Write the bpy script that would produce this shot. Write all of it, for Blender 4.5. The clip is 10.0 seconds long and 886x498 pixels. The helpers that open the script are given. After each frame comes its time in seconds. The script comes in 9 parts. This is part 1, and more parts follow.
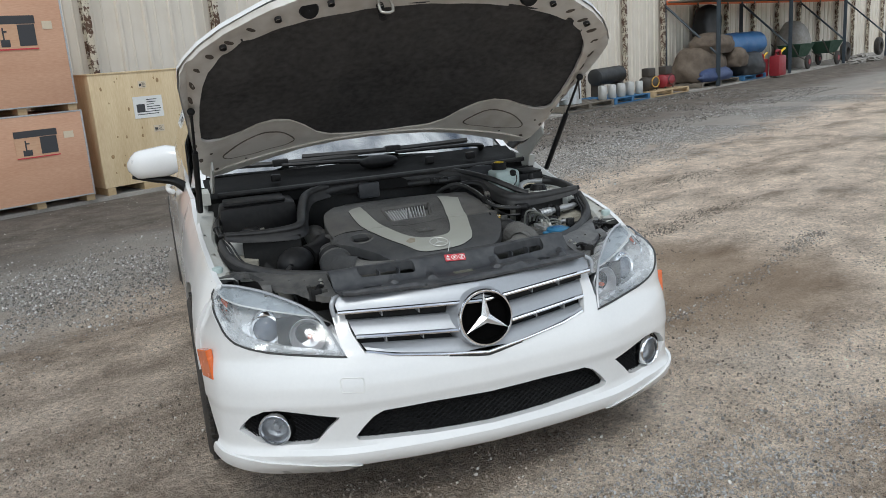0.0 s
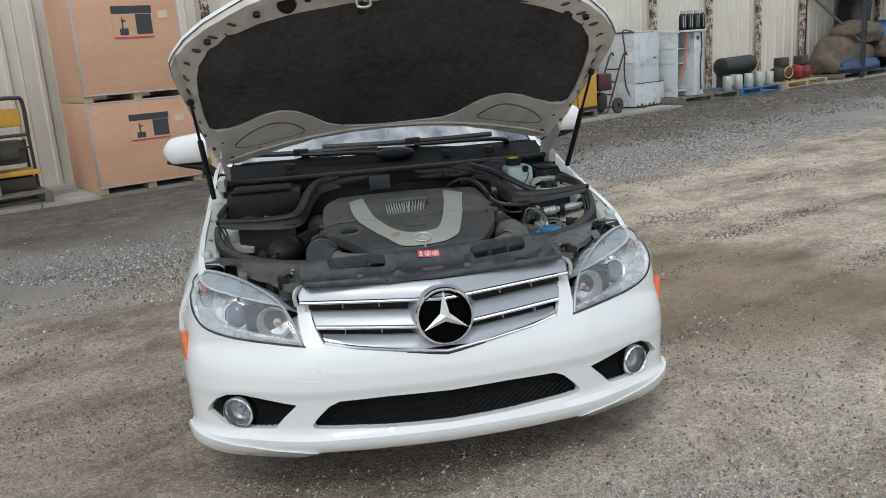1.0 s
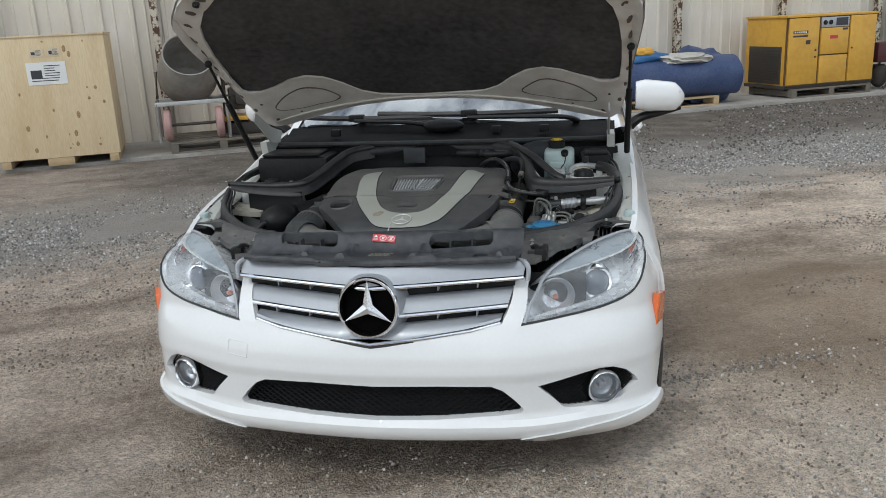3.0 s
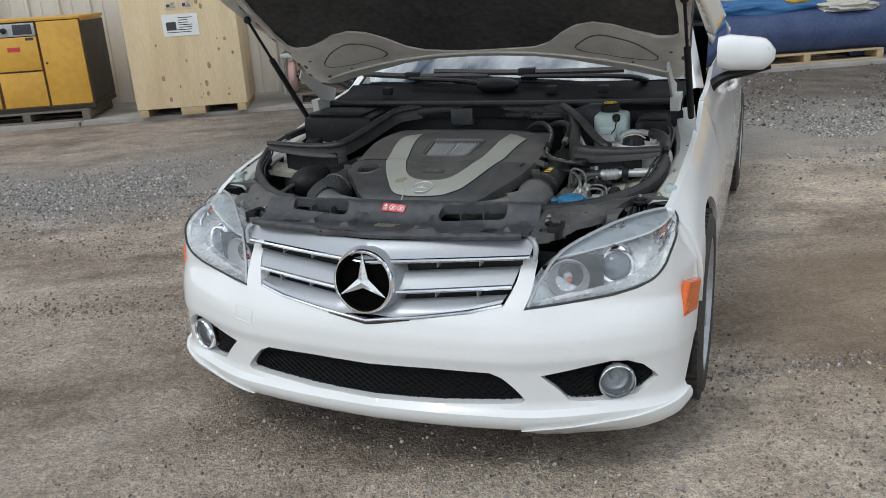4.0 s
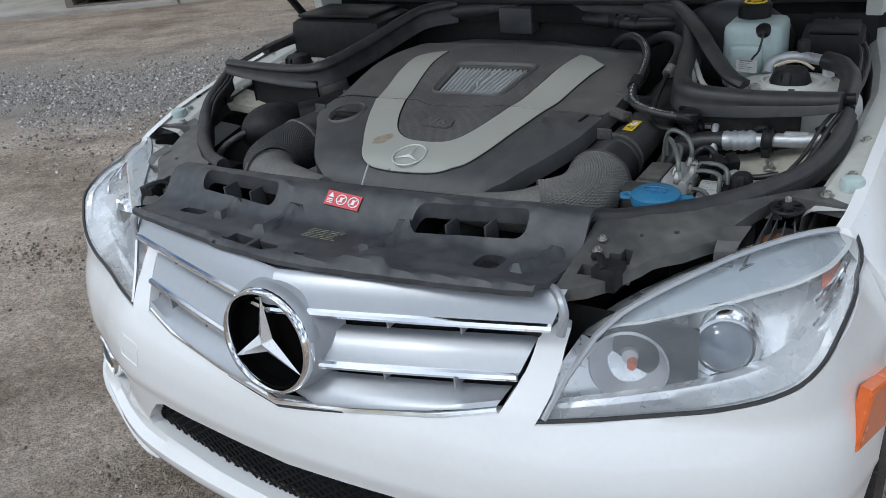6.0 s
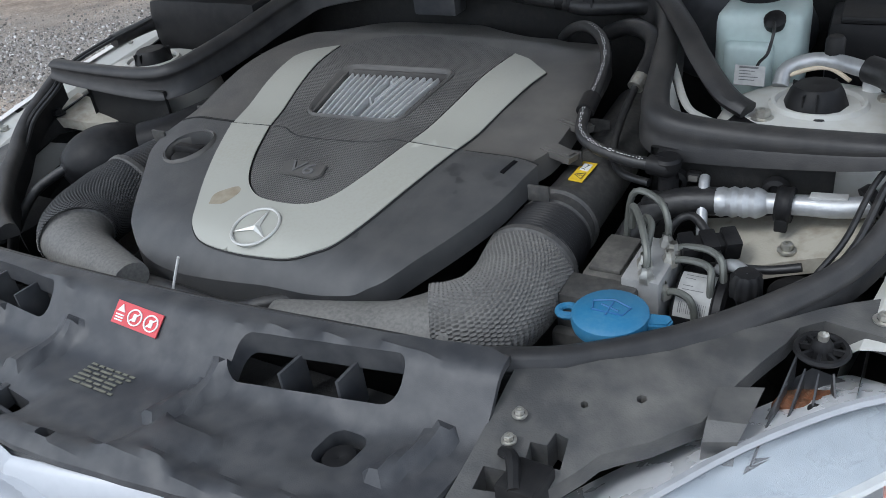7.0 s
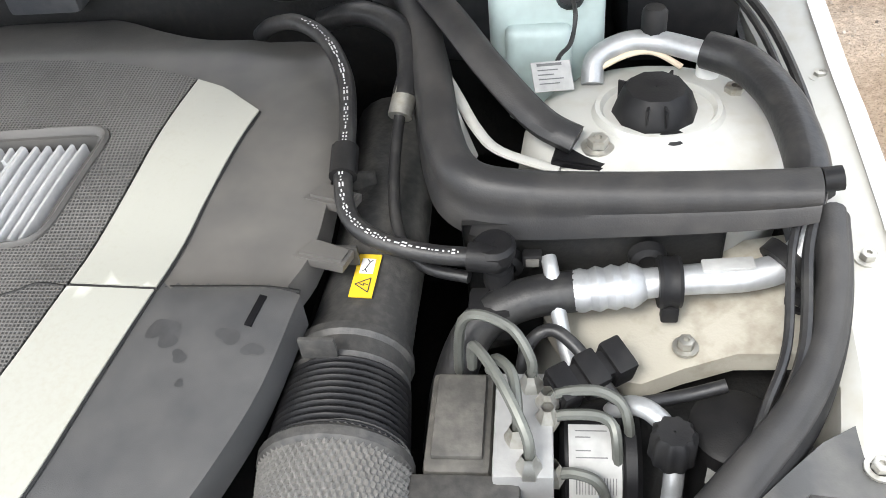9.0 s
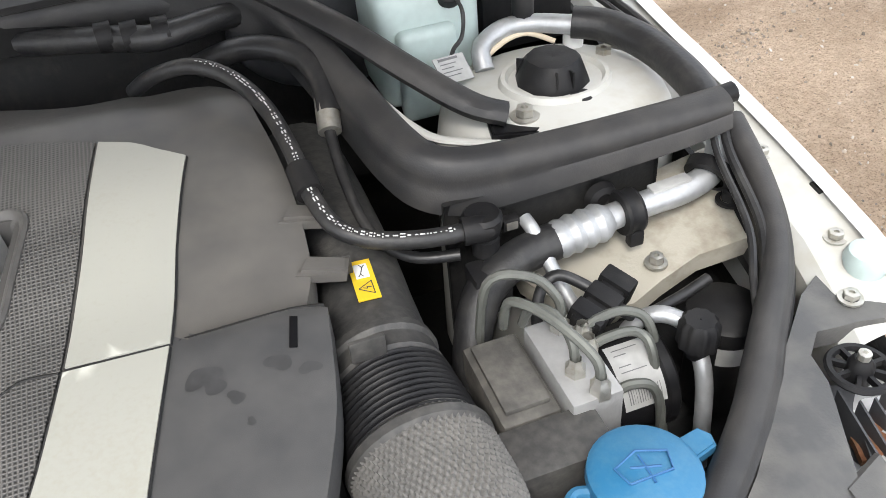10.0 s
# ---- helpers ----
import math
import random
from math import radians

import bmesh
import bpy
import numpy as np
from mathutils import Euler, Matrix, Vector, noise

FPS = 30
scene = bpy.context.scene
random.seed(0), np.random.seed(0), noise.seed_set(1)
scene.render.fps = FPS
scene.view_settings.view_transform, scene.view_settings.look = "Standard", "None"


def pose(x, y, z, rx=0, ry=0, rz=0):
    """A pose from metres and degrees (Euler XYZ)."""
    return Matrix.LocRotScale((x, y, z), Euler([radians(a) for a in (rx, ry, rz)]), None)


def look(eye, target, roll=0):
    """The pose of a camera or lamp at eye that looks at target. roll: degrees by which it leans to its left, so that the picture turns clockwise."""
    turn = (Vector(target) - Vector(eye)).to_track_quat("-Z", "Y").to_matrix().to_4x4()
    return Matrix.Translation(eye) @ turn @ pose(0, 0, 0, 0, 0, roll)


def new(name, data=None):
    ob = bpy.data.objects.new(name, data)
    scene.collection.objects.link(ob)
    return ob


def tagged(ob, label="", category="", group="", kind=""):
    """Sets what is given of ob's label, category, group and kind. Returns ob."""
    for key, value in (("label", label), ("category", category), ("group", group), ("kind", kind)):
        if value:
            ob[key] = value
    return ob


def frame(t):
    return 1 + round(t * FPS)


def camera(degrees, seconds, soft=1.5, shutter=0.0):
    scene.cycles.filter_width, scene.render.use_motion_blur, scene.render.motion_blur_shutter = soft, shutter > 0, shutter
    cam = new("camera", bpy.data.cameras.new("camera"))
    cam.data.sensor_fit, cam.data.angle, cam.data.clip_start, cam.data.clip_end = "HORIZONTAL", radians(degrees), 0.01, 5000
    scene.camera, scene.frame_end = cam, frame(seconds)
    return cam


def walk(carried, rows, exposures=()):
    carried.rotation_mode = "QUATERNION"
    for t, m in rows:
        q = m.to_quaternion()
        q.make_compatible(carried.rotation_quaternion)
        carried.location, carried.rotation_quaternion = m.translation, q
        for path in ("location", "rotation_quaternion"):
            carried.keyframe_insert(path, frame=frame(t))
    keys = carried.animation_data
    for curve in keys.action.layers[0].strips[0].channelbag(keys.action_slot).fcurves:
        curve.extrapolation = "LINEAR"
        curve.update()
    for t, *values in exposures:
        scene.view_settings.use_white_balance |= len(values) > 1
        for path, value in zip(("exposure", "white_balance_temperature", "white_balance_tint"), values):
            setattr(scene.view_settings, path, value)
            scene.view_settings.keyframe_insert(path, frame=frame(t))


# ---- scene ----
cam = camera(56.7, 10.0, soft=0.8)
PATH = [
    (0, (-0.917, -2.319, 1.452), (-0.295, -0.478, 0.982), -4.2),
    (0.5, (-0.638, -2.418, 1.454), (-0.171, -0.533, 0.978), -4.2),
    (1, (-0.383, -2.439, 1.441), (-0.077, -0.521, 0.963), -4.0),
    (1.5, (-0.106, -2.392, 1.448), (0.032, -0.456, 0.967), -3.5),
    (2, (0.204, -2.394, 1.429), (0.172, -0.455, 0.94), -3.2),
    (2.5, (0.438, -2.354, 1.437), (0.247, -0.428, 0.935), -3.0),
    (2.7, (0.531, -2.292, 1.421), (0.27, -0.377, 0.907), -2.9),
    (3.8, (0.987, -1.97, 1.419), (0.336, -0.18, 0.809), -3.4),
    (4, (1.033, -1.907, 1.413), (0.317, -0.15, 0.783), -3.7),
    (4.5, (1.015, -1.655, 1.371), (0.158, 0.017, 0.684), -4.3),
    (5, (0.982, -1.375, 1.372), (0.026, 0.216, 0.628), -5.2),
    (5.2, (0.983, -1.242, 1.345), (-0.001, 0.32, 0.577), -5.5),
    (6.3, (0.841, -0.603, 1.306), (-0.166, 0.849, 0.37), -7.0),
    (6.5, (0.805, -0.502, 1.298), (-0.195, 0.936, 0.333), -7.4),
    (6.9, (0.758, -0.258, 1.265), (-0.219, 1.166, 0.256), -8.4),
    (7, (0.75, -0.192, 1.274), (-0.22, 1.219, 0.242), -8.3),
    (7.5, (0.675, -0.008, 1.261), (-0.196, 1.406, 0.147), -8.9),
    (8, (0.551, 0.089, 1.255), (-0.158, 1.53, 0.063), -9.2),
    (8.5, (0.522, 0.163, 1.246), (0.001, 1.629, -0.011), -9.3),
    (9, (0.521, 0.219, 1.256), (0.264, 1.695, -0.07), -7.3),
    (9.5, (0.439, 0.211, 1.247), (0.491, 1.699, -0.089), -5.9),
    (10, (0.283, 0.181, 1.244), (0.71, 1.669, -0.023), -5.8),
]
EXPOSURES = [(0.0, -0.1, 6030, 5), (2.5, -0.1, 6030, 5), (4.5, -0.1, 6000, 5), (6.5, -0.1, 5720, 7), (7.0, 0.38, 5780, 8), (7.5, 0.95, 6050, 9), (8.0, 1.35, 6300, 10), (9.0, 1.62, 6370, 9), (9.5, 1.46, 6420, 9), (10.0, 1.33, 6450, 10)]
walk(cam, [(t, look(*p)) for t, *p in PATH], EXPOSURES)

# ---- world and light ----
world = bpy.data.worlds.new("sky")
scene.world = world
world.use_nodes = True
wt = world.node_tree
wt.nodes.clear()
SUN_EL, SUN_ROT = 52.0, 205.0
w_out = wt.nodes.new("ShaderNodeOutputWorld")
w_bg = wt.nodes.new("ShaderNodeBackground")
w_sky = wt.nodes.new("ShaderNodeTexSky")
w_sky.sky_type, w_sky.sun_disc = "NISHITA", False
w_sky.sun_elevation, w_sky.sun_rotation = radians(SUN_EL), radians(SUN_ROT)
w_sky.dust_density = 2.0
w_co = wt.nodes.new("ShaderNodeTexCoord")
w_map = wt.nodes.new("ShaderNodeMapping")
w_map.inputs["Scale"].default_value = (1.0, 1.0, 2.2)
w_noise = wt.nodes.new("ShaderNodeTexNoise")
w_noise.inputs["Scale"].default_value, w_noise.inputs["Detail"].default_value, w_noise.inputs["Roughness"].default_value = 2.6, 9, 0.58
w_ramp = wt.nodes.new("ShaderNodeValToRGB")
w_ramp.color_ramp.elements[0].position, w_ramp.color_ramp.elements[1].position = 0.38, 0.58
w_mix = wt.nodes.new("ShaderNodeMixRGB")
w_mix.inputs[2].default_value = (20.0, 20.3, 20.8, 1)
wt.links.new(w_co.outputs["Generated"], w_map.inputs["Vector"])
wt.links.new(w_map.outputs[0], w_noise.inputs["Vector"])
wt.links.new(w_noise.outputs["Fac"], w_ramp.inputs["Fac"])
wt.links.new(w_ramp.outputs["Color"], w_mix.inputs["Fac"])
wt.links.new(w_sky.outputs[0], w_mix.inputs[1])
wt.links.new(w_mix.outputs[0], w_bg.inputs["Color"])
wt.links.new(w_bg.outputs[0], w_out.inputs[0])
w_bg.inputs["Strength"].default_value = 0.073
sun = new("sun", bpy.data.lights.new("sun", "SUN"))
sun.data.energy, sun.data.angle, sun.data.color = 1.0, radians(14), (1.0, 0.96, 0.90)
SUN_DIR = Vector((math.sin(radians(SUN_ROT)) * math.cos(radians(SUN_EL)), math.cos(radians(SUN_ROT)) * math.cos(radians(SUN_EL)), math.sin(radians(SUN_EL))))
sun.matrix_world = look(SUN_DIR * 30, (0, 0, 0))


# ---- tools ----
def lerp(pts, x):
    """Linear interpolation in a table of (x, value)."""
    return float(np.interp(x, [p[0] for p in pts], [p[1] for p in pts]))


def spline(pts, n=8, closed=False):
    """Catmull-Rom points through pts."""
    p = [Vector(q) for q in pts]
    out, m = [], len(p)
    for i in range(m if closed else m - 1):
        a, b, c, d = (p[(i - 1) % m], p[i], p[(i + 1) % m], p[(i + 2) % m]) if closed else (p[max(i - 1, 0)], p[i], p[i + 1], p[min(i + 2, m - 1)])
        for k in range(n):
            t = k / n
            out.append(0.5 * ((2 * b) + (c - a) * t + (2 * a - 5 * b + 4 * c - d) * t * t + (3 * b - a - 3 * c + d) * t ** 3))
    if not closed:
        out.append(p[-1].copy())
    return out


def finish(me, mats, angle=38):
    for m in (mats if isinstance(mats, (list, tuple)) else [mats]):
        me.materials.append(m)
    for p in me.polygons:
        p.use_smooth = True
    me.set_sharp_from_angle(angle=radians(angle))
    return me


def part(name, bm, mats, parent=None, label="", angle=38):
    """Links a bmesh as one mesh object, under a thing or under a part."""
    bmesh.ops.recalc_face_normals(bm, faces=bm.faces)
    me = bpy.data.meshes.new(name)
    bm.to_mesh(me)
    bm.free()
    finish(me, mats, angle)
    ob = new(name, me)
    if parent:
        ob.parent = parent
    if label:
        ob["label"] = label
    return ob


def share(name, me, m, parent):
    """Another object on the same mesh."""
    ob = new(name, me)
    ob.parent = parent
    ob.matrix_basis = m
    return ob


def thing(name, m, label, category, group="", kind=""):
    ob = new(name)
    ob.empty_display_size = 0.1
    ob.matrix_basis = m
    return tagged(ob, label, category, group, kind)


def box(bm, lo, hi, bevel=0.0, m=None, seg=2):
    r = bmesh.ops.create_cube(bm, size=1.0)
    vs = r["verts"]
    c, s = (Vector(lo) + Vector(hi)) / 2, Vector(hi) - Vector(lo)
    for v in vs:
        v.co = Vector((v.co.x * s.x, v.co.y * s.y, v.co.z * s.z)) + c
    if bevel:
        es = {e for v in vs for e in v.link_edges}
        out = bmesh.ops.bevel(bm, geom=list(es), offset=bevel, segments=seg, affect="EDGES", profile=0.6)
        vs = list({v for f in out["faces"] for v in f.verts} | {v for v in vs if v.is_valid})
    if m is not None:
        bmesh.ops.transform(bm, matrix=m, verts=[v for v in vs if v.is_valid])
    return vs


def tube(bm, pts, r, n=10, smooth=0, caps=True, closed=False, squash=1.0, up=(0, 0, 1)):
    """A round bar along pts; r may be a number or a function of 0..1."""
    p = spline(pts, smooth, closed) if smooth else [Vector(q) for q in pts]
    m, rings = len(p), []
    ref = Vector(up)
    for i in range(m):
        if closed:
            d = p[(i + 1) % m] - p[(i - 1) % m]
        else:
            d = p[min(i + 1, m - 1)] - p[max(i - 1, 0)]
        d.normalize()
        s = d.cross(ref)
        if s.length < 0.05:
            s = d.cross(Vector((1, 0, 0))) if abs(d.x) < 0.9 else d.cross(Vector((0, 1, 0)))
        s.normalize()
        u = s.cross(d)
        rr = r(i / max(m - 1, 1)) if callable(r) else r
        rings.append([bm.verts.new(p[i] + rr * (math.cos(a) * s + squash * math.sin(a) * u)) for a in (math.tau * k / n for k in range(n))])
    for i in range(m if closed else m - 1):
        a, b = rings[i], rings[(i + 1) % m]
        for k in range(n):
            bm.faces.new((a[k], a[(k + 1) % n], b[(k + 1) % n], b[k]))
    if caps and not closed:
        bm.faces.new(rings[0]), bm.faces.new(rings[-1])


def loft(bm, rows, closed=False, caps=False, wrap=False):
    """Quads between rows of points; closed joins each row's ends, wrap the last row to the first."""
    vs = [[bm.verts.new(q) for q in row] for row in rows]
    m, n = len(vs), len(vs[0])
    for i in range(m if wrap else m - 1):
        a, b = vs[i], vs[(i + 1) % m]
        for k in range(n if closed else n - 1):
            bm.faces.new((a[k], a[(k + 1) % n], b[(k + 1) % n], b[k]))
    if caps:
        bm.faces.new(vs[0]), bm.faces.new(vs[-1])
    return vs


def lathe(bm, profile, m=None, n=24, caps=False):
    """A turned form about z: profile of (radius, z)."""
    m = m or Matrix()
    rows = [[m @ Vector((r * math.cos(a), r * math.sin(a), z)) for a in (math.tau * k / n for k in range(n))] for r, z in profile]
    loft(bm, rows, closed=True, caps=caps)


def plate(bm, outline, m, depth, bevel=0.0):
    """A flat polygon (x, y) made solid by depth along +z, placed by m."""
    a = [bm.verts.new((q[0], q[1], 0)) for q in outline]
    b = [bm.verts.new((q[0], q[1], depth)) for q in outline]
    n = len(a)
    fs = [bm.faces.new(a[::-1]), bm.faces.new(b)]
    for k in range(n):
        fs.append(bm.faces.new((a[k], a[(k + 1) % n], b[(k + 1) % n], b[k])))
    vs = a + b
    if bevel:
        out = bmesh.ops.bevel(bm, geom=list(fs[1].edges), offset=bevel, segments=2, affect="EDGES")
        vs = list({v for f in out["faces"] for v in f.verts} | {v for v in vs if v.is_valid})
    bmesh.ops.transform(bm, matrix=m, verts=vs)


def inside(p, poly):
    x, y = p[0], p[1]
    c, n = False, len(poly)
    for i in range(n):
        a, b = poly[i], poly[i - 1]
        if (a[1] > y) != (b[1] > y) and x < (b[0] - a[0]) * (y - a[1]) / (b[1] - a[1]) + a[0]:
            c = not c
    return c


def dense(poly, step, closed=True):
    out, n = [], len(poly)
    for i in range(n if closed else n - 1):
        a, b = Vector(poly[i][:2]), Vector(poly[(i + 1) % n][:2])
        k = max(1, int(math.ceil((b - a).length / step)))
        out += [a.lerp(b, j / k) for j in range(k)]
    return out


def skin(bm, outline, holes, put, step, rim=None, hole_rim=None):
    """A curved sheet over a flat outline with holes; put(u, v, depth) gives its place. Edges turn inwards by rim."""
    outline = dense(outline, step)
    holes = [dense(h, step) for h in holes]
    pts, edges = [], []
    for poly in [outline] + holes:
        k = len(pts)
        pts += poly
        edges += [(k + i, k + (i + 1) % len(poly)) for i in range(len(poly))]
    edge_n = len(pts)
    us, vs = [p[0] for p in outline], [p[1] for p in outline]
    rim_pts = np.array([(p[0], p[1]) for p in pts])
    u = min(us) + step * 0.5
    while u < max(us):
        v = min(vs) + step * 0.5
        while v < max(vs):
            if np.min((rim_pts[:, 0] - u) ** 2 + (rim_pts[:, 1] - v) ** 2) > (0.45 * step) ** 2 and inside((u, v), outline) and not any(inside((u, v), h) for h in holes):
                pts.append(Vector((u, v)))
            v += step
        u += step
    from mathutils.geometry import delaunay_2d_cdt
    vo, _, fo, vi, _, _ = delaunay_2d_cdt(pts, edges, [], 0, 1e-7)
    made = [bm.verts.new(put(q[0], q[1], 0.0)) for q in vo]
    for f in fo:
        c = sum((vo[i] for i in f), Vector((0, 0))) / 3
        if inside(c, outline) and not any(inside(c, h) for h in holes):
            bm.faces.new([made[i] for i in f])
    bm.verts.ensure_lookup_table()
    for v in [v for v in made if not v.link_faces]:
        bm.verts.remove(v)
    for poly, depth in [(outline, rim)] + [(h, hole_rim) for h in holes]:
        if depth:
            rows = [[put(q[0], q[1], d) for q in poly] for d in (0.0, depth * 0.15, depth)]
            loft(bm, rows, closed=True)


def new_bm():
    return bmesh.new()


# ---- materials ----
def mat(name, col, rough=0.5, metal=0.0, var=0.12, s1=6.0, s2=90.0, bump=0.05, bs=250.0, coat=0.0, col2=None, spec=0.5, rvar=0.1, stretch=(1, 1, 1), amount=(0.35, 0.65), trans=0.0):
    m = bpy.data.materials.new(name)
    m.use_nodes = True
    t = m.node_tree
    b = t.nodes["Principled BSDF"]
    co = t.nodes.new("ShaderNodeTexCoord")
    mp = t.nodes.new("ShaderNodeMapping")
    mp.inputs["Scale"].default_value = stretch
    t.links.new(co.outputs["Object"], mp.inputs["Vector"])

    def noise_node(scale, detail=6.0):
        n = t.nodes.new("ShaderNodeTexNoise")
        n.inputs["Scale"].default_value, n.inputs["Detail"].default_value = scale, detail
        t.links.new(mp.outputs[0], n.inputs["Vector"])
        return n
    n1, n2, n3 = noise_node(s1), noise_node(s2, 3.0), noise_node(bs, 2.0)
    add = t.nodes.new("ShaderNodeMath")
    add.operation = "MULTIPLY_ADD"
    add.inputs[1].default_value = 0.45
    t.links.new(n2.outputs["Fac"], add.inputs[0])
    sc = t.nodes.new("ShaderNodeMath")
    sc.operation = "MULTIPLY"
    sc.inputs[1].default_value = 0.55
    t.links.new(n1.outputs["Fac"], sc.inputs[0])
    t.links.new(sc.outputs[0], add.inputs[2])
    ramp = t.nodes.new("ShaderNodeValToRGB")
    ramp.color_ramp.elements[0].position, ramp.color_ramp.elements[1].position = amount
    c2 = col2 or tuple(min(1.0, c * (1 + var)) for c in col)
    c1 = col if col2 else tuple(c * (1 - var) for c in col)
    ramp.color_ramp.elements[0].color, ramp.color_ramp.elements[1].color = (*c1, 1), (*c2, 1)
    t.links.new(add.outputs[0], ramp.inputs["Fac"])
    t.links.new(ramp.outputs["Color"], b.inputs["Base Color"])
    rr = t.nodes.new("ShaderNodeMapRange")
    rr.inputs["From Min"].default_value, rr.inputs["From Max"].default_value = 0.3, 0.7
    rr.inputs["To Min"].default_value, rr.inputs["To Max"].default_value = max(0.02, rough - rvar), min(1.0, rough + rvar)
    t.links.new(n1.outputs["Fac"], rr.inputs["Value"])
    t.links.new(rr.outputs[0], b.inputs["Roughness"])
    b.inputs["Metallic"].default_value, b.inputs["Coat Weight"].default_value = metal, coat
    b.inputs["Coat Roughness"].default_value = 0.06
    b.inputs["Specular IOR Level"].default_value = spec
    b.inputs["Transmission Weight"].default_value = trans
    if bump:
        bp = t.nodes.new("ShaderNodeBump")
        bp.inputs["Strength"].default_value, bp.inputs["Distance"].default_value = bump, 0.004
        t.links.new(n3.outputs["Fac"], bp.inputs["Height"])
        t.links.new(bp.outputs[0], b.inputs["Normal"])
    return m


M_PAINT = mat("white_car_paint", (0.77, 0.77, 0.765), 0.32, var=0.02, bump=0.0, coat=1.0, rvar=0.03)
M_BAYWHITE = mat("dusty_white_bay_paint", (0.51, 0.51, 0.48), 0.45, var=0.1, s1=7, s2=60, bump=0.02, col2=(0.43, 0.41, 0.345), amount=(0.50, 0.80))
M_BAYDIRT = mat("grimy_beige_bay_paint", (0.42, 0.395, 0.33), 0.6, s1=9, s2=60, bump=0.12, col2=(0.20, 0.165, 0.118), amount=(0.47, 0.72))
M_HOODIN = mat("dirty_hood_frame_paint", (0.66, 0.63, 0.585), 0.42, s1=3.2, s2=16, bump=0.03, col2=(0.44, 0.39, 0.335), amount=(0.42, 0.74))
M_PAD = mat("black_insulation_felt", (0.037, 0.036, 0.037), 0.95, s1=3, s2=40, bump=0.5, bs=500, col2=(0.092, 0.088, 0.086), spec=0.2)
M_BLACK = mat("black_plastic", (0.008, 0.008, 0.009), 0.5, s1=10, s2=60, bump=0.06, bs=600, col2=(0.026, 0.025, 0.024), amount=(0.42, 0.8), spec=0.25)
M_BLACKGLOSS = mat("glossy_black", (0.006, 0.006, 0.007), 0.28, bump=0.0, rvar=0.04, spec=0.35)
M_DUSTY = mat("dusty_dark_plastic", (0.040, 0.042, 0.047), 0.46, s1=8, s2=40, bump=0.08, bs=900, col2=(0.105, 0.104, 0.103), amount=(0.42, 0.80), spec=0.4)
M_COVER = mat("engine_cover_grey", (0.070, 0.068, 0.066), 0.5, s1=3.5, s2=22, bump=0.10, bs=1500, col2=(0.125, 0.118, 0.108), amount=(0.36, 0.66), spec=0.42)
# darker grey for the front part of the engine cover
M_COVERF = mat("front_cover_grey", (0.050, 0.051, 0.053), 0.46, s1=4.5, s2=26, bump=0.10, bs=1500, col2=(0.092, 0.090, 0.088), amount=(0.38, 0.70), spec=0.45)
M_TRIM = mat("dusty_silver_trim", (0.38, 0.38, 0.337), 0.58, metal=0.1, s1=6, s2=220, bump=0.02, col2=(0.34, 0.325, 0.265), amount=(0.50, 0.85))
M_RUBBER = mat("dusty_rubber", (0.024, 0.024, 0.025), 0.5, s1=7, s2=36, bump=0.08, bs=600, col2=(0.064, 0.060, 0.056), amount=(0.42, 0.80), spec=0.4)
M_TYRE = mat("tyre_rubber", (0.02, 0.02, 0.02), 0.75, s1=12, s2=120, bump=0.15, bs=300, col2=(0.07, 0.06, 0.05))
M_SILVER = mat("satin_silver_grille_paint", (0.41, 0.425, 0.45), 0.42, metal=0.45, var=0.04, bump=0.0, coat=0.15, rvar=0.05)
M_CHROME = mat("chrome", (0.85, 0.86, 0.88), 0.07, metal=1.0, var=0.03, bump=0.0, rvar=0.03)
M_ALU = mat("dull_aluminium", (0.45, 0.46, 0.468), 0.46, metal=0.6, var=0.16, s1=30, bump=0.10)
M_STEEL = mat("zinc_steel", (0.50, 0.49, 0.45), 0.42, metal=0.8, s1=40, s2=200, bump=0.1, col2=(0.32, 0.28, 0.2), amount=(0.5, 0.8))
M_PIPE = mat("olive_brake_pipe", (0.14, 0.145, 0.13), 0.45, metal=0.4, s1=40, bump=0.05)
M_ORANGE = mat("orange_lens", (0.72, 0.14, 0.02), 0.2, var=0.08, s1=40, bump=0.0, coat=0.6)
M_RED = mat("red_sticker", (0.55, 0.06, 0.07), 0.45, var=0.08, bump=0.0)
M_STAR = mat("bright_satin_chrome", (0.78, 0.79, 0.80), 0.25, metal=0.75, var=0.03, bump=0.0)
M_ORN = mat("pale_embossed_ornament", (0.58, 0.58, 0.55), 0.4, metal=0.3, var=0.05, bump=0.0)
M_TAG = mat("greyed_paper_label", (0.37, 0.37, 0.358), 0.6, var=0.15, s1=60, bump=0.0)
M_MESH = mat("matt_black_mesh", (0.005, 0.005, 0.006), 0.6, bump=0.0, spec=0.15)
M_WHITE = mat("white_print", (0.78, 0.78, 0.76), 0.5, var=0.05, bump=0.0)
M_YELLOW = mat("yellow_sticker", (0.80, 0.55, 0.03), 0.45, var=0.06, bump=0.0)
M_BLUE = mat("blue_cap", (0.025, 0.15, 0.29), 0.5, s1=25, s2=200, bump=0.08, col2=(0.06, 0.19, 0.31), amount=(0.4, 0.75))
M_TANK = mat("milky_tank", (0.50, 0.60, 0.58), 0.4, var=0.08, s1=12, bump=0.02, trans=0.15)
M_AMBER = mat("amber_bulb_cover", (0.60, 0.15, 0.07), 0.25, var=0.05, bump=0.0)
M_REFLECTOR = mat("lamp_reflector", (0.60, 0.61, 0.63), 0.45, metal=0.6, var=0.05, bump=0.0)
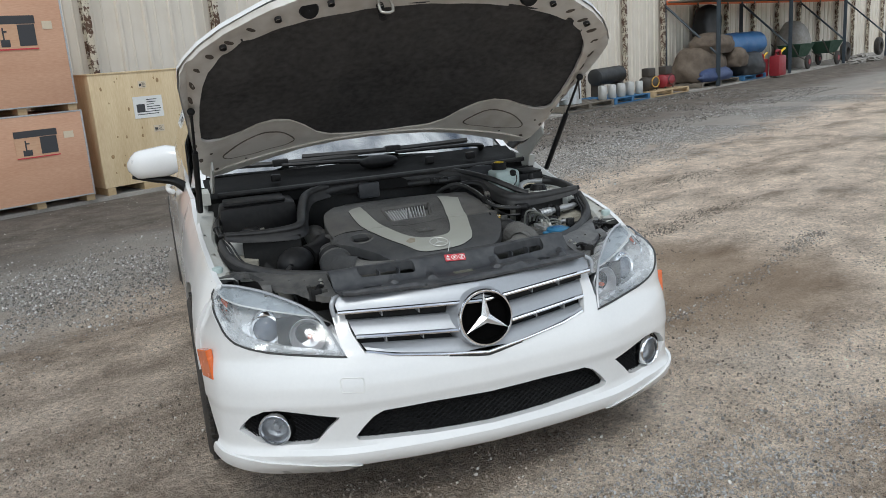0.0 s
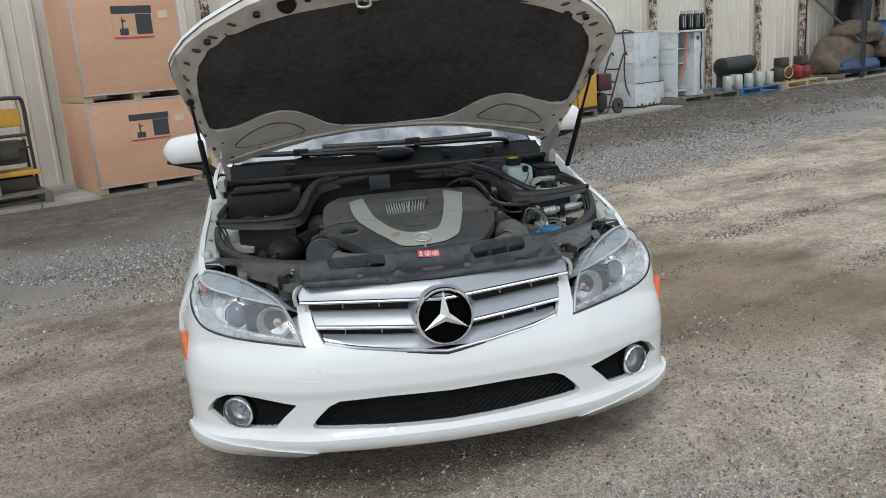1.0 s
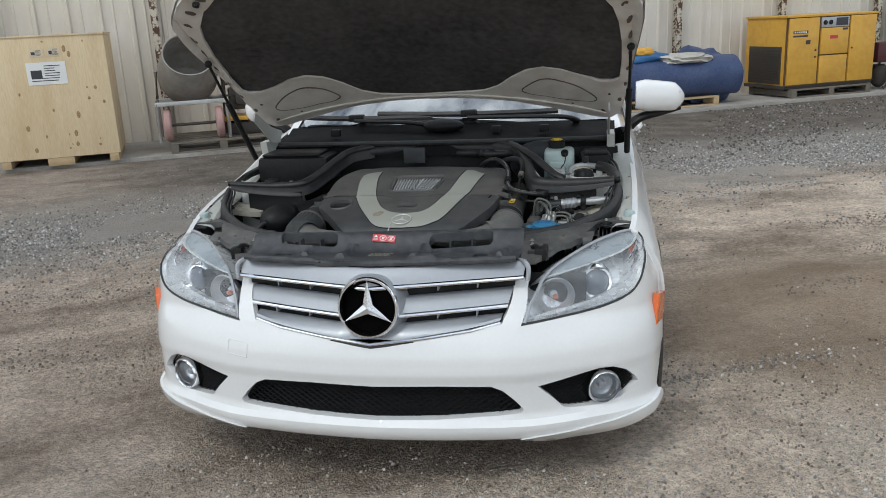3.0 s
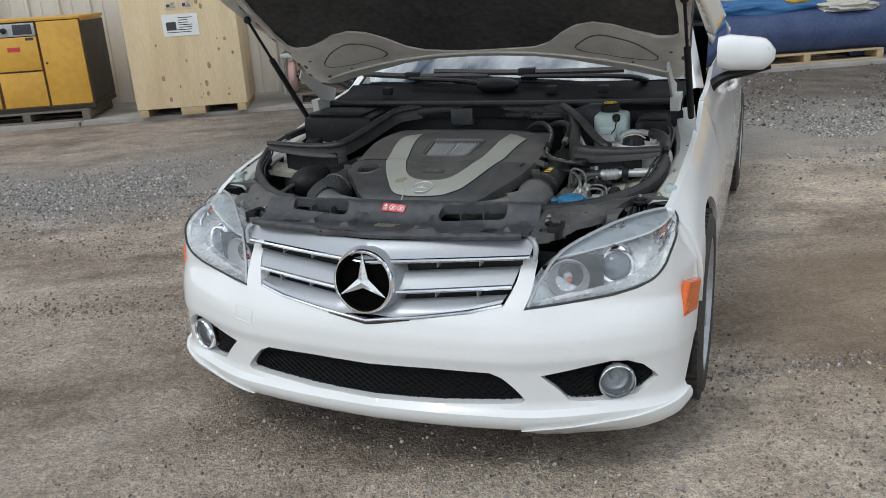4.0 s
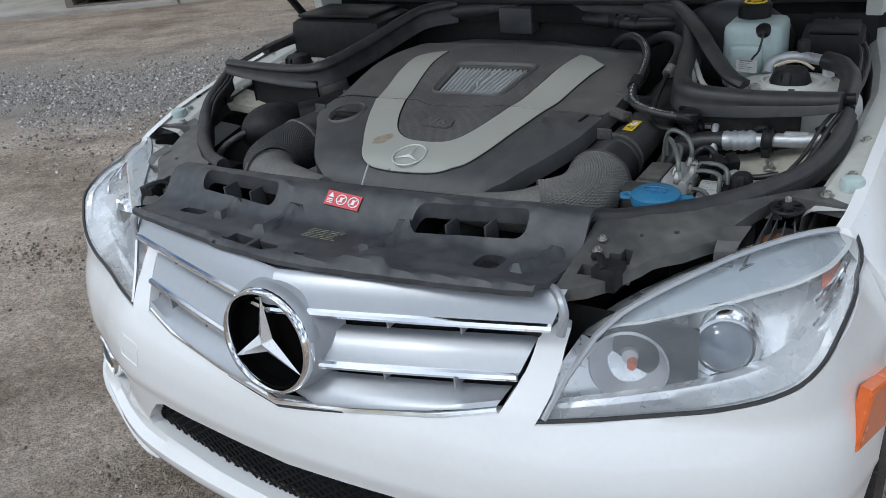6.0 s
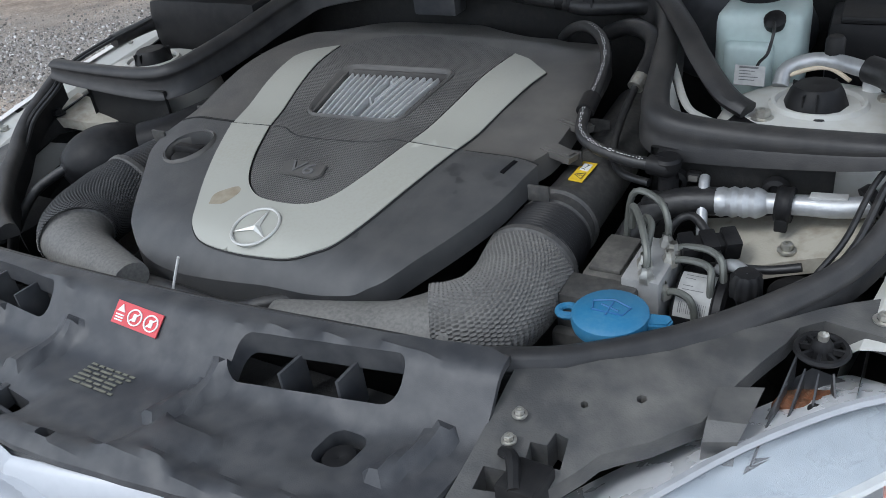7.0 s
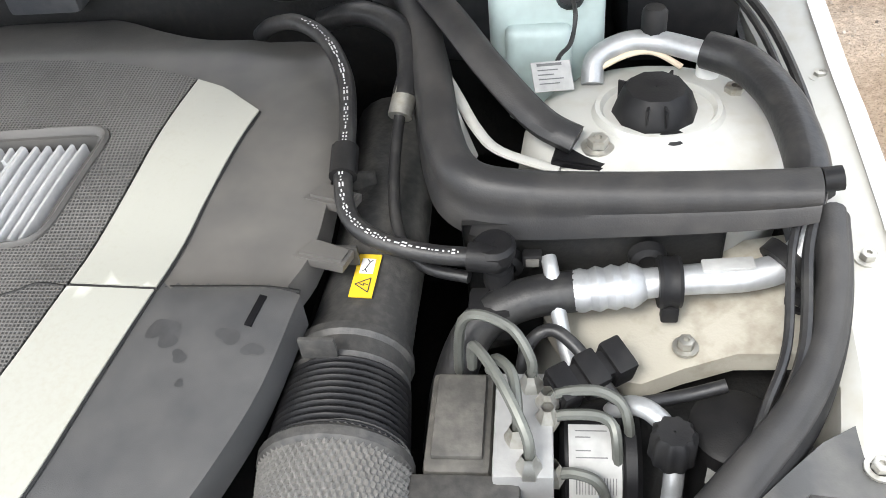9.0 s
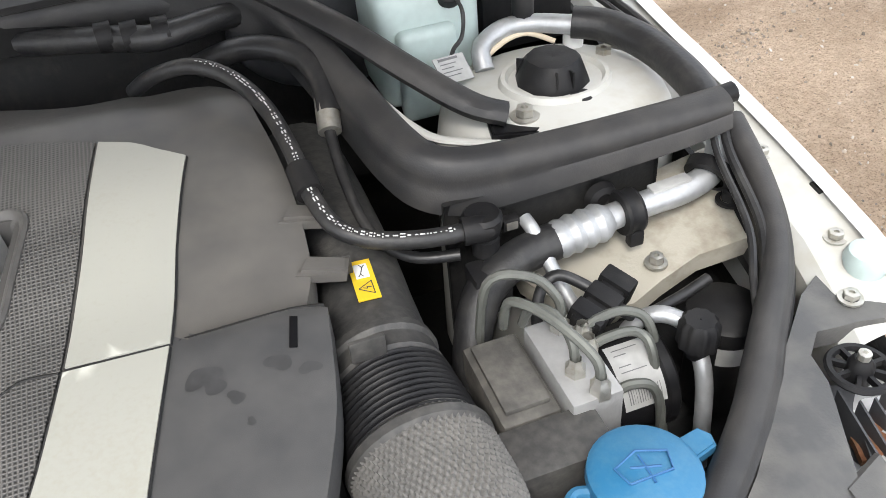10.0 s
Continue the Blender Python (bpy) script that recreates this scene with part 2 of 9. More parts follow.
M_LAMPGREY = mat("lamp_housing_grey", (0.42, 0.43, 0.45), 0.35, metal=0.4, var=0.08, bump=0.0)
M_LAMPIN = mat("bright_lamp_lining", (0.92, 0.93, 0.94), 0.28, metal=0.45, var=0.05, s1=30, bump=0.0)
M_BLOCK = mat("cast_aluminium_block", (0.38, 0.38, 0.372), 0.5, metal=0.35, var=0.1, s1=40, bump=0.06)
M_UNIT = mat("dusty_grey_unit", (0.075, 0.072, 0.066), 0.7, s1=14, s2=70, bump=0.15, col2=(0.17, 0.16, 0.142), amount=(0.42, 0.66))
M_FROST = mat("frosted_lamp_section", (0.40, 0.44, 0.475), 0.3, metal=0.2, var=0.05, s1=20, bump=0.0)
M_SUPPORT = mat("dusty_support_steel", (0.060, 0.060, 0.060), 0.42, s1=9, s2=38, bump=0.10, bs=500, col2=(0.150, 0.144, 0.132), amount=(0.40, 0.74))
M_EMBLEM = mat("emblem_black", (0.002, 0.002, 0.002), 0.7, bump=0.0, spec=0.03)
M_BADGE = mat("badge_grey", (0.13, 0.13, 0.13), 0.45, bump=0.02)
M_FIN = mat("dusty_vent_fin", (0.50, 0.505, 0.51), 0.4, s1=30, s2=160, bump=0.08, col2=(0.62, 0.615, 0.60), amount=(0.45, 0.75), metal=0.35)
M_MIXERGREY = mat("dusty_cast_metal", (0.13, 0.13, 0.13), 0.6, s1=30, s2=180, bump=0.1, col2=(0.26, 0.255, 0.24), amount=(0.4, 0.7))
M_BULB = mat("projector_glass", (0.10, 0.12, 0.16), 0.04, var=0.1, bump=0.0, coat=1.0)
M_WINDOW = mat("tinted_window", (0.012, 0.015, 0.016), 0.03, var=0.1, bump=0.0, coat=1.0, spec=0.9, rvar=0.01)
M_RUST = mat("rusty_bracket", (0.26, 0.10, 0.045), 0.8, s1=40, s2=200, bump=0.4, col2=(0.10, 0.055, 0.03))
M_COWL = mat("matt_cowl_plastic", (0.006, 0.006, 0.006), 0.7, s1=9, s2=50, bump=0.1, col2=(0.016, 0.0155, 0.015), amount=(0.42, 0.8), spec=0.12)
# near black: shade of bay depths, gaps and holes put into the colour
M_DARK = mat("dark_metal_and_shade", (0.006, 0.006, 0.006), 0.7, s1=20, bump=0.2, col2=(0.025, 0.023, 0.02), amount=(0.5, 0.8))

# ---- ground ----
WALL_TURN = 27.6
WALLM = pose(0, 0, 0, 0, 0, WALL_TURN)          # local x runs along the wall, local y towards it
KERB, WALL_V = 7.9, 9.45


def ground_material():
    m = bpy.data.materials.new("dirt_and_gravel_ground")
    m.use_nodes = True
    t = m.node_tree
    b = t.nodes["Principled BSDF"]
    co = t.nodes.new("ShaderNodeTexCoord")
    rot = t.nodes.new("ShaderNodeMapping")
    rot.inputs["Rotation"].default_value = (0, 0, -radians(WALL_TURN))
    t.links.new(co.outputs["Object"], rot.inputs["Vector"])
    sep = t.nodes.new("ShaderNodeSeparateXYZ")
    t.links.new(rot.outputs[0], sep.inputs[0])

    def tex(kind, scale, detail=6.0, rough=0.6, vec=None):
        n = t.nodes.new(kind)
        n.inputs["Scale"].default_value = scale
        if "Detail" in n.inputs:
            n.inputs["Detail"].default_value = detail
        if "Roughness" in n.inputs:
            n.inputs["Roughness"].default_value = rough
        t.links.new(vec or rot.outputs[0], n.inputs["Vector"])
        return n

    def ramp(src, stops):
        r = t.nodes.new("ShaderNodeValToRGB")
        while len(r.color_ramp.elements) < len(stops):
            r.color_ramp.elements.new(0.5)
        for e, (p, c) in zip(r.color_ramp.elements, stops):
            e.position, e.color = p, (*c, 1)
        t.links.new(src, r.inputs["Fac"])
        return r.outputs["Color"]

    def mix(f, a, c, kind="MIX"):
        n = t.nodes.new("ShaderNodeMixRGB")
        n.blend_type = kind
        if isinstance(f, float):
            n.inputs[0].default_value = f
        else:
            t.links.new(f, n.inputs[0])
        t.links.new(a, n.inputs[1]), t.links.new(c, n.inputs[2])
        return n.outputs[0]
    st = t.nodes.new("ShaderNodeMapping")
    st.inputs["Scale"].default_value = (0.55, 1.25, 1)
    t.links.new(rot.outputs[0], st.inputs["Vector"])
    big, mid, fine = tex("ShaderNodeTexNoise", 0.55), tex("ShaderNodeTexNoise", 3.2, 9, 0.7), tex("ShaderNodeTexNoise", 45, 4)
    track = tex("ShaderNodeTexNoise", 1.5, 9, 0.60, st.outputs[0])
    dirt = ramp(mid.outputs["Fac"], [(0.28, (0.38, 0.315, 0.255)), (0.48, (0.58, 0.49, 0.406)), (0.70, (0.75, 0.647, 0.548))])
    damp = ramp(track.outputs["Fac"], [(0.36, (0.42, 0.385, 0.352)), (0.46, (0.82, 0.80, 0.785)), (0.55, (1.10, 1.10, 1.10))])
    dirt = mix(0.75, dirt, damp, "MULTIPLY")
    grit = ramp(fine.outputs["Fac"], [(0.35, (0.66, 0.64, 0.62)), (0.65, (1.27, 1.25, 1.22))])
    dirt = mix(0.8, dirt, grit, "MULTIPLY")
    speckle = tex("ShaderNodeTexNoise", 150, 2, 0.7)
    dots = ramp(speckle.outputs["Fac"], [(0.36, (0.35, 0.33, 0.31)), (0.46, (1, 1, 1)), (0.64, (1, 1, 1)), (0.74, (1.5, 1.48, 1.45))])
    dirt = mix(0.8, dirt, dots, "MULTIPLY")
    dark = ramp(mid.outputs["Fac"], [(0.3, (0.085, 0.072, 0.060)), (0.5, (0.17, 0.147, 0.125)), (0.7, (0.27, 0.235, 0.20))])
    dark = mix(0.8, dark, grit, "MULTIPLY")
    vor = tex("ShaderNodeTexVoronoi", 42)
    vor2 = tex("ShaderNodeTexVoronoi", 95)
    bw = t.nodes.new("ShaderNodeRGBToBW")
    t.links.new(vor.outputs["Color"], bw.inputs[0])
    bw2 = t.nodes.new("ShaderNodeRGBToBW")
    t.links.new(vor2.outputs["Color"], bw2.inputs[0])
    stones = mix(0.5, ramp(bw.outputs[0], [(0.2, (0.085, 0.077, 0.068)), (0.6, (0.22, 0.20, 0.18)), (0.85, (0.40, 0.38, 0.355))]), ramp(bw2.outputs[0], [(0.2, (0.12, 0.105, 0.09)), (0.8, (0.38, 0.355, 0.325))]))
    # zones by the distance to the wall, with ragged borders
    warp = t.nodes.new("ShaderNodeMath")
    warp.operation = "MULTIPLY_ADD"
    warp.inputs[1].default_value = 2.6
    t.links.new(big.outputs["Fac"], warp.inputs[0])
    t.links.new(sep.outputs["Y"], warp.inputs[2])
    jit = t.nodes.new("ShaderNodeMath")
    jit.operation = "MULTIPLY_ADD"
    jit.inputs[1].default_value = 1.2
    t.links.new(mid.outputs["Fac"], jit.inputs[0])
    t.links.new(warp.outputs[0], jit.inputs[2])
    norm = t.nodes.new("ShaderNodeMapRange")
    norm.inputs["From Min"].default_value, norm.inputs["From Max"].default_value = 1.9, 11.9
    t.links.new(jit.outputs[0], norm.inputs["Value"])
    g = ramp(norm.outputs[0], [(0.31, (0, 0, 0)), (0.40, (0.85, 0.85, 0.85)), (0.50, (0.75, 0.75, 0.75)), (0.60, (0.08, 0.08, 0.08))])
    d = ramp(norm.outputs[0], [(0.40, (0, 0, 0)), (0.56, (0.95, 0.95, 0.95))])
    patch_n = tex("ShaderNodeTexNoise", 0.9, 4, 0.55)
    p = ramp(patch_n.outputs["Fac"], [(0.58, (0, 0, 0)), (0.72, (0.25, 0.25, 0.25))])
    side = t.nodes.new("ShaderNodeMath")
    side.operation = "MULTIPLY_ADD"
    side.inputs[1].default_value = 2.4
    t.links.new(big.outputs["Fac"], side.inputs[0])
    t.links.new(sep.outputs["X"], side.inputs[2])
    sidem = t.nodes.new("ShaderNodeMapRange")
    sidem.inputs["From Min"].default_value, sidem.inputs["From Max"].default_value = -2.5, 4.5
    t.links.new(side.outputs[0], sidem.inputs["Value"])
    dirt = mix(1.0, dirt, ramp(sidem.outputs[0], [(0.30, (1.04, 1.04, 1.05)), (0.50, (1.02, 1.02, 1.02)), (0.68, (1.38, 1.375, 1.36))]), "MULTIPLY")
    d = mix(1.0, d, ramp(sidem.outputs[0], [(0.22, (0.2, 0.2, 0.2)), (0.5, (1, 1, 1))]), "MULTIPLY")
    col = mix(d, dirt, dark)
    col = mix(p, col, stones)
    col = mix(g, col, stones)
    # brown earth patch beside the car, colour darkened to offset the high late exposure
    bare_map = t.nodes.new("ShaderNodeMapping")
    bare_map.vector_type = "TEXTURE"
    bare_map.inputs["Location"].default_value, bare_map.inputs["Scale"].default_value = (2.15, 2.0, 0), (1.25, 1.25, 1.25)
    wob = t.nodes.new("ShaderNodeVectorMath")
    wob.operation = "MULTIPLY_ADD"
    wob.inputs[1].default_value = (0.5, 0.5, 0.0)
    t.links.new(mid.outputs["Color"], wob.inputs[0])
    t.links.new(co.outputs["Object"], wob.inputs[2])
    t.links.new(wob.outputs[0], bare_map.inputs["Vector"])
    ball = t.nodes.new("ShaderNodeTexGradient")
    ball.gradient_type = "SPHERICAL"
    t.links.new(bare_map.outputs[0], ball.inputs["Vector"])
    bare = ramp(ball.outputs["Color"], [(0.02, (0, 0, 0)), (0.42, (0.75, 0.75, 0.75))])
    earth = ramp(track.outputs["Fac"], [(0.35, (0.30, 0.212, 0.140)), (0.65, (0.44, 0.322, 0.220))])
    col = mix(bare, col, mix(0.5, earth, dots, "MULTIPLY"))
    t.links.new(col, b.inputs["Base Color"])
    b.inputs["Roughness"].default_value = 0.92
    b.inputs["Specular IOR Level"].default_value = 0.2
    hsum = t.nodes.new("ShaderNodeMath")
    hsum.operation = "MULTIPLY_ADD"
    hsum.inputs[1].default_value = 0.5
    t.links.new(fine.outputs["Fac"], hsum.inputs[0])
    hs2 = t.nodes.new("ShaderNodeMath")
    hs2.operation = "MULTIPLY_ADD"
    hs2.inputs[1].default_value = 1.2
    t.links.new(mid.outputs["Fac"], hs2.inputs[0])
    t.links.new(hs2.outputs[0], hsum.inputs[2])
    speck = tex("ShaderNodeTexNoise", 190, 3, 0.7)
    crumb = tex("ShaderNodeTexVoronoi", 62)
    crumb_h = t.nodes.new("ShaderNodeMath")
    crumb_h.operation = "MULTIPLY_ADD"
    crumb_h.inputs[1].default_value = -0.9
    t.links.new(crumb.outputs["Distance"], crumb_h.inputs[0])
    t.links.new(speck.outputs["Fac"], crumb_h.inputs[2])
    t.links.new(crumb_h.outputs[0], hs2.inputs[2])
    bp = t.nodes.new("ShaderNodeBump")
    bp.inputs["Strength"].default_value, bp.inputs["Distance"].default_value = 0.9, 0.020
    t.links.new(hsum.outputs[0], bp.inputs["Height"])
    t.links.new(bp.outputs[0], b.inputs["Normal"])
    return m


def ground_z(x, y):
    """Height of the trodden ground: shallow hollows and tyre ruts, flat under the kerb."""
    v = -x * math.sin(radians(WALL_TURN)) + y * math.cos(radians(WALL_TURN))
    fade = min(1.0, max(0.0, (KERB - 0.3 - v) / 1.0))
    near = 1.0 / (1.0 + (abs(x) + abs(y)) / 30)
    h = 0.018 * noise.noise(Vector((x * 0.9, y * 0.9, 0))) + 0.010 * noise.noise(Vector((x * 3.1, y * 3.1, 4))) + 0.007 * noise.noise(Vector((x * 9, y * 9, 9)))
    h += 0.010 * math.sin(v * 5.0 + 2 * noise.noise(Vector((x * 0.4, y * 0.4, 2)))) * max(0.0, noise.noise(Vector((x * 0.5, y * 0.5, 7)))) * 1.5
    return (h - 0.012) * fade * near


def axis(lo, hi, step, far):
    a = list(np.arange(lo, hi, step))
    g, p, q = step, lo, a[-1]
    left, right = [], []
    while p > -far:
        g *= 1.22
        p -= g
        left.append(p)
    g = step
    while q < far:
        g *= 1.22
        q += g
        right.append(q)
    return left[::-1] + a + right


xs, ys = axis(-5.5, 7.5, 0.075, 600), axis(-3.5, 8.5, 0.075, 600)
verts = [(x, y, ground_z(x, y)) for y in ys for x in xs]
nx = len(xs)
faces = [(j * nx + i, j * nx + i + 1, (j + 1) * nx + i + 1, (j + 1) * nx + i) for j in range(len(ys) - 1) for i in range(nx - 1)]
me = bpy.data.meshes.new("ground")
me.from_pydata(verts, [], faces)
ground = new("ground", finish(me, ground_material(), 60))
tagged(ground, "brown trodden dirt ground with grey gravel bands", "ground", kind="structure")


def scatter_stones(name, spots, sizes, material, label, seed):
    """Loose stones on the ground, one mesh."""
    rnd = random.Random(seed)
    t = (1 + 5 ** 0.5) / 2
    ico = [Vector(q).normalized() for q in ((-1, t, 0), (1, t, 0), (-1, -t, 0), (1, -t, 0), (0, -1, t), (0, 1, t), (0, -1, -t), (0, 1, -t), (t, 0, -1), (t, 0, 1), (-t, 0, -1), (-t, 0, 1))]
    tri = ((0, 11, 5), (0, 5, 1), (0, 1, 7), (0, 7, 10), (0, 10, 11), (1, 5, 9), (5, 11, 4), (11, 10, 2), (10, 7, 6), (7, 1, 8), (3, 9, 4), (3, 4, 2), (3, 2, 6), (3, 6, 8), (3, 8, 9), (4, 9, 5), (2, 4, 11), (6, 2, 10), (8, 6, 7), (9, 8, 1))
    vs, fs = [], []
    for x, y in spots:
        if math.hypot(x - 2.1, y - 2.0) < 0.85 and rnd.random() < 0.7:
            continue
        s = sizes[0] * (sizes[1] / sizes[0]) ** (rnd.random() ** 1.8)
        e = Euler((rnd.random() * 6, rnd.random() * 6, rnd.random() * 6)).to_matrix()
        sq = Vector((1, rnd.uniform(0.6, 1), rnd.uniform(0.45, 0.8)))
        k, z = len(vs), ground_z(x, y) + s * 0.25
        for q in ico:
            q = Vector((q.x * sq.x, q.y * sq.y, q.z * sq.z)) * s * rnd.uniform(0.75, 1.15)
            q = e @ q
            vs.append((x + q.x, y + q.y, z + q.z))
        fs += [(a + k, c + k, d + k) for a, c, d in tri]
    me = bpy.data.meshes.new(name)
    me.from_pydata(vs, [], fs)
    me.materials.append(material)
    ob = new(name, me)
    return tagged(ob, label, "gravel", kind="stuff")


def island_mat(name, stops, rough=0.85):
    m = bpy.data.materials.new(name)
    m.use_nodes = True
    t = m.node_tree
    g = t.nodes.new("ShaderNodeNewGeometry")
    r = t.nodes.new("ShaderNodeValToRGB")
    while len(r.color_ramp.elements) < len(stops):
        r.color_ramp.elements.new(0.5)
    for e, (p, c) in zip(r.color_ramp.elements, stops):
        e.position, e.color = p, (*c, 1)
    t.links.new(g.outputs["Random Per Island"], r.inputs["Fac"])
    b = t.nodes["Principled BSDF"]
    t.links.new(r.outputs["Color"], b.inputs["Base Color"])
    b.inputs["Roughness"].default_value = rough
    return m


M_STONE = island_mat("grey_stones", [(0.0, (0.11, 0.10, 0.09)), (0.45, (0.23, 0.215, 0.197)), (0.78, (0.40, 0.38, 0.36)), (1.0, (0.74, 0.725, 0.71))])
M_SEAM = island_mat("dusty_seam_stones", [(0.0, (0.12, 0.10, 0.085)), (0.5, (0.26, 0.225, 0.19)), (0.9, (0.40, 0.36, 0.32)), (1.0, (0.58, 0.55, 0.51))])
M_CLOD = island_mat("dirt_clods", [(0.0, (0.09, 0.074, 0.06)), (0.35, (0.24, 0.20, 0.162)), (0.75, (0.42, 0.36, 0.30)), (1.0, (0.64, 0.60, 0.55))])
rnd = random.Random(5)
spots = []
while len(spots) < 60000:
    u, v = rnd.uniform(-5, 16), rnd.gauss(4.15, 0.55)
    q = WALLM @ Vector((u, v, 0))
    if noise.noise(Vector((q.x * 0.7, q.y * 0.7, 3))) + 0.5 * noise.noise(Vector((q.x * 2.5, q.y * 2.5, 8))) > -0.25 and not (abs(q.x) < 0.95 and 0 < q.y < 4.7):
        spots.append((q.x, q.y))
scatter_stones("gravel_band", spots, (0.004, 0.014), M_STONE, "band of loose grey gravel across the dirt yard", 1)
spots = [(rnd.gauss(0.62, 0.28), rnd.gauss(-0.30, 0.14)) for _ in range(2200)] + [(rnd.gauss(1.15, 0.35), rnd.gauss(-0.15, 0.2)) for _ in range(1300)]
M_STONEP = island_mat("pale_gravel", [(0.0, (0.16, 0.15, 0.14)), (0.6, (0.32, 0.305, 0.29)), (1.0, (0.52, 0.51, 0.50))])
scatter_stones("gravel_patch", spots, (0.003, 0.009), M_STONEP, "patch of fine grey gravel in front of the car", 2)
spots = []
for _ in range(2600):
    f = rnd.random() ** 0.8
    spots.append((0.9 + 2.6 * f + rnd.gauss(0, 0.03), 0.87 + 1.33 * f + 0.04 * math.sin(f * 9) + rnd.gauss(0, 0.022 + 0.03 * f)))
scatter_stones("gravel_seam", spots, (0.003, 0.010), M_SEAM, "thin seam of grey gravel across the dirt", 6)
M_EARTH = island_mat("dark_turned_earth", [(0.0, (0.13, 0.105, 0.084)), (0.6, (0.21, 0.175, 0.142)), (1.0, (0.34, 0.29, 0.24))])
spots = []
for cx, cy, sx, sy, n_ in ((2.62, 2.94, 0.30, 0.07, 700), (4.1, 4.78, 0.45, 0.10, 900), (2.5, 3.6, 0.35, 0.10, 600), (3.4, 3.3, 0.30, 0.06, 500), (-1.9, 0.9, 0.4, 0.10, 600), (-2.3, 1.8, 0.4, 0.12, 500), (1.9, 2.2, 0.25, 0.05, 400)):
    for _ in range(n_):
        a, b = rnd.gauss(0, sx), rnd.gauss(0, sy)
        spots.append((cx + a * 0.95 - b * 0.3, cy + a * 0.3 + b * 0.95))
scatter_stones("turned_earth", spots, (0.003, 0.011), M_EARTH, "loose dark clods of turned earth", 8)
spots = []
while len(spots) < 14000:
    q = (rnd.uniform(-5, 9), rnd.uniform(-2.0, 8.5))
    if (WALLM.inverted() @ Vector((*q, 0))).y < KERB - 0.05 and not (abs(q[0]) < 0.8 and 0.4 < q[1] < 4):
        spots.append(q)
while len(spots) < 42000:
    q = (rnd.gauss(0.8, 2.2), rnd.gauss(0.2, 1.3))
    if not (abs(q[0]) < 0.75 and 0.3 < q[1] < 4) and q[1] > -2.2 and noise.noise(Vector((q[0] * 1.3, q[1] * 1.3, 5))) > -0.15:
        spots.append(q)
scatter_stones("dirt_clods", spots, (0.002, 0.009), M_CLOD, "scattered pebbles and dirt clods on the yard", 3)

M_STRIP = island_mat("dark_yard_stones", [(0.0, (0.05, 0.044, 0.038)), (0.55, (0.13, 0.115, 0.10)), (0.88, (0.26, 0.245, 0.23)), (1.0, (0.46, 0.45, 0.44))])
spots = []
while len(spots) < 21000:
    q = WALLM @ Vector((rnd.uniform(-6, 18), rnd.uniform(4.6, KERB - 0.04), 0))
    if noise.noise(Vector((q.x * 0.9, q.y * 0.9, 11))) + 0.4 * noise.noise(Vector((q.x * 3.5, q.y * 3.5, 2))) > -0.2 and q.x > 0.6 * rnd.random():
        spots.append((q.x, q.y))
scatter_stones("yard_stones", spots, (0.004, 0.022), M_STRIP, "dark stones trodden into the dirt by the kerb", 12)

# ---- wall and slab ----
M_WALL = mat("beige_metal_siding", (0.70, 0.65, 0.57), 0.5, s1=0.9, s2=7, bump=0.015, col2=(0.58, 0.52, 0.44), amount=(0.40, 0.80), stretch=(1, 1, 0.35))
M_POST = mat("rusty_cream_post", (0.60, 0.55, 0.45), 0.7, s1=9, s2=34, bump=0.5, bs=80, col2=(0.10, 0.055, 0.035), amount=(0.47, 0.54))
M_CONC = mat("dirty_concrete", (0.36, 0.34, 0.31), 0.85, s1=2, s2=60, bump=0.3, bs=120, col2=(0.20, 0.18, 0.155), amount=(0.4, 0.7))
slab = new_bm()
for i in range(18):
    u0 = -14 + i * 3.6
    box(slab, (u0 + 0.006, KERB + 0.02 * math.sin(i * 2.3), -0.3), (u0 + 3.594, WALL_V + 0.3, 0.045), 0.012)
ob = part("pavement", slab, M_CONC)
ob.matrix_basis = WALLM
tagged(ob, "worn grey concrete strip along the wall", "pavement", kind="structure")
wall = thing("wall_north", WALLM, "beige ribbed sheet metal building wall", "wall", kind="structure")
prof = []
u = 0.0
while u < 1.93 - 0.01:
    for du, dv in ((0.0, 0.0), (0.045, 0.0), (0.065, -0.032), (0.105, -0.032), (0.125, 0.0), (0.235, 0.0), (0.243, -0.008), (0.258, -0.008), (0.266, 0.0)):
        prof.append((u + du, dv))
    u += 0.386
prof.append((1.93, 0.0))
bm = new_bm()
loft(bm, [[(a, d, z) for a, d in prof] for z in (0.0, 2.2, 4.4, 6.5)])
loft(bm, [[(0, 0.02, z), (1.93, 0.02, z)] for z in (0.0, 6.5)])
panel = part("panel", bm, M_WALL, wall, angle=25)
panel.matrix_basis = pose(-14.2 + 0.02, WALL_V, 0.04)
for i in range(1, 28):
    share("panel", panel.data, pose(-14.2 + 0.02 + 1.93 * i, WALL_V, 0.04), wall)
bm = new_bm()
box(bm, (-0.045, -0.16, 0), (0.045, -0.15, 6.3), 0.003)
box(bm, (-0.045, -0.05, 0), (0.045, -0.04, 6.3), 0.003)
box(bm, (-0.008, -0.15, 0), (0.008, -0.05, 6.3))
post = part("post", bm, M_POST, wall, "cream steel column flaking with rust")
post.matrix_basis = pose(-0.70 - 1.93 * 7, WALL_V, 0.045)
for i in range(1, 28):
    share("post", post.data, pose(-0.70 + 1.93 * (i - 7), WALL_V, 0.045), wall)

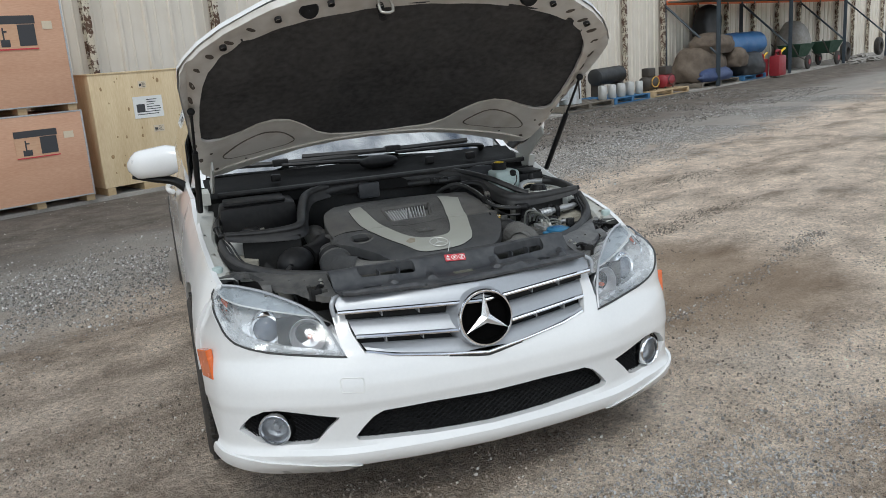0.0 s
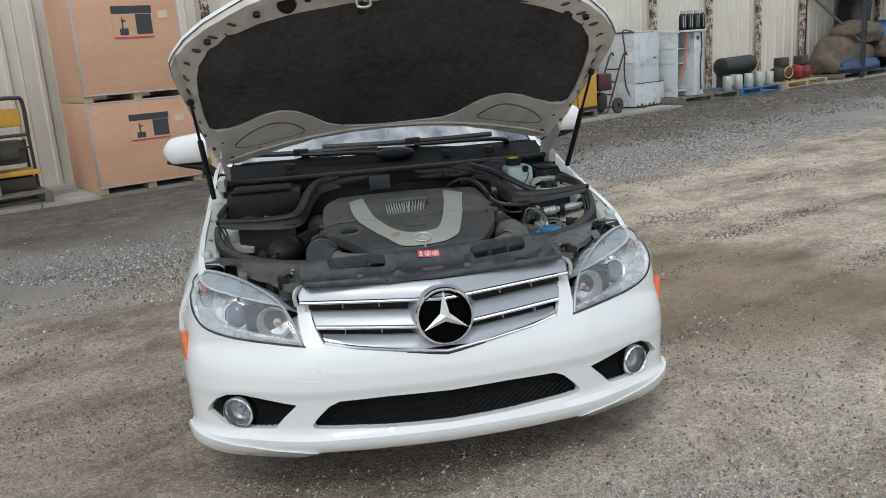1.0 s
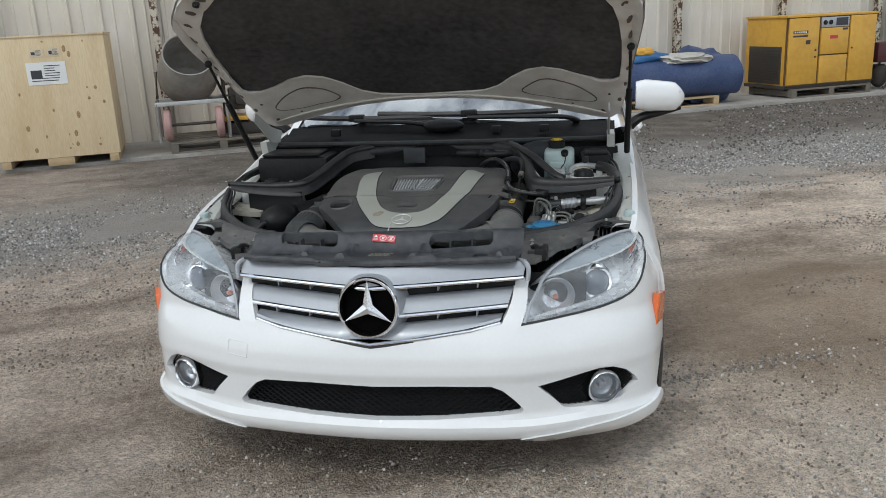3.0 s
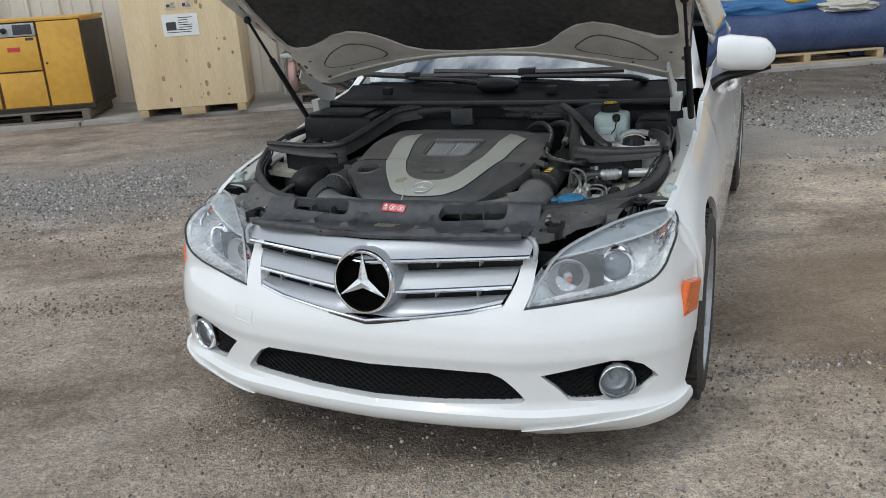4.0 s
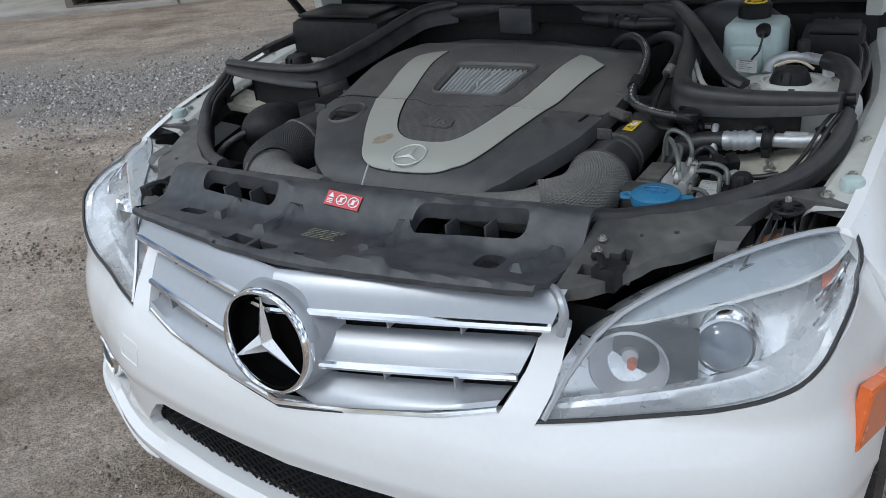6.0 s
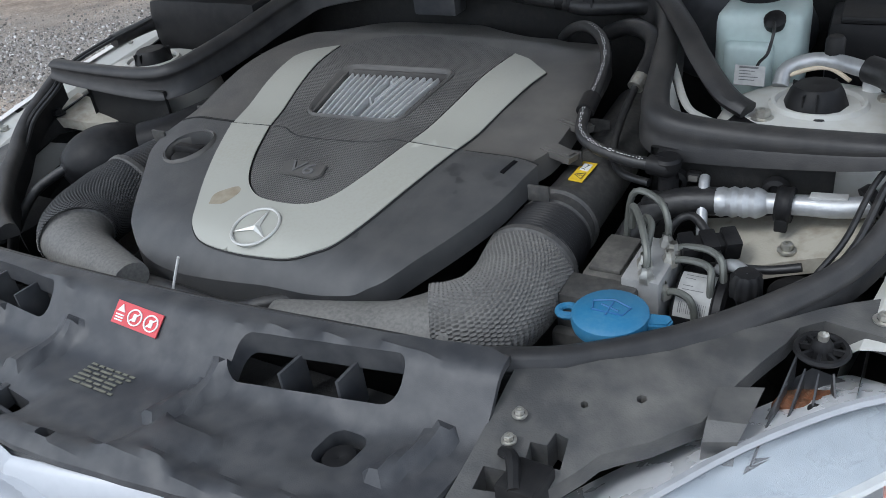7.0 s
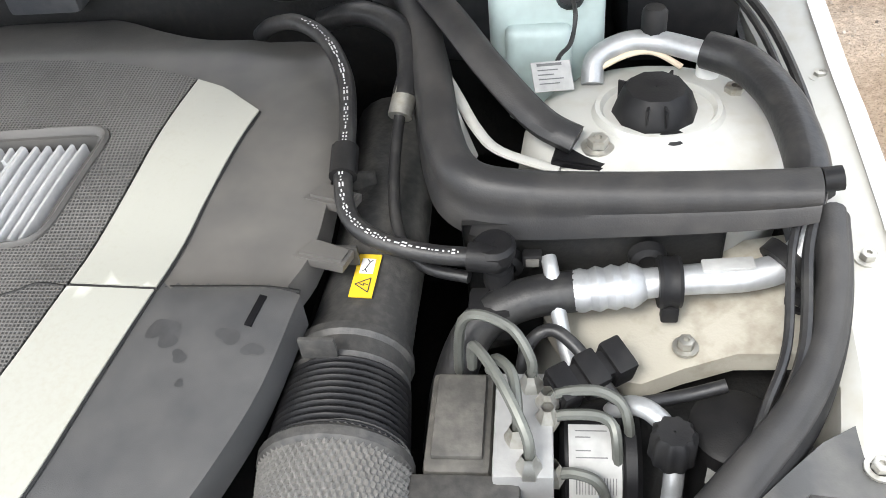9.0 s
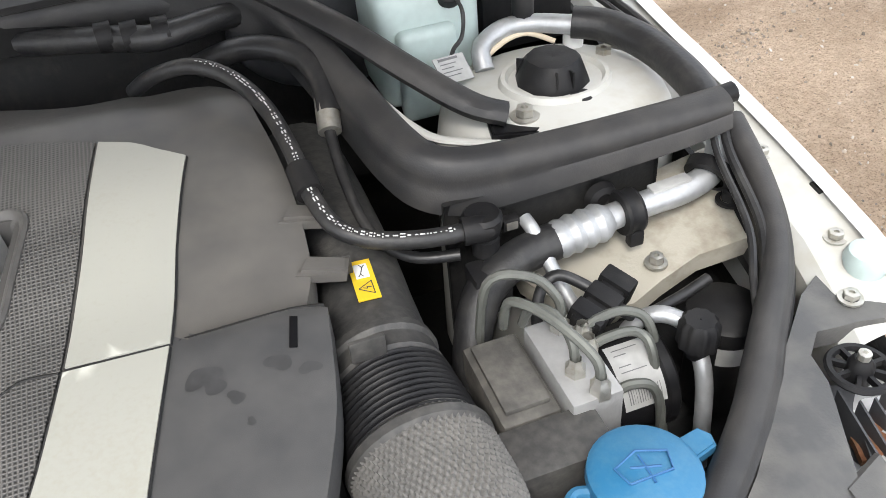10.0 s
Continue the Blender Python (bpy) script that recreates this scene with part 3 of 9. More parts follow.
# ---- things along the wall ----
M_PLY = mat("pale_pine_plywood", (0.72, 0.58, 0.37), 0.7, s1=2.2, s2=30, bump=0.1, col2=(0.60, 0.45, 0.26), amount=(0.40, 0.66), stretch=(2.5, 2.5, 0.35))
M_KNOT = mat("dark_wood_knots", (0.36, 0.235, 0.12), 0.8, var=0.3, s1=60, bump=0.0)
M_LAUAN = mat("reddish_plywood", (0.55, 0.30, 0.185), 0.6, s1=1.6, s2=40, bump=0.06, col2=(0.68, 0.415, 0.278), amount=(0.35, 0.7), stretch=(0.4, 2.0, 2.0))
M_LAUAN2 = mat("pale_reddish_plywood", (0.66, 0.42, 0.27), 0.6, s1=1.6, s2=40, bump=0.06, col2=(0.56, 0.32, 0.19), amount=(0.35, 0.7), stretch=(0.4, 2.0, 2.0))
M_PALLET = mat("weathered_pallet_wood", (0.115, 0.10, 0.083), 0.85, s1=8, s2=60, bump=0.3, col2=(0.20, 0.172, 0.135), stretch=(0.5, 3, 3))
M_PALLETY = mat("new_pallet_wood", (0.52, 0.39, 0.23), 0.8, s1=8, s2=60, bump=0.2, col2=(0.40, 0.29, 0.16), stretch=(0.5, 3, 3))
M_PALLETB = mat("blue_painted_wood", (0.03, 0.14, 0.32), 0.7, s1=14, s2=60, bump=0.2, col2=(0.07, 0.16, 0.26))
M_MACH = mat("yellow_machine_paint", (0.66, 0.37, 0.05), 0.42, s1=2.0, s2=12, bump=0.03, col2=(0.50, 0.255, 0.035), amount=(0.42, 0.78))
M_RUSTDARK = mat("rust_stained_edge", (0.07, 0.038, 0.022), 0.8, s1=14, s2=70, bump=0.2, col2=(0.16, 0.085, 0.035))
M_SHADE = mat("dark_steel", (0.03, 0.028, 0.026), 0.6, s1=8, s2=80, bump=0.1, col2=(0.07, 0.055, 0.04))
M_MIXER = mat("dusty_grey_steel", (0.31, 0.30, 0.28), 0.6, s1=4, s2=14, bump=0.05, col2=(0.22, 0.195, 0.17))
M_PINK = mat("faded_red_wheel", (0.42, 0.26, 0.24), 0.7, s1=10, bump=0.1)
M_CAB = mat("off_white_cabinet_paint", (0.60, 0.63, 0.65), 0.45, s1=3, s2=11, bump=0.03, col2=(0.40, 0.37, 0.33), amount=(0.50, 0.72))
M_TARP = mat("navy_tarpaulin", (0.022, 0.04, 0.115), 0.5, s1=5, s2=40, bump=0.35, bs=30, col2=(0.06, 0.085, 0.17))
M_TARPB = mat("blue_tarpaulin", (0.02, 0.10, 0.27), 0.45, s1=5, s2=40, bump=0.3, bs=30, col2=(0.04, 0.14, 0.30))
M_SACK = mat("brown_canvas", (0.15, 0.115, 0.085), 0.85, s1=6, s2=50, bump=0.4, bs=40, col2=(0.085, 0.066, 0.05))
M_TARPW = mat("pale_tarpaulin", (0.55, 0.53, 0.48), 0.7, s1=8, s2=50, bump=0.3, bs=40, col2=(0.36, 0.33, 0.29))
M_BLACKBAG = mat("black_sheeting", (0.02, 0.021, 0.022), 0.5, s1=8, bump=0.4, bs=30)
M_CANRED = mat("red_plastic", (0.26, 0.022, 0.03), 0.45, s1=8, bump=0.05)
M_MAROON = mat("maroon_paint", (0.075, 0.018, 0.02), 0.5, s1=8, bump=0.05)
M_GREEN = mat("green_machine_paint", (0.018, 0.06, 0.035), 0.5, s1=6, bump=0.1)
M_RACKBLUE = mat("dark_rack_steel", (0.045, 0.06, 0.075), 0.55, s1=8, bump=0.1)
M_RACKORANGE = mat("orange_rack_beam", (0.62, 0.13, 0.03), 0.5, s1=8, bump=0.05)
M_FOIL = mat("grey_metal_tubes", (0.50, 0.50, 0.48), 0.45, metal=0.5, s1=12, bump=0.1)
M_PAPER = mat("white_paper", (0.78, 0.78, 0.76), 0.7, var=0.04, bump=0.0)
M_INK = mat("dark_print", (0.05, 0.05, 0.055), 0.7, var=0.1, bump=0.0)
M_REDINK = mat("red_print", (0.55, 0.05, 0.06), 0.6, var=0.1, bump=0.0)
M_TANPAPER = mat("manila_paper", (0.66, 0.56, 0.42), 0.7, var=0.05, bump=0.0)


def at(u, v, z=0.045, turn=0.0):
    return WALLM @ pose(u, v, z, 0, 0, turn)


def make_pallet(u, v, w, d, wood=None, label="weathered grey wooden pallet on the concrete", turn=0.0, h=0.13):
    """Front left corner at (u, v)."""
    wood = wood or M_PALLET
    p = thing("pallet", at(u, v, 0.045, turn), label, "pallet", "pallets along the wall")
    bm = new_bm()
    box(bm, (0, 0, 0), (w, 0.095, 0.02), 0.003)
    s = part("bottom_board", bm, wood, p)
    for q in (0.5, 1.0):
        share("bottom_board", s.data, pose(0, (d - 0.095) * q, 0), p)
    bm = new_bm()
    box(bm, (0, 0, 0.021), (0.09, d, h - 0.022), 0.003)
    s = part("stringer", bm, wood, p)
    for q in (0.5, 1.0):
        share("stringer", s.data, pose((w - 0.09) * q, 0, 0), p)
    bm = new_bm()
    box(bm, (0, 0, h - 0.021), (w, 0.10, h), 0.003)
    s = part("top_board", bm, wood, p)
    n = max(4, int(d / 0.16))
    for i in range(1, n):
        share("top_board", s.data, pose(0, (d - 0.10) * i / (n - 1), 0), p)
    return p


def make_crate(u, v, w, d, h, papers, seed, label):
    c = thing("plywood_crate", at(u, v), label, "crate", "plywood crates")
    bm = new_bm()
    box(bm, (0, 0, 0.09), (w, 0.016, h), 0.002)
    part("front_panel", bm, M_PLY, c)
    bm = new_bm()
    box(bm, (0, d - 0.016, 0.09), (w, d, h), 0.002)
    part("back_panel", bm, M_PLY, c)
    for x in (0, w - 0.016):
        bm = new_bm()
        box(bm, (x, 0.018, 0.09), (x + 0.016, d - 0.018, h), 0.002)
        part("side_panel", bm, M_PLY, c)
    bm = new_bm()
    box(bm, (-0.01, -0.01, h), (w + 0.01, d + 0.01, h + 0.018), 0.003)
    part("lid", bm, M_PLY, c)
    for x, ww in ((0.02, 0.10), (w / 2 - 0.14, 0.28), (w - 0.12, 0.10)):
        bm = new_bm()
        box(bm, (x, 0.002, 0), (x + ww, d, 0.088), 0.004)
        part("skid", bm, M_PALLETY, c)
    rnd = random.Random(seed)
    bm = new_bm()
    for i in range(26):
        x, z = rnd.uniform(0.05, w - 0.05), rnd.uniform(0.15, h - 0.05)
        if any(a - 0.04 < x < b + 0.04 and lo - 0.04 < z < hi + 0.04 for a, b, lo, hi in papers):
            continue
        r = rnd.uniform(0.006, 0.022)
        lathe(bm, [(r, 0), (r * 0.8, -0.0025), (0.0005, -0.003)], pose(x, 0, z, -90, 0, 0) @ Matrix.Diagonal((1, rnd.uniform(1, 2), 1, 1)), 9)
    tagged(part("knot", bm, M_KNOT, c, "dark knots in the plywood"), kind="stuff")
    for a, b, lo, hi in papers:
        bm = new_bm()
        box(bm, (a, -0.005, lo), (b, -0.001, hi))
        pp = part("shipping_label", bm, M_PAPER if b - a > 0.2 else M_TANPAPER, c, "paper shipping label")
        bm = new_bm()
        for k in range(7):
            z = hi - (hi - lo) * (0.18 + 0.11 * k)
            box(bm, (a + (b - a) * (0.45 if k < 5 else 0.1), -0.0065, z), (b - (b - a) * rnd.uniform(0.08, 0.3), -0.0052, z + (hi - lo) * 0.035))
        box(bm, (a + (b - a) * 0.1, -0.0065, lo + (hi - lo) * 0.3), (a + (b - a) * 0.38, -0.0052, lo + (hi - lo) * 0.65))
        part("print", bm, M_INK, pp)
    return c


make_crate(-2.5, 7.83, 1.27, 0.98, 1.41, [(0.44, 0.84, 0.90, 1.14), (0.50, 0.64, 1.20, 1.28), (0.68, 0.80, 1.20, 1.29)], 3, "pale pine plywood shipping crate with white label")
make_crate(2.42, 7.95, 1.25, 0.95, 1.41, [(0.50, 0.88, 0.86, 1.12), (0.60, 0.70, 1.22, 1.30), (0.72, 0.86, 0.68, 0.76)], 8, "pale pine plywood shipping crate beside reddish boxes")


def make_box(u, v, z, w, d, h, label, material):
    c = thing("shipping_box", at(u, v, z), label, "crate", "stacked reddish boxes")
    bm = new_bm()
    box(bm, (0, 0, 0.075), (w, d, h), 0.003)
    part("body", bm, material, c)
    for x in (0.0, w / 2 - 0.05, w - 0.10):
        bm = new_bm()
        box(bm, (x, 0.02, 0), (x + 0.10, d - 0.02, 0.074), 0.003)
        part("skid", bm, M_PALLETY, c)
    for a, b, e, f in (((-0.004, -0.004, 0.07), (w + 0.004, 0.018, 0.085), 0, 0), ((-0.004, -0.004, h - 0.014), (w + 0.004, 0.018, h + 0.004), 0, 0), ((-0.004, -0.004, 0.086), (0.016, 0.016, h - 0.015), 0, 0), ((w - 0.016, -0.004, 0.086), (w + 0.004, 0.016, h - 0.015), 0, 0)):
        bm = new_bm()
        box(bm, a, b, 0.002)
        part("edge_strip", bm, M_ALU, c, "dull metal edge strip")
    bm = new_bm()
    box(bm, (0.36 * w, -0.006, h * 0.56), (0.74 * w, -0.002, h * 0.84))
    lab = part("printed_panel", bm, M_TANPAPER if material is M_LAUAN2 else M_LAUAN2, c, "printed product panel")
    bm = new_bm()
    box(bm, (0.36 * w, -0.0085, h * 0.77), (0.74 * w, -0.0065, h * 0.84))
    box(bm, (0.58 * w, -0.0085, h * 0.585), (0.73 * w, -0.0065, h * 0.765))
    part("dark_print", bm, M_INK, lab)
    bm = new_bm()
    box(bm, (0.36 * w, -0.0085, h * 0.553), (0.74 * w, -0.0065, h * 0.565))
    part("red_print", bm, M_REDINK, lab)
    bm = new_bm()
    box(bm, (0.42 * w, -0.0085, h * 0.58), (0.50 * w, -0.0065, h * 0.64), 0.001)
    box(bm, (0.445 * w, -0.0085, h * 0.64), (0.458 * w, -0.0065, h * 0.74))
    box(bm, (0.458 * w, -0.0085, h * 0.70), (0.485 * w, -0.0065, h * 0.715))
    part("machine_picture", bm, M_INK if material is M_LAUAN else M_REDINK, lab)
    bm = new_bm()
    box(bm, (0.80 * w, -0.006, h * 0.72), (0.89 * w, -0.002, h * 0.79))
    part("paper_tag", bm, M_TANPAPER, c)
    return c


make_box(1.02, 7.85, 0.045, 1.22, 1.15, 1.04, "reddish plywood shipping box with metal edges", M_LAUAN)
make_box(1.02, 7.87, 1.09, 1.20, 1.13, 1.24, "reddish plywood box stacked on another box", M_LAUAN)


def make_compressor(u, v):
    make_pallet(u + 0.1, v - 0.05, 1.45, 1.0, label="grey wooden pallet under a yellow compressor")
    c = thing("air_compressor", at(u, v, 0.178), "yellow painted air compressor cabinet on a pallet", "compressor", "yellow compressors")
    w, d, h = 1.62, 0.95, 1.05
    bm = new_bm()
    box(bm, (0.0, 0.02, 0), (w, d, 0.05), 0.005)
    part("base_frame", bm, M_SHADE, c)
    bm = new_bm()
    box(bm, (0.01, 0.026, 0.05), (w - 0.01, 0.05, h - 0.02))
    part("door_gap", bm, M_RUSTDARK, c, "rusty dark gaps between the doors")
    bm = new_bm()
    box(bm, (0.01, 0.051, 0.05), (w - 0.01, d, h - 0.02), 0.006)
    part("body", bm, M_MACH, c)
    bm = new_bm()
    box(bm, (0.0, -0.004, 0.045), (w, 0.024, 0.058), 0.003)
    part("rusty_sill", bm, M_RUSTDARK, c)
    bm = new_bm()
    box(bm, (-0.01, 0.0, h - 0.02), (w + 0.01, d + 0.01, h + 0.012), 0.006)
    part("top_lid", bm, M_MACH, c)
    for lo, hi in (((0.03, 0, 0.06), (0.56, 0.03, h - 0.03)), ((0.60, 0.004, 0.06), (1.10, 0.03, 0.46)), ((0.60, 0.0, 0.48), (1.10, 0.03, 0.86)), ((1.13, 0, 0.06), (w - 0.02, 0.03, h - 0.03))):
        bm = new_bm()
        box(bm, lo, hi, 0.006)
        part("door_panel", bm, M_MACH, c)
    bm = new_bm()
    box(bm, (0.60, 0.006, 0.87), (1.10, 0.03, h - 0.035), 0.003)
    cp = part("control_panel", bm, M_LAMPGREY, c, "grey control panel with gauges")
    for x in (0.66, 0.76):
        bm = new_bm()
        lathe(bm, [(0.034, 0), (0.034, 0.012), (0.028, 0.014), (0.0005, 0.014)], pose(x, 0.006, 0.94, 90, 0, 0), 14)
        part("gauge", bm, M_BLACKGLOSS, cp)
    bm = new_bm()
    box(bm, (0.86, 0.0, 0.89), (1.07, 0.0055, 1.0), 0.002)
    part("display", bm, M_INK, cp)
    bm = new_bm()
    box(bm, (0.76, -0.003, 0.70), (0.90, -0.0005, 0.75))
    part("red_sticker", bm, M_REDINK, c)
    for lo, hi in (((0.98, -0.003, 0.82), (1.07, -0.0005, 0.85)), ((0.33, -0.003, 0.64), (0.41, -0.0005, 0.70))):
        bm = new_bm()
        box(bm, lo, hi)
        part("dark_sticker", bm, M_INK, c)
    bm = new_bm()
    box(bm, (0.10, -0.003, 0.80), (0.36, -0.0005, 0.84))
    box(bm, (0.10, -0.003, 0.75), (0.36, -0.0005, 0.775))
    part("name_plate", bm, M_INK, c, "dark plate with pale bars")
    bm = new_bm()
    for k in range(6):
        box(bm, (0.12 + k * 0.038, -0.005, 0.808), (0.14 + k * 0.038, -0.0032, 0.832))
    part("plate_print", bm, M_WHITE, c)
    for x, z in ((0.51, 0.55), (0.51, 0.45), (1.17, 0.55)):
        bm = new_bm()
        lathe(bm, [(0.015, 0), (0.013, 0.012), (0.0005, 0.012)], pose(x, 0, z, 90, 0, 0), 8)
        part("latch", bm, M_SHADE, c)
    bm = new_bm()
    box(bm, (-0.004, 0.12, 0.07), (0.012, 0.85, 0.62), 0.003)
    for k in range(12):
        box(bm, (-0.012, 0.14, 0.10 + k * 0.042), (-0.003, 0.83, 0.118 + k * 0.042))
    part("side_vent", bm, M_SHADE, c, "dark louvred side vent")
    bm = new_bm()
    box(bm, (w - 0.012, 0.03, 0.06), (w + 0.004, 0.93, h - 0.05), 0.003)
    part("side_shroud", bm, M_SHADE, c)
    return c


make_compressor(8.07, 8.1)
make_compressor(-4.66, 8.1)

# concrete mixer and plate compactor on one pallet
make_pallet(-0.68, 7.94, 1.22, 1.0, label="grey wooden pallet under a concrete mixer")
mx = thing("concrete_mixer", at(-0.38, 8.4, 0.178), "dusty grey concrete mixer drum on a wheeled frame", "concrete mixer")
bm = new_bm()
dm = pose(0, 0.02, 0.78, 52, 0, 6)
lathe(bm, [(0.0005, -0.40), (0.19, -0.38), (0.29, -0.28), (0.350, -0.12), (0.352, 0.0), (0.330, 0.16), (0.292, 0.34), (0.298, 0.352), (0.284, 0.352), (0.278, 0.33), (0.31, 0.16), (0.33, 0.0), (0.32, -0.12), (0.26, -0.26), (0.0005, -0.34)], dm, 40)
part("drum", bm, M_MIXER, mx)
bm = new_bm()
box(bm, (-0.42, -0.38, 0.42), (0.42, -0.34, 0.47), 0.005)
box(bm, (-0.42, 0.25, 0.42), (0.42, 0.29, 0.47), 0.005)
part("cross_beam", bm, M_FOIL, mx)
for sx in (-1, 1):
    bm = new_bm()
    tube(bm, [(sx * 0.40, -0.36, 0.45), (sx * 0.40, -0.38, 0.0)], 0.022, 8)
    tube(bm, [(sx * 0.40, 0.27, 0.45), (sx * 0.40, 0.27, 0.0)], 0.022, 8)
    tube(bm, [(sx * 0.40, -0.36, 0.45), (sx * 0.40, 0.27, 0.45), (sx * 0.37, 0.0, 0.82)], 0.022, 8)
    part("frame", bm, M_MIXER, mx)
    bm = new_bm()
    lathe(bm, [(0.06, -0.045), (0.16, -0.045), (0.185, -0.025), (0.185, 0.025), (0.16, 0.045), (0.06, 0.045), (0.06, -0.045)], pose(sx * 0.30, -0.30, 0.19, 0, 90, 0), 22)
    part("wheel", bm, M_PINK, mx, "faded red rubber wheel")
bm = new_bm()
tube(bm, [(-0.3, -0.3, 0.19), (0.3, -0.3, 0.19)], 0.018, 8)
part("axle", bm, M_SHADE, mx)
gn = thing("plate_compactor", at(0.24, 8.28, 0.178), "black and yellow tamper machine with handle", "compactor")
bm = new_bm()
tube(bm, [(-0.22, 0, 0.62), (-0.21, -0.04, 0.98), (-0.13, -0.06, 1.03), (0.13, -0.06, 1.03), (0.21, -0.04, 0.98), (0.22, 0, 0.62)], 0.022, 8, 5)
part("handle", bm, M_SHADE, gn)
bm = new_bm()
for sx in (-1, 1):
    tube(bm, [(sx * 0.22, 0, 0.65), (sx * 0.24, 0.05, 0.02)], 0.018, 8)
    tube(bm, [(sx * 0.22, 0.3, 0.55), (sx * 0.24, 0.35, 0.02)], 0.018, 8)
tube(bm, [(-0.22, 0, 0.62), (0.22, 0, 0.62)], 0.018, 8)
tube(bm, [(-0.22, 0.0, 0.48), (0.22, 0.0, 0.48)], 0.012, 8)
part("frame", bm, M_SHADE, gn)
bm = new_bm()
box(bm, (-0.18, 0.0, 0.72), (0.18, 0.16, 0.92), 0.03)
part("tank", bm, M_MACH, gn)
bm = new_bm()
box(bm, (-0.17, 0.02, 0.30), (0.17, 0.32, 0.56), 0.03)
box(bm, (-0.10, -0.02, 0.36), (0.10, 0.02, 0.48), 0.01)
part("engine", bm, M_SHADE, gn)
bm = new_bm()
box(bm, (-0.26, -0.05, 0.17), (0.26, 0.36, 0.225), 0.01)
part("deck", bm, M_MACH, gn)
bm = new_bm()
box(bm, (-0.22, -0.02, 0.0), (0.22, 0.36, 0.15), 0.03)
part("base_plate", bm, M_SHADE, gn)

# blue tarpaulin rolls on a pallet
make_pallet(4.85, 8.1, 2.1, 1.0, M_PALLETY, "pale wooden pallet under blue tarpaulin rolls")


def bundle(name, material, m, size, seed, label, category, lumps=2.2, amp=0.22):
    """A soft, creased, sagging bundle."""
    bm = new_bm()
    bmesh.ops.create_icosphere(bm, subdivisions=4, radius=1.0)
    off = Vector((seed * 3.1, seed * 1.7, seed))
    for v in bm.verts:
        n = v.co.normalized()
        k = 1 + amp * noise.noise(n * lumps + off) + amp * 0.45 * noise.noise(n * lumps * 3 + off) + 0.05 * abs(noise.noise(n * 9 + off))
        q = Vector((abs(n.x) ** 0.7 * math.copysign(1, n.x), abs(n.y) ** 0.7 * math.copysign(1, n.y), n.z)) * k
        v.co = Vector((q.x * size[0], q.y * size[1], max(q.z, -0.55) * size[2] + 0.55 * size[2]))
    ob = part(name, bm, material, None, angle=60)
    ob.matrix_basis = m
    return tagged(ob, label, category)


def roll(name, material, u0, u1, v, z, r, label, seed, turn=0):
    bm = new_bm()
    n, rows = 26, []
    for i in range(30):
        s = i / 29
        rr = [r * (1 + 0.06 * noise.noise(Vector((s * 6, math.cos(a) * 2, math.sin(a) * 2 + seed))) + 0.02 * noise.noise(Vector((s * 25, a * 2, seed)))) for a in (math.tau * k / n for k in range(n))]
        rows.append([((u1 - u0) * s, q * math.cos(math.tau * k / n), max(-r * 0.8, q * math.sin(math.tau * k / n)) + r * 0.8) for k, q in enumerate(rr)])
    rows.insert(0, [(0.03, y * 0.5, (z_ - r * 0.8) * 0.5 + r * 0.8) for _, y, z_ in rows[0]])
    rows.append([((u1 - u0) - 0.03, y * 0.5, (z_ - r * 0.8) * 0.5 + r * 0.8) for _, y, z_ in rows[-1]])
    loft(bm, rows, closed=True, caps=True)
    ob = part(name, bm, material, None, angle=60)
    ob.matrix_basis = at(u0, v, z, turn)
    return tagged(ob, label, "tarpaulin")


roll("tarpaulin_roll", M_TARP, 4.5, 7.35, 8.42, 0.178, 0.31, "navy blue rolled tarpaulin lying on a pallet", 1)
bundle("folded_tarpaulin", M_TARPB, at(5.4, 8.6, 0.66), (0.9, 0.35, 0.14), 4, "folded blue tarpaulin on top of a roll", "tarpaulin", 2.5, 0.2)
bundle("folded_tarpaulin", M_TARPW, at(6.5, 8.4, 0.66), (0.42, 0.25, 0.085), 6, "pale folded tarpaulin lying on navy roll", "tarpaulin", 3, 0.2)
bundle("folded_tarpaulin", M_TARP, at(7.0, 8.75, 0.06), (0.45, 0.4, 0.5), 9, "navy tarpaulin bundle beside a compressor", "tarpaulin", 2.5, 0.15)
bundle("yellow_bag", M_MACH, at(5.85, 8.4, 0.80), (0.16, 0.12, 0.07), 2, "small yellow bag on blue tarpaulin", "bag", 2.5, 0.15)

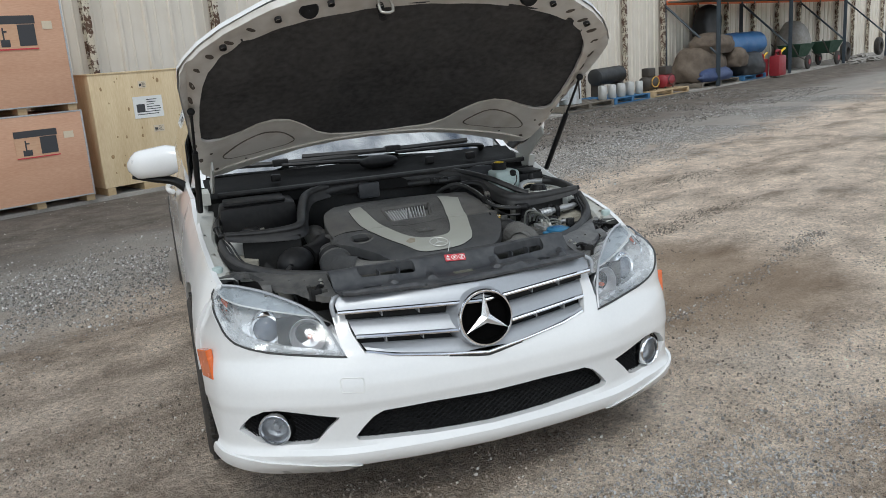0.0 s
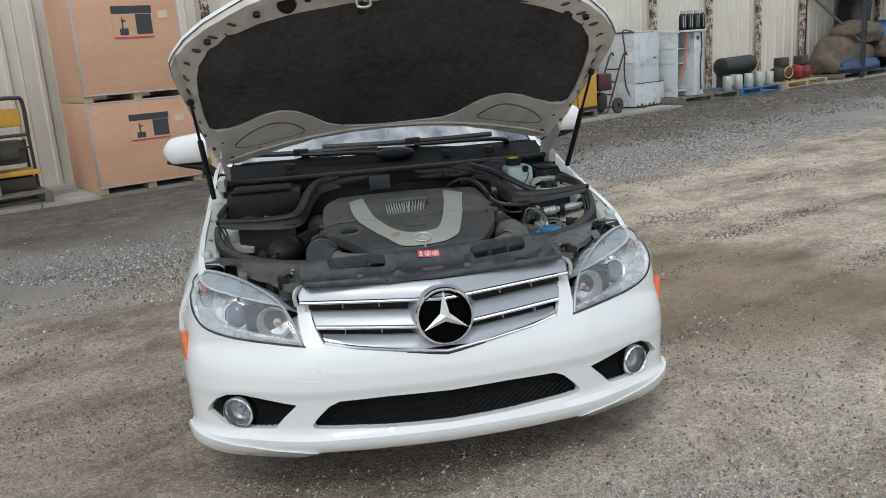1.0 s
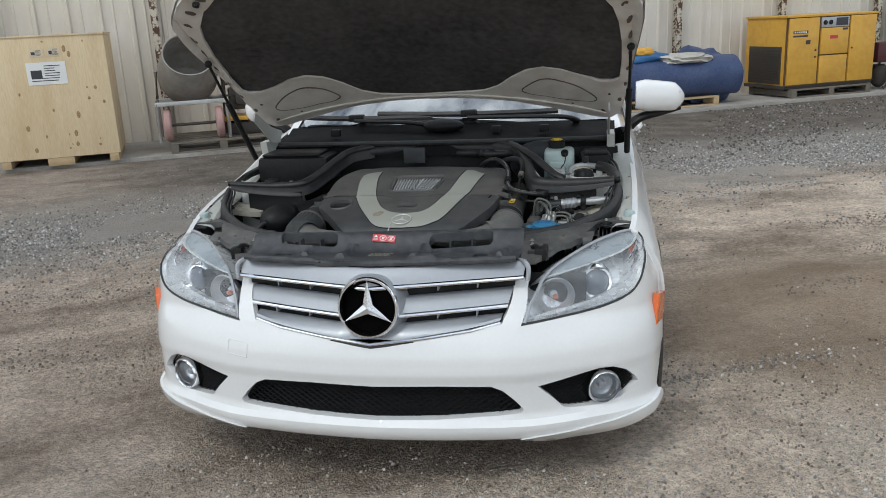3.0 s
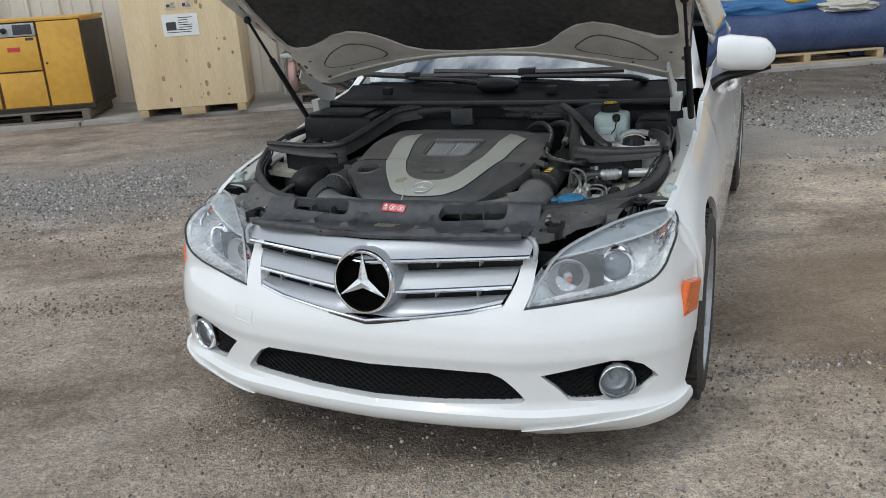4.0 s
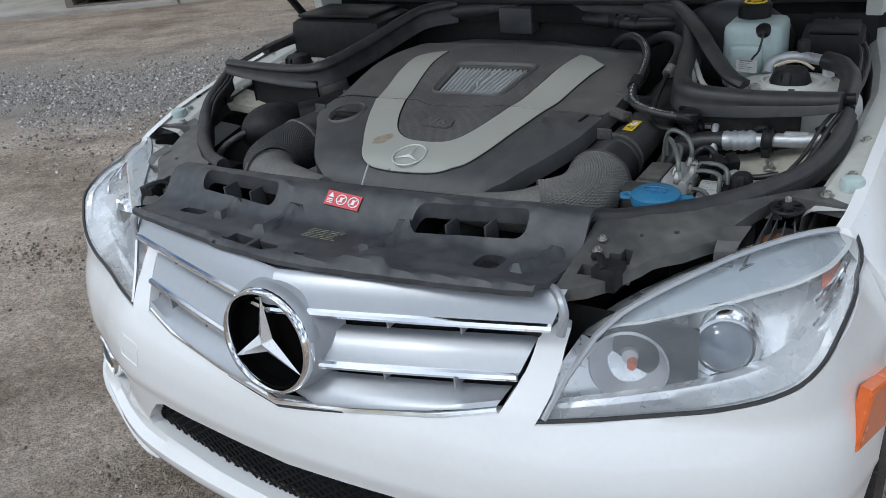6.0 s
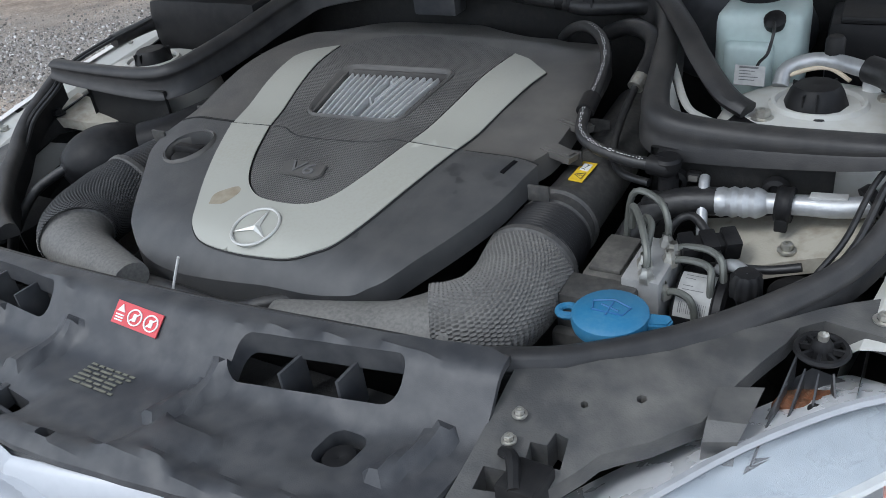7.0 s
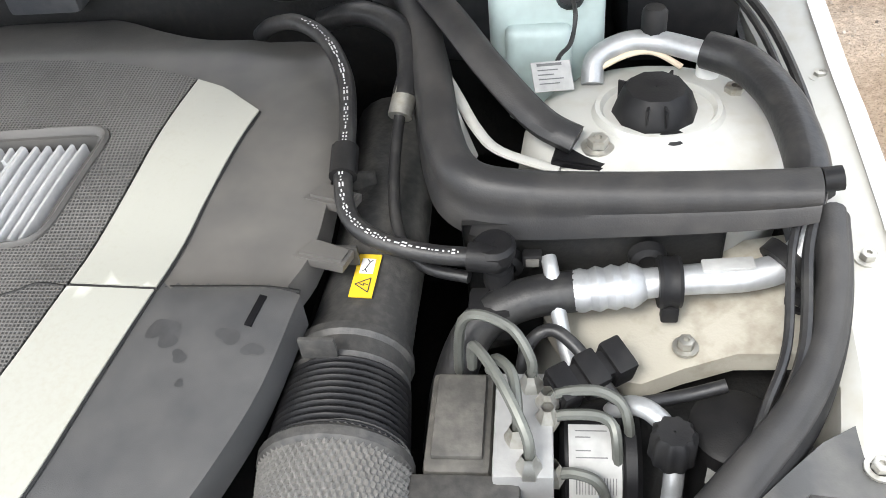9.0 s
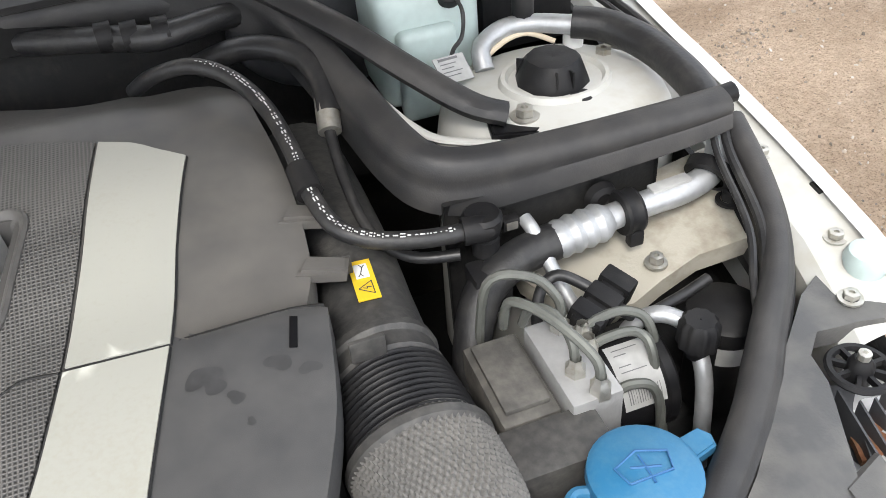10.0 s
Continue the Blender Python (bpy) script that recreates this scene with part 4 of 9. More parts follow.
# ---- car body ----
def thin_glass(name, tint, rough=0.01, gloss=1.0, ior=1.5, haze=0.0):
    """A pane without thickness of its own: clear, with Fresnel gloss."""
    m = bpy.data.materials.new(name)
    m.use_nodes = True
    t = m.node_tree
    t.nodes.clear()
    o, mx_, tr, gl, fr = (t.nodes.new("ShaderNode" + k) for k in ("OutputMaterial", "MixShader", "BsdfTransparent", "BsdfGlossy", "Fresnel"))
    tr.inputs[0].default_value = (*tint, 1)
    gl.inputs["Color"].default_value = (gloss, gloss, gloss, 1)
    gl.inputs["Roughness"].default_value = rough
    fr.inputs["IOR"].default_value = ior
    t.links.new(fr.outputs[0], mx_.inputs[0])
    clear = tr.outputs[0]
    if haze:
        hz, df = t.nodes.new("ShaderNodeMixShader"), t.nodes.new("ShaderNodeBsdfDiffuse")
        df.inputs[0].default_value = (0.75, 0.78, 0.80, 1)
        nz, mr = t.nodes.new("ShaderNodeTexNoise"), t.nodes.new("ShaderNodeMapRange")
        nz.inputs["Scale"].default_value = 18
        mr.inputs["To Min"].default_value, mr.inputs["To Max"].default_value = haze * 0.4, haze * 1.6
        t.links.new(nz.outputs["Fac"], mr.inputs["Value"])
        t.links.new(mr.outputs[0], hz.inputs[0])
        t.links.new(clear, hz.inputs[1]), t.links.new(df.outputs[0], hz.inputs[2])
        clear = hz.outputs[0]
    t.links.new(clear, mx_.inputs[1]), t.links.new(gl.outputs[0], mx_.inputs[2])
    t.links.new(mx_.outputs[0], o.inputs[0])
    return m


M_LENSTHIN = thin_glass("clear_lamp_cover", (0.97, 0.98, 0.99), 0.03, haze=0.12)
# grime together with the shade in the hood frame's holes and grooves
M_GRIMESHADE = mat("grime_and_hole_shade", (0.10, 0.082, 0.066), 0.85, var=0.3, s1=30, bump=0.0)
M_FOGLENS = thin_glass("clear_fog_lens", (0.93, 0.95, 0.97), 0.02)
M_SCREEN = thin_glass("windscreen_glass", (0.42, 0.47, 0.46), 0.005, ior=5.5, haze=0.04)

car = thing("car", pose(0, 0, 0), "white sedan car with its hood propped open", "car")

# plan of the nose: half width against distance back
PLAN = [(0, 0), (0.15, 0.007), (0.30, 0.021), (0.45, 0.045), (0.55, 0.078), (0.65, 0.125), (0.73, 0.163), (0.792, 0.205), (0.836, 0.255), (0.860, 0.31), (0.878, 0.385), (0.886, 0.455)]
PLAN_S = [(Vector(q).x, Vector(q).y) for q in spline([(a, b, 0) for a, b in PLAN], 6)]
_len = [0.0]
for i in range(1, len(PLAN_S)):
    _len.append(_len[-1] + math.dist(PLAN_S[i], PLAN_S[i - 1]))
S_END = _len[-1]
RECESS = [(0.15, 0.06), (0.175, 0.03), (0.20, 0.000), (0.226, -0.012), (0.240, -0.013), (0.247, -0.009), (0.254, 0.005), (0.268, 0.012), (0.30, 0.012), (0.37, 0.010), (0.391, 0.008), (0.399, 0.002), (0.404, 0.001), (0.409, 0.003), (0.42, 0.005), (0.46, 0.010), (0.50, 0.024), (0.55, 0.054), (0.60, 0.062), (0.70, 0.072), (0.74, 0.078)]


def s_at(x):
    """Length along the nose's plan at half width x."""
    return float(np.interp(abs(x), [p[0] for p in PLAN_S], _len))


def nose(s, z, depth=0.0):
    a = min(abs(s), S_END)
    x, y = float(np.interp(a, _len, [p[0] for p in PLAN_S])), float(np.interp(a, _len, [p[1] for p in PLAN_S]))
    x2, y2 = float(np.interp(a + 0.01, _len, [p[0] for p in PLAN_S])), float(np.interp(a + 0.01, _len, [p[1] for p in PLAN_S]))
    if a > S_END - 0.012:
        nxn, nyn = -0.985, 0.17
    else:
        dx, dy = x2 - x, y2 - y
        k = math.hypot(dx, dy)
        nxn, nyn = -dy / k, dx / k
    w = float(np.interp(a, [0, 0.62, 0.85, S_END], [1, 1, 0.6, 0.3]))
    w += (1 - w) * min(1.0, max(0.0, (z - 0.60) / 0.1)) * min(1.0, max(0.0, (a - 0.88) / 0.2))
    rec = lerp(RECESS, z) * w + depth + 0.075 * min(1.0, max(0.0, (z - 0.55) / 0.11)) * min(1.0, max(0.0, (0.66 - a) / 0.12))
    return Vector((math.copysign(1, s) * (x + nxn * rec), y + nyn * rec - 0.007, z - 0.006))


def both(right):
    """A closed outline from its right half, run from the bottom centre round to the top centre."""
    return [Vector(q) for q in right] + [Vector((-q[0], q[1])) for q in reversed(right) if abs(q[0]) > 1e-6]


X = s_at
bumper_half = [(0, 0.190), (0.25, 0.191), (X(0.45), 0.193), (X(0.50), 0.165), (X(0.56), 0.152), (X(0.66), 0.156), (X(0.75), 0.168), (X(0.82), 0.190), (0.985, 0.216),
               (0.967, 0.270), (1.005, 0.344), (1.058, 0.437), (S_END, 0.52), (S_END, 0.694), (1.0, 0.686), (0.925, 0.660), (0.885, 0.627), (0.845, 0.601), (0.790, 0.583), (0.72, 0.567), (0.645, 0.555), (0.549, 0.547), (X(0.456), 0.540),
               (X(0.482), 0.580), (X(0.498), 0.620), (X(0.511), 0.654), (X(0.480), 0.662), (X(0.458), 0.658), (X(0.433), 0.60), (X(0.398), 0.548), (0.30, 0.528), (0.15, 0.510), (0, 0.495)]
low_half = [(0, 0.258), (0.2, 0.262), (0.40, 0.272), (0.448, 0.276), (0.458, 0.288), (0.43, 0.32), (0.395, 0.352), (0.36, 0.367), (0.2, 0.371), (0, 0.368)]
fog_half = [(X(0.498), 0.360), (X(0.545), 0.315), (X(0.575), 0.280), (X(0.60), 0.274), (X(0.68), 0.270), (X(0.745), 0.284), (X(0.80), 0.322), (X(0.795), 0.334), (X(0.76), 0.372), (X(0.72), 0.390), (X(0.68), 0.392), (X(0.60), 0.378)]
bm = new_bm()
skin(bm, both(bumper_half), [both(low_half), fog_half, [Vector((-a, b)) for a, b in fog_half]], lambda s, z, d: nose(s, z, d), 0.014, 0.022, 0.03)
bumper = part("front_bumper", bm, M_PAINT, car, "white painted front bumper with spoiler lip", 30)
for sg in (1, -1):
    wing = [Vector((sg * a, b)) for a, b in ((X(0.442), 0.1935), (X(0.50), 0.166), (X(0.56), 0.153), (X(0.66), 0.157), (X(0.75), 0.169), (X(0.82), 0.191), (0.983, 0.217), (0.975, 0.252), (X(0.80), 0.238), (X(0.70), 0.221), (X(0.58), 0.208), (X(0.49), 0.203))]
    bm = new_bm()
    skin(bm, wing, [], lambda s, z, d: nose(s, z, d - 0.009), 0.02, 0.012)
    part("spoiler_corner", bm, M_PAINT, bumper)
bm = new_bm()
loft(bm, [[nose(s, z, 0.085) for s in np.linspace(-S_END + 0.06, S_END - 0.06, 60)] for z in np.linspace(0.22, 0.42, 4)])
part("bumper_core", bm, M_DARK, bumper)


def lattice(bm, poly, put, du, dv, depth, r, gap=None):
    """A diamond mesh of thin bars within a polygon."""
    us, vs = [p[0] for p in poly], [p[1] for p in poly]
    for sign in (1, -1):
        k0, k1 = int((min(us) - (max(vs) - min(vs)) * du / dv) / du) - 2, int((max(us) + (max(vs) - min(vs)) * du / dv) / du) + 2
        for k in range(k0, k1):
            run = []
            for j in range(0, 41):
                v = min(vs) + (max(vs) - min(vs)) * j / 40
                u = k * du + sign * (v - min(vs)) * du / dv * 0.5 * 2
                if inside((u, v), poly) and not (gap and math.hypot(u - gap[0], v - gap[1]) < gap[2]):
                    run.append((u, v))
                else:
                    if len(run) > 1:
                        tube(bm, [put(*q, depth) for q in (run[0], run[len(run) // 2], run[-1])], r, 4, caps=False)
                    run = []
            if len(run) > 1:
                tube(bm, [put(*q, depth) for q in (run[0], run[len(run) // 2], run[-1])], r, 4, caps=False)


bm = new_bm()
lattice(bm, both(low_half), nose, 0.026, 0.018, 0.026, 0.0024)
part("lower_mesh", bm, M_MESH, car, "black diamond mesh lower grille")
for sg in (1, -1):
    hf = [Vector((sg * a, b)) for a, b in fog_half]
    bm = new_bm()
    lattice(bm, hf, nose, 0.020, 0.015, 0.022, 0.0022, (sg * X(0.695), 0.325, 0.060))
    part("fog_mesh", bm, M_MESH, car)
    c = nose(sg * X(0.695), 0.325, 0.012)
    fm = Matrix.Translation(c) @ pose(0, 0, 0, 90, 0, sg * 22) @ Matrix.Scale(0.9, 4)
    bm = new_bm()
    lathe(bm, [(0.047, -0.02), (0.049, 0.012), (0.054, 0.020), (0.059, 0.014), (0.061, -0.004), (0.060, -0.02)], fm, 32)
    fog = part("fog_lamp", bm, M_CHROME, car, "round fog lamp with chrome ring")
    bm = new_bm()
    lathe(bm, [(0.048, 0.002), (0.040, -0.014), (0.024, -0.03), (0.010, -0.034), (0.009, -0.02), (0.0005, -0.018)], fm, 24)
    part("reflector", bm, M_REFLECTOR, fog, angle=12)
    bm = new_bm()
    lathe(bm, [(0.014, -0.034), (0.014, -0.012), (0.011, -0.006), (0.0005, -0.005)], fm, 16)
    part("bulb_cap", bm, M_LAMPGREY, fog)
    bm = new_bm()
    lathe(bm, [(0.048, 0.004), (0.044, 0.012), (0.030, 0.020), (0.012, 0.023), (0.0005, 0.0235)], fm, 24)
    part("lens", bm, M_FOGLENS, fog)
    # side marker lamp
    bm = new_bm()
    mk = [(0.851, 0.292, 0.468), (0.878, 0.388, 0.456), (0.885, 0.418, 0.540), (0.860, 0.312, 0.566)]
    out = Vector((0.93, -0.36, 0))
    rows = [[Vector((sg * (p[0] + out.x * d), p[1] + out.y * d, p[2])) for p in [Vector(a).lerp(sum((Vector(b) for b in mk), Vector()) / 4, f) for a in mk]] for d, f in ((-0.02, 0.0), (-0.0025, 0.0), (0.0005, 0.06), (0.001, 0.5))]
    loft(bm, rows, closed=True, caps=True)
    part("side_marker", bm, M_ORANGE, car, "orange side marker lamp")
bm = new_bm()
tow = [(X(0.415) , 0.438), (X(0.483), 0.444), (X(0.486), 0.482), (X(0.480), 0.488), (X(0.42), 0.484), (X(0.412), 0.478)]
tube(bm, [nose(-a, b, -0.0004) for a, b in dense([Vector(q) for q in tow], 0.02)], 0.0016, 5, closed=True)
part("tow_cover", bm, M_WHITE, car, "small square tow eye cover outline")

# radiator grille
def grille(x, z, depth=0.0):
    forward = 0.10 * abs(x) * min(1.0, max(0.0, (0.60 - z) / 0.07))
    return Vector((x, 0.012 + 0.045 * (z - 0.5) / 0.22 + 0.27 * abs(x) ** 1.1 + depth - 0.007 - forward, z - 0.006))


gr = part("grille_backing", new_bm(), M_BLACKGLOSS, car)
bm = new_bm()
half = [(0, 0.497), (0.15, 0.512), (0.30, 0.530), (0.388, 0.550), (0.42, 0.60), (0.446, 0.66), (0.452, 0.70), (0.30, 0.712), (0, 0.715)]
skin(bm, both(half), [], lambda x, z, d: grille(x, z, 0.05), 0.05)
part("radiator_screen", bm, M_DARK, car)
bpy.data.objects.remove(gr)
gr = part("radiator_grille", (lambda b: (tube(b, [grille(x, z, 0.004) for x, z in ((-0.384, 0.551), (-0.30, 0.534), (-0.15, 0.516), (0, 0.502), (0.15, 0.516), (0.30, 0.534), (0.384, 0.551))], 0.0055, 8), b)[1])(new_bm()), M_CHROME, car, "silver three bar grille with chrome lines")


GRILLE_LOW = [(0, 0.502), (0.15, 0.516), (0.30, 0.534), (0.392, 0.553)]
bm = new_bm()
tube(bm, [grille(x, lerp(GRILLE_LOW, abs(x)) - 0.009, 0.010) for x in np.linspace(-0.376, 0.376, 13)], 0.0055, 6)
part("gasket", bm, M_RUBBER, gr, "black rubber strip under the chrome")


def edge_x(z):
    return lerp([(0.50, 0.30), (0.53, 0.345), (0.548, 0.386), (0.60, 0.414), (0.645, 0.428), (0.668, 0.455), (0.715, 0.466)], z)


for ztop, zbot, rise, back in ((0.722, 0.668, 0.004, 0.024), (0.632, 0.584, 0.010, 0.035), (0.555, 0.513, 0.022, 0.03)):
    for sg in (1, -1):
        bm, ch, rows, line = new_bm(), new_bm(), [], []
        for i in range(15):
            f = i / 14
            zm = zbot + rise * f
            x0 = 0.0 if ztop > 0.69 else 0.086
            zt, zb = ztop + rise * 0.6 * f, zm
            if ztop > 0.69:
                zt = 0.722 - 0.004 * f
            if ztop < 0.56:
                zb = lerp(GRILLE_LOW, x0 + 0.305 * f) + 0.005
            if ztop < 0.56 and i == 0:
                rows.append([grille(0, zt - 0.012, 0.05), grille(0, zt - 0.014, 0.045), grille(0, zt - 0.022, 0.04), grille(0, zb - 0.002, 0.036), grille(0, zb - 0.008, 0.036), grille(0, zb - 0.012, 0.04)])
            prof = ((zt, back), (zt - 0.004, back * 0.55), ((zt + zb) / 2, 0.008), (zb + 0.008, -0.003), (zb, -0.003), (zb - 0.004, 0.03))
            rows.append([grille(sg * (x0 + (edge_x(z) - 0.007 - x0) * f), z, d) for z, d in prof])
            line.append(grille(sg * (x0 + (edge_x(zb) - 0.006 - x0) * f), zb + 0.001, -0.004))
        loft(bm, rows)
        sl = part("slat", bm, M_SILVER, gr, "satin silver bar", 50)
        if ztop > 0.56:
            tube(ch, line, 0.0072, 8)
            part("chrome_line", ch, M_CHROME, sl)
for sg in (1, -1):
    for z0, z1 in ((0.643, 0.668), (0.564, 0.584)):
        for x in (0.20, 0.315):
            bm = new_bm()
            box(bm, (sg * x - 0.0015, grille(x, z0).y + 0.006, z0), (sg * x + 0.0015, grille(x, z0).y + 0.04, z1 + 0.002))
            part("clip", bm, M_LAMPGREY, gr)
# top corners of the grille surround
for sg in (1, -1):
    bm = new_bm()
    tube(bm, [grille(sg * 0.435, 0.716, 0.03), grille(sg * 0.450, 0.716, 0.012), grille(sg * 0.462, 0.708, -0.002), grille(sg * 0.466, 0.690, -0.004), grille(sg * 0.462, 0.662, -0.002)], 0.0075, 8, 5)
    part("corner_cap", bm, M_SILVER, gr)

EMB = Matrix.Translation((0, 0.016, 0.610)) @ pose(0, 0, 0, 82, 0, 0)     # local z points forward
bm = new_bm()
lathe(bm, [(0.080, -0.01), (0.082, 0.002), (0.085, 0.007), (0.089, 0.007), (0.093, 0.002), (0.094, -0.010), (0.093, -0.014)], EMB, 48)
em = part("emblem", bm, M_CHROME, gr, "round chrome ornament with three rays")
bm = new_bm()
lathe(bm, [(0.0905, -0.012), (0.080, -0.002), (0.076, -0.020), (0.0005, -0.024)], EMB, 40)
part("dish", bm, M_EMBLEM, em, "gloss black dish")
bm = new_bm()
lathe(bm, [(0.112, -0.075), (0.105, -0.05), (0.0975, -0.025), (0.0925, -0.008), (0.088, -0.008)], EMB, 48)
part("collar", bm, M_SILVER, em, "satin silver collar")


def star(bm, m, r, w, h):
    c = bm.verts.new(m @ Vector((0, 0, h)))
    tips, hollows = [], []
    for k in range(3):
        a = math.pi / 2 + k * math.tau / 3
        b = a + math.tau / 6
        tips.append(bm.verts.new(m @ Vector((r * math.cos(a), r * math.sin(a), h * 0.25))))
        hollows.append(bm.verts.new(m @ Vector((w * math.cos(b), w * math.sin(b), 0))))
    for k in range(3):
        bm.faces.new((c, tips[k], hollows[k])), bm.faces.new((c, hollows[k], tips[(k + 1) % 3]))


bm = new_bm()
star(bm, EMB, 0.084, 0.0175, 0.011)
part("star_ray", bm, M_STAR, em, angle=5)
bm = new_bm()
rows = []
for k in range(25):
    a = math.pi * (0.06 + 0.88 * k / 24)
    rows.append([EMB @ Vector((r * math.cos(a), r * math.sin(a), z)) for r, z in ((0.0935, -0.004), (0.0955, -0.008), (0.097, -0.02), (0.099, -0.04), (0.101, -0.07))])
loft(bm, rows)
part("emblem_shroud", bm, M_SILVER, gr)

# headlamps
HL_BOT = [(X(0.457), 0.543), (0.549, 0.550), (0.645, 0.558), (0.72, 0.570), (0.790, 0.586), (0.845, 0.604), (0.885, 0.630), (0.925, 0.663), (1.0, 0.689), (1.055, 0.700)]
HL_TOP = [(0.499, 0.192, 0.654), (0.522, 0.228, 0.676), (0.556, 0.264, 0.695), (0.598, 0.315, 0.710), (0.645, 0.372, 0.723), (0.695, 0.424, 0.732), (0.735, 0.459, 0.737), (0.765, 0.479, 0.738), (0.782, 0.490, 0.735), (0.792, 0.495, 0.731)]
for sg in (1, -1):
    low = spline([nose(a, b, 0.004) for a, b in HL_BOT], 4)
    top = spline([Vector(q) + Vector((0.004, -0.010, -0.008)) for q in HL_TOP], 4)

    def lamp(f, g, depth):
        i = f * (len(low) - 1)
        k = min(int(i), len(low) - 2)
        a, b = low[k].lerp(low[k + 1], i - k), top[k].lerp(top[k + 1], i - k)
        p = a.lerp(b, g)
        out = Vector((0.50 + 0.3 * f, -0.62, 0.42)).normalized()
        p = p + out * (0.038 * g * (1 - g) * (1 - 0.35 * f) * 1.6 * min(1.0, f * 6) - depth)
        return Vector((sg * p.x, p.y, p.z))
    bm = new_bm()
    loft(bm, [[lamp(f, g, 0.0) for g in np.linspace(0, 1, 12)] for f in np.linspace(0, 1, 30)])
    hl = part("headlamp", bm, M_LENSTHIN, car, "clear headlamp lens slightly hazed")
    bm = new_bm()
    loft(bm, [[lamp(f, g, 0.0 if g in (0, 1) else 0.080 + 0.012 * math.sin(f * 9)) for g in (0, 0.02, 0.25, 0.5, 0.62, 0.64, 0.98, 1)] for f in np.linspace(0, 1, 24)])
    part("housing", bm, M_LAMPIN, hl)
    bm = new_bm()
    tube(bm, [lamp(f, 0, 0) for f in np.linspace(0, 1, 24)] + [lamp(1, g, 0) for g in (0.3, 0.6, 1)], 0.0035, 6)
    part("seal", bm, M_RUBBER, hl)
    bm = new_bm()
    tube(bm, [lamp(0.02, 0.02, 0.0), lamp(0, 0.5, 0), lamp(0.0, 1, 0)] + [lamp(f, 1, -0.002) for f in np.linspace(0.03, 1, 24)], 0.005, 6)
    part("top_rim", bm, M_LAMPGREY, hl, "pale moulded upper rim")
    bm = new_bm()
    DIV = [(0.0, 0.99), (0.06, 0.94), (0.2, 0.80), (0.4, 0.70), (0.6, 0.655), (0.75, 0.66), (0.88, 0.73), (1.0, 0.92)]
    loft(bm, [[lamp(f, lerp(DIV, f) - 0.018, 0.05), lamp(f, lerp(DIV, f) - 0.012, 0.008), lamp(f, lerp(DIV, f) + 0.014, 0.006), lamp(f, lerp(DIV, f) + 0.02, 0.03)] for f in np.linspace(0.03, 0.98, 30)])
    part("divider_strip", bm, M_WHITE, hl, "bright strip across the lamp")
    bm = new_bm()
    loft(bm, [[lamp(f, lerp(DIV, f) + (0.985 - lerp(DIV, f)) * k, 0.016) for k in (0.05, 0.35, 0.7, 1.0)] for f in np.linspace(0.05, 0.98, 26)])
    part("indicator_section", bm, M_FROST, hl, "pale frosted indicator section")

    def facing(x, y, z, yaw):
        return Matrix.Translation((sg * (x - 0.004), y + 0.012, z - 0.004)) @ pose(0, 0, 0, 84, 0, sg * yaw)
    fm = facing(0.545, 0.203, 0.592, 16)
    bm = new_bm()
    lathe(bm, [(0.059, 0.012), (0.056, 0.016), (0.053, 0.010), (0.047, -0.012), (0.035, -0.034), (0.015, -0.044), (0.012, -0.02), (0.0005, -0.018)], fm, 32)
    part("high_beam_bowl", bm, M_REFLECTOR, hl)
    # orange-red stub added as the red reflection inside the bowl
    bm = new_bm()
    lathe(bm, [(0.0075, -0.030), (0.0075, -0.004), (0.006, 0.000), (0.0005, 0.001)], fm @ pose(0.004, -0.006, 0), 12)
    part("amber_bulb", bm, M_AMBER, hl, "orange-red stub standing in for a reflection in the lamp bowl")
    fm = facing(0.667, 0.264, 0.618, 20)
    bm = new_bm()
    lathe(bm, [(0.060, -0.02), (0.056, 0.000), (0.049, 0.010), (0.042, 0.008), (0.040, -0.012)], fm, 28)
    part("projector_ring", bm, M_CHROME, hl)
    bm = new_bm()
    lathe(bm, [(0.041, 0.0), (0.036, 0.013), (0.022, 0.022), (0.0005, 0.025)], fm, 24)
    part("projector_lens", bm, M_BULB, hl)
    bm = new_bm()
    loft(bm, [[lamp(f, g, 0.035) for g in (0.34, 0.5, 0.62)] for f in np.linspace(0.76, 0.90, 6)])
    part("amber_reflector", bm, M_AMBER, hl)
    for g in (0.22, 0.42):
        bm = new_bm()
        tube(bm, [lamp(f, g, 0.03) for f in np.linspace(0.70, 0.93, 10)], 0.004, 6)
        part("chrome_fin", bm, M_CHROME, hl)
    # stepped inner bezel below the bowls
    bm = new_bm()
    loft(bm, [[lamp(f, 0.03, 0.006), lamp(f, 0.10, 0.03), lamp(f, 0.16, 0.034), lamp(f, 0.18, 0.06)] for f in np.linspace(0.03, 0.72, 20)])
    part("lower_bezel", bm, M_LAMPIN, hl)

# fenders, doors, rear
TOPZ = [(0.40, 0.66), (0.47, 0.732), (0.513, 0.746), (0.60, 0.770), (0.70, 0.788), (0.80, 0.802), (0.95, 0.819), (1.10, 0.845), (1.20, 0.866), (1.35, 0.905), (1.5, 0.945), (1.65, 0.965), (2.0, 0.985), (3.4, 1.005), (4.0, 1.02), (4.55, 0.98)]
TOPX = [(0.40, 0.80), (0.47, 0.793), (0.60, 0.802), (0.75, 0.808), (0.90, 0.812), (1.20, 0.812), (1.40, 0.805), (2.2, 0.80), (3.4, 0.77), (4.2, 0.72), (4.55, 0.66)]
WIDE = [(0.40, 0.883), (0.46, 0.8865), (0.60, 0.888), (1.0, 0.887), (1.4, 0.884), (2.5, 0.887), (3.4, 0.884), (4.1, 0.86), (4.4, 0.80), (4.58, 0.72)]


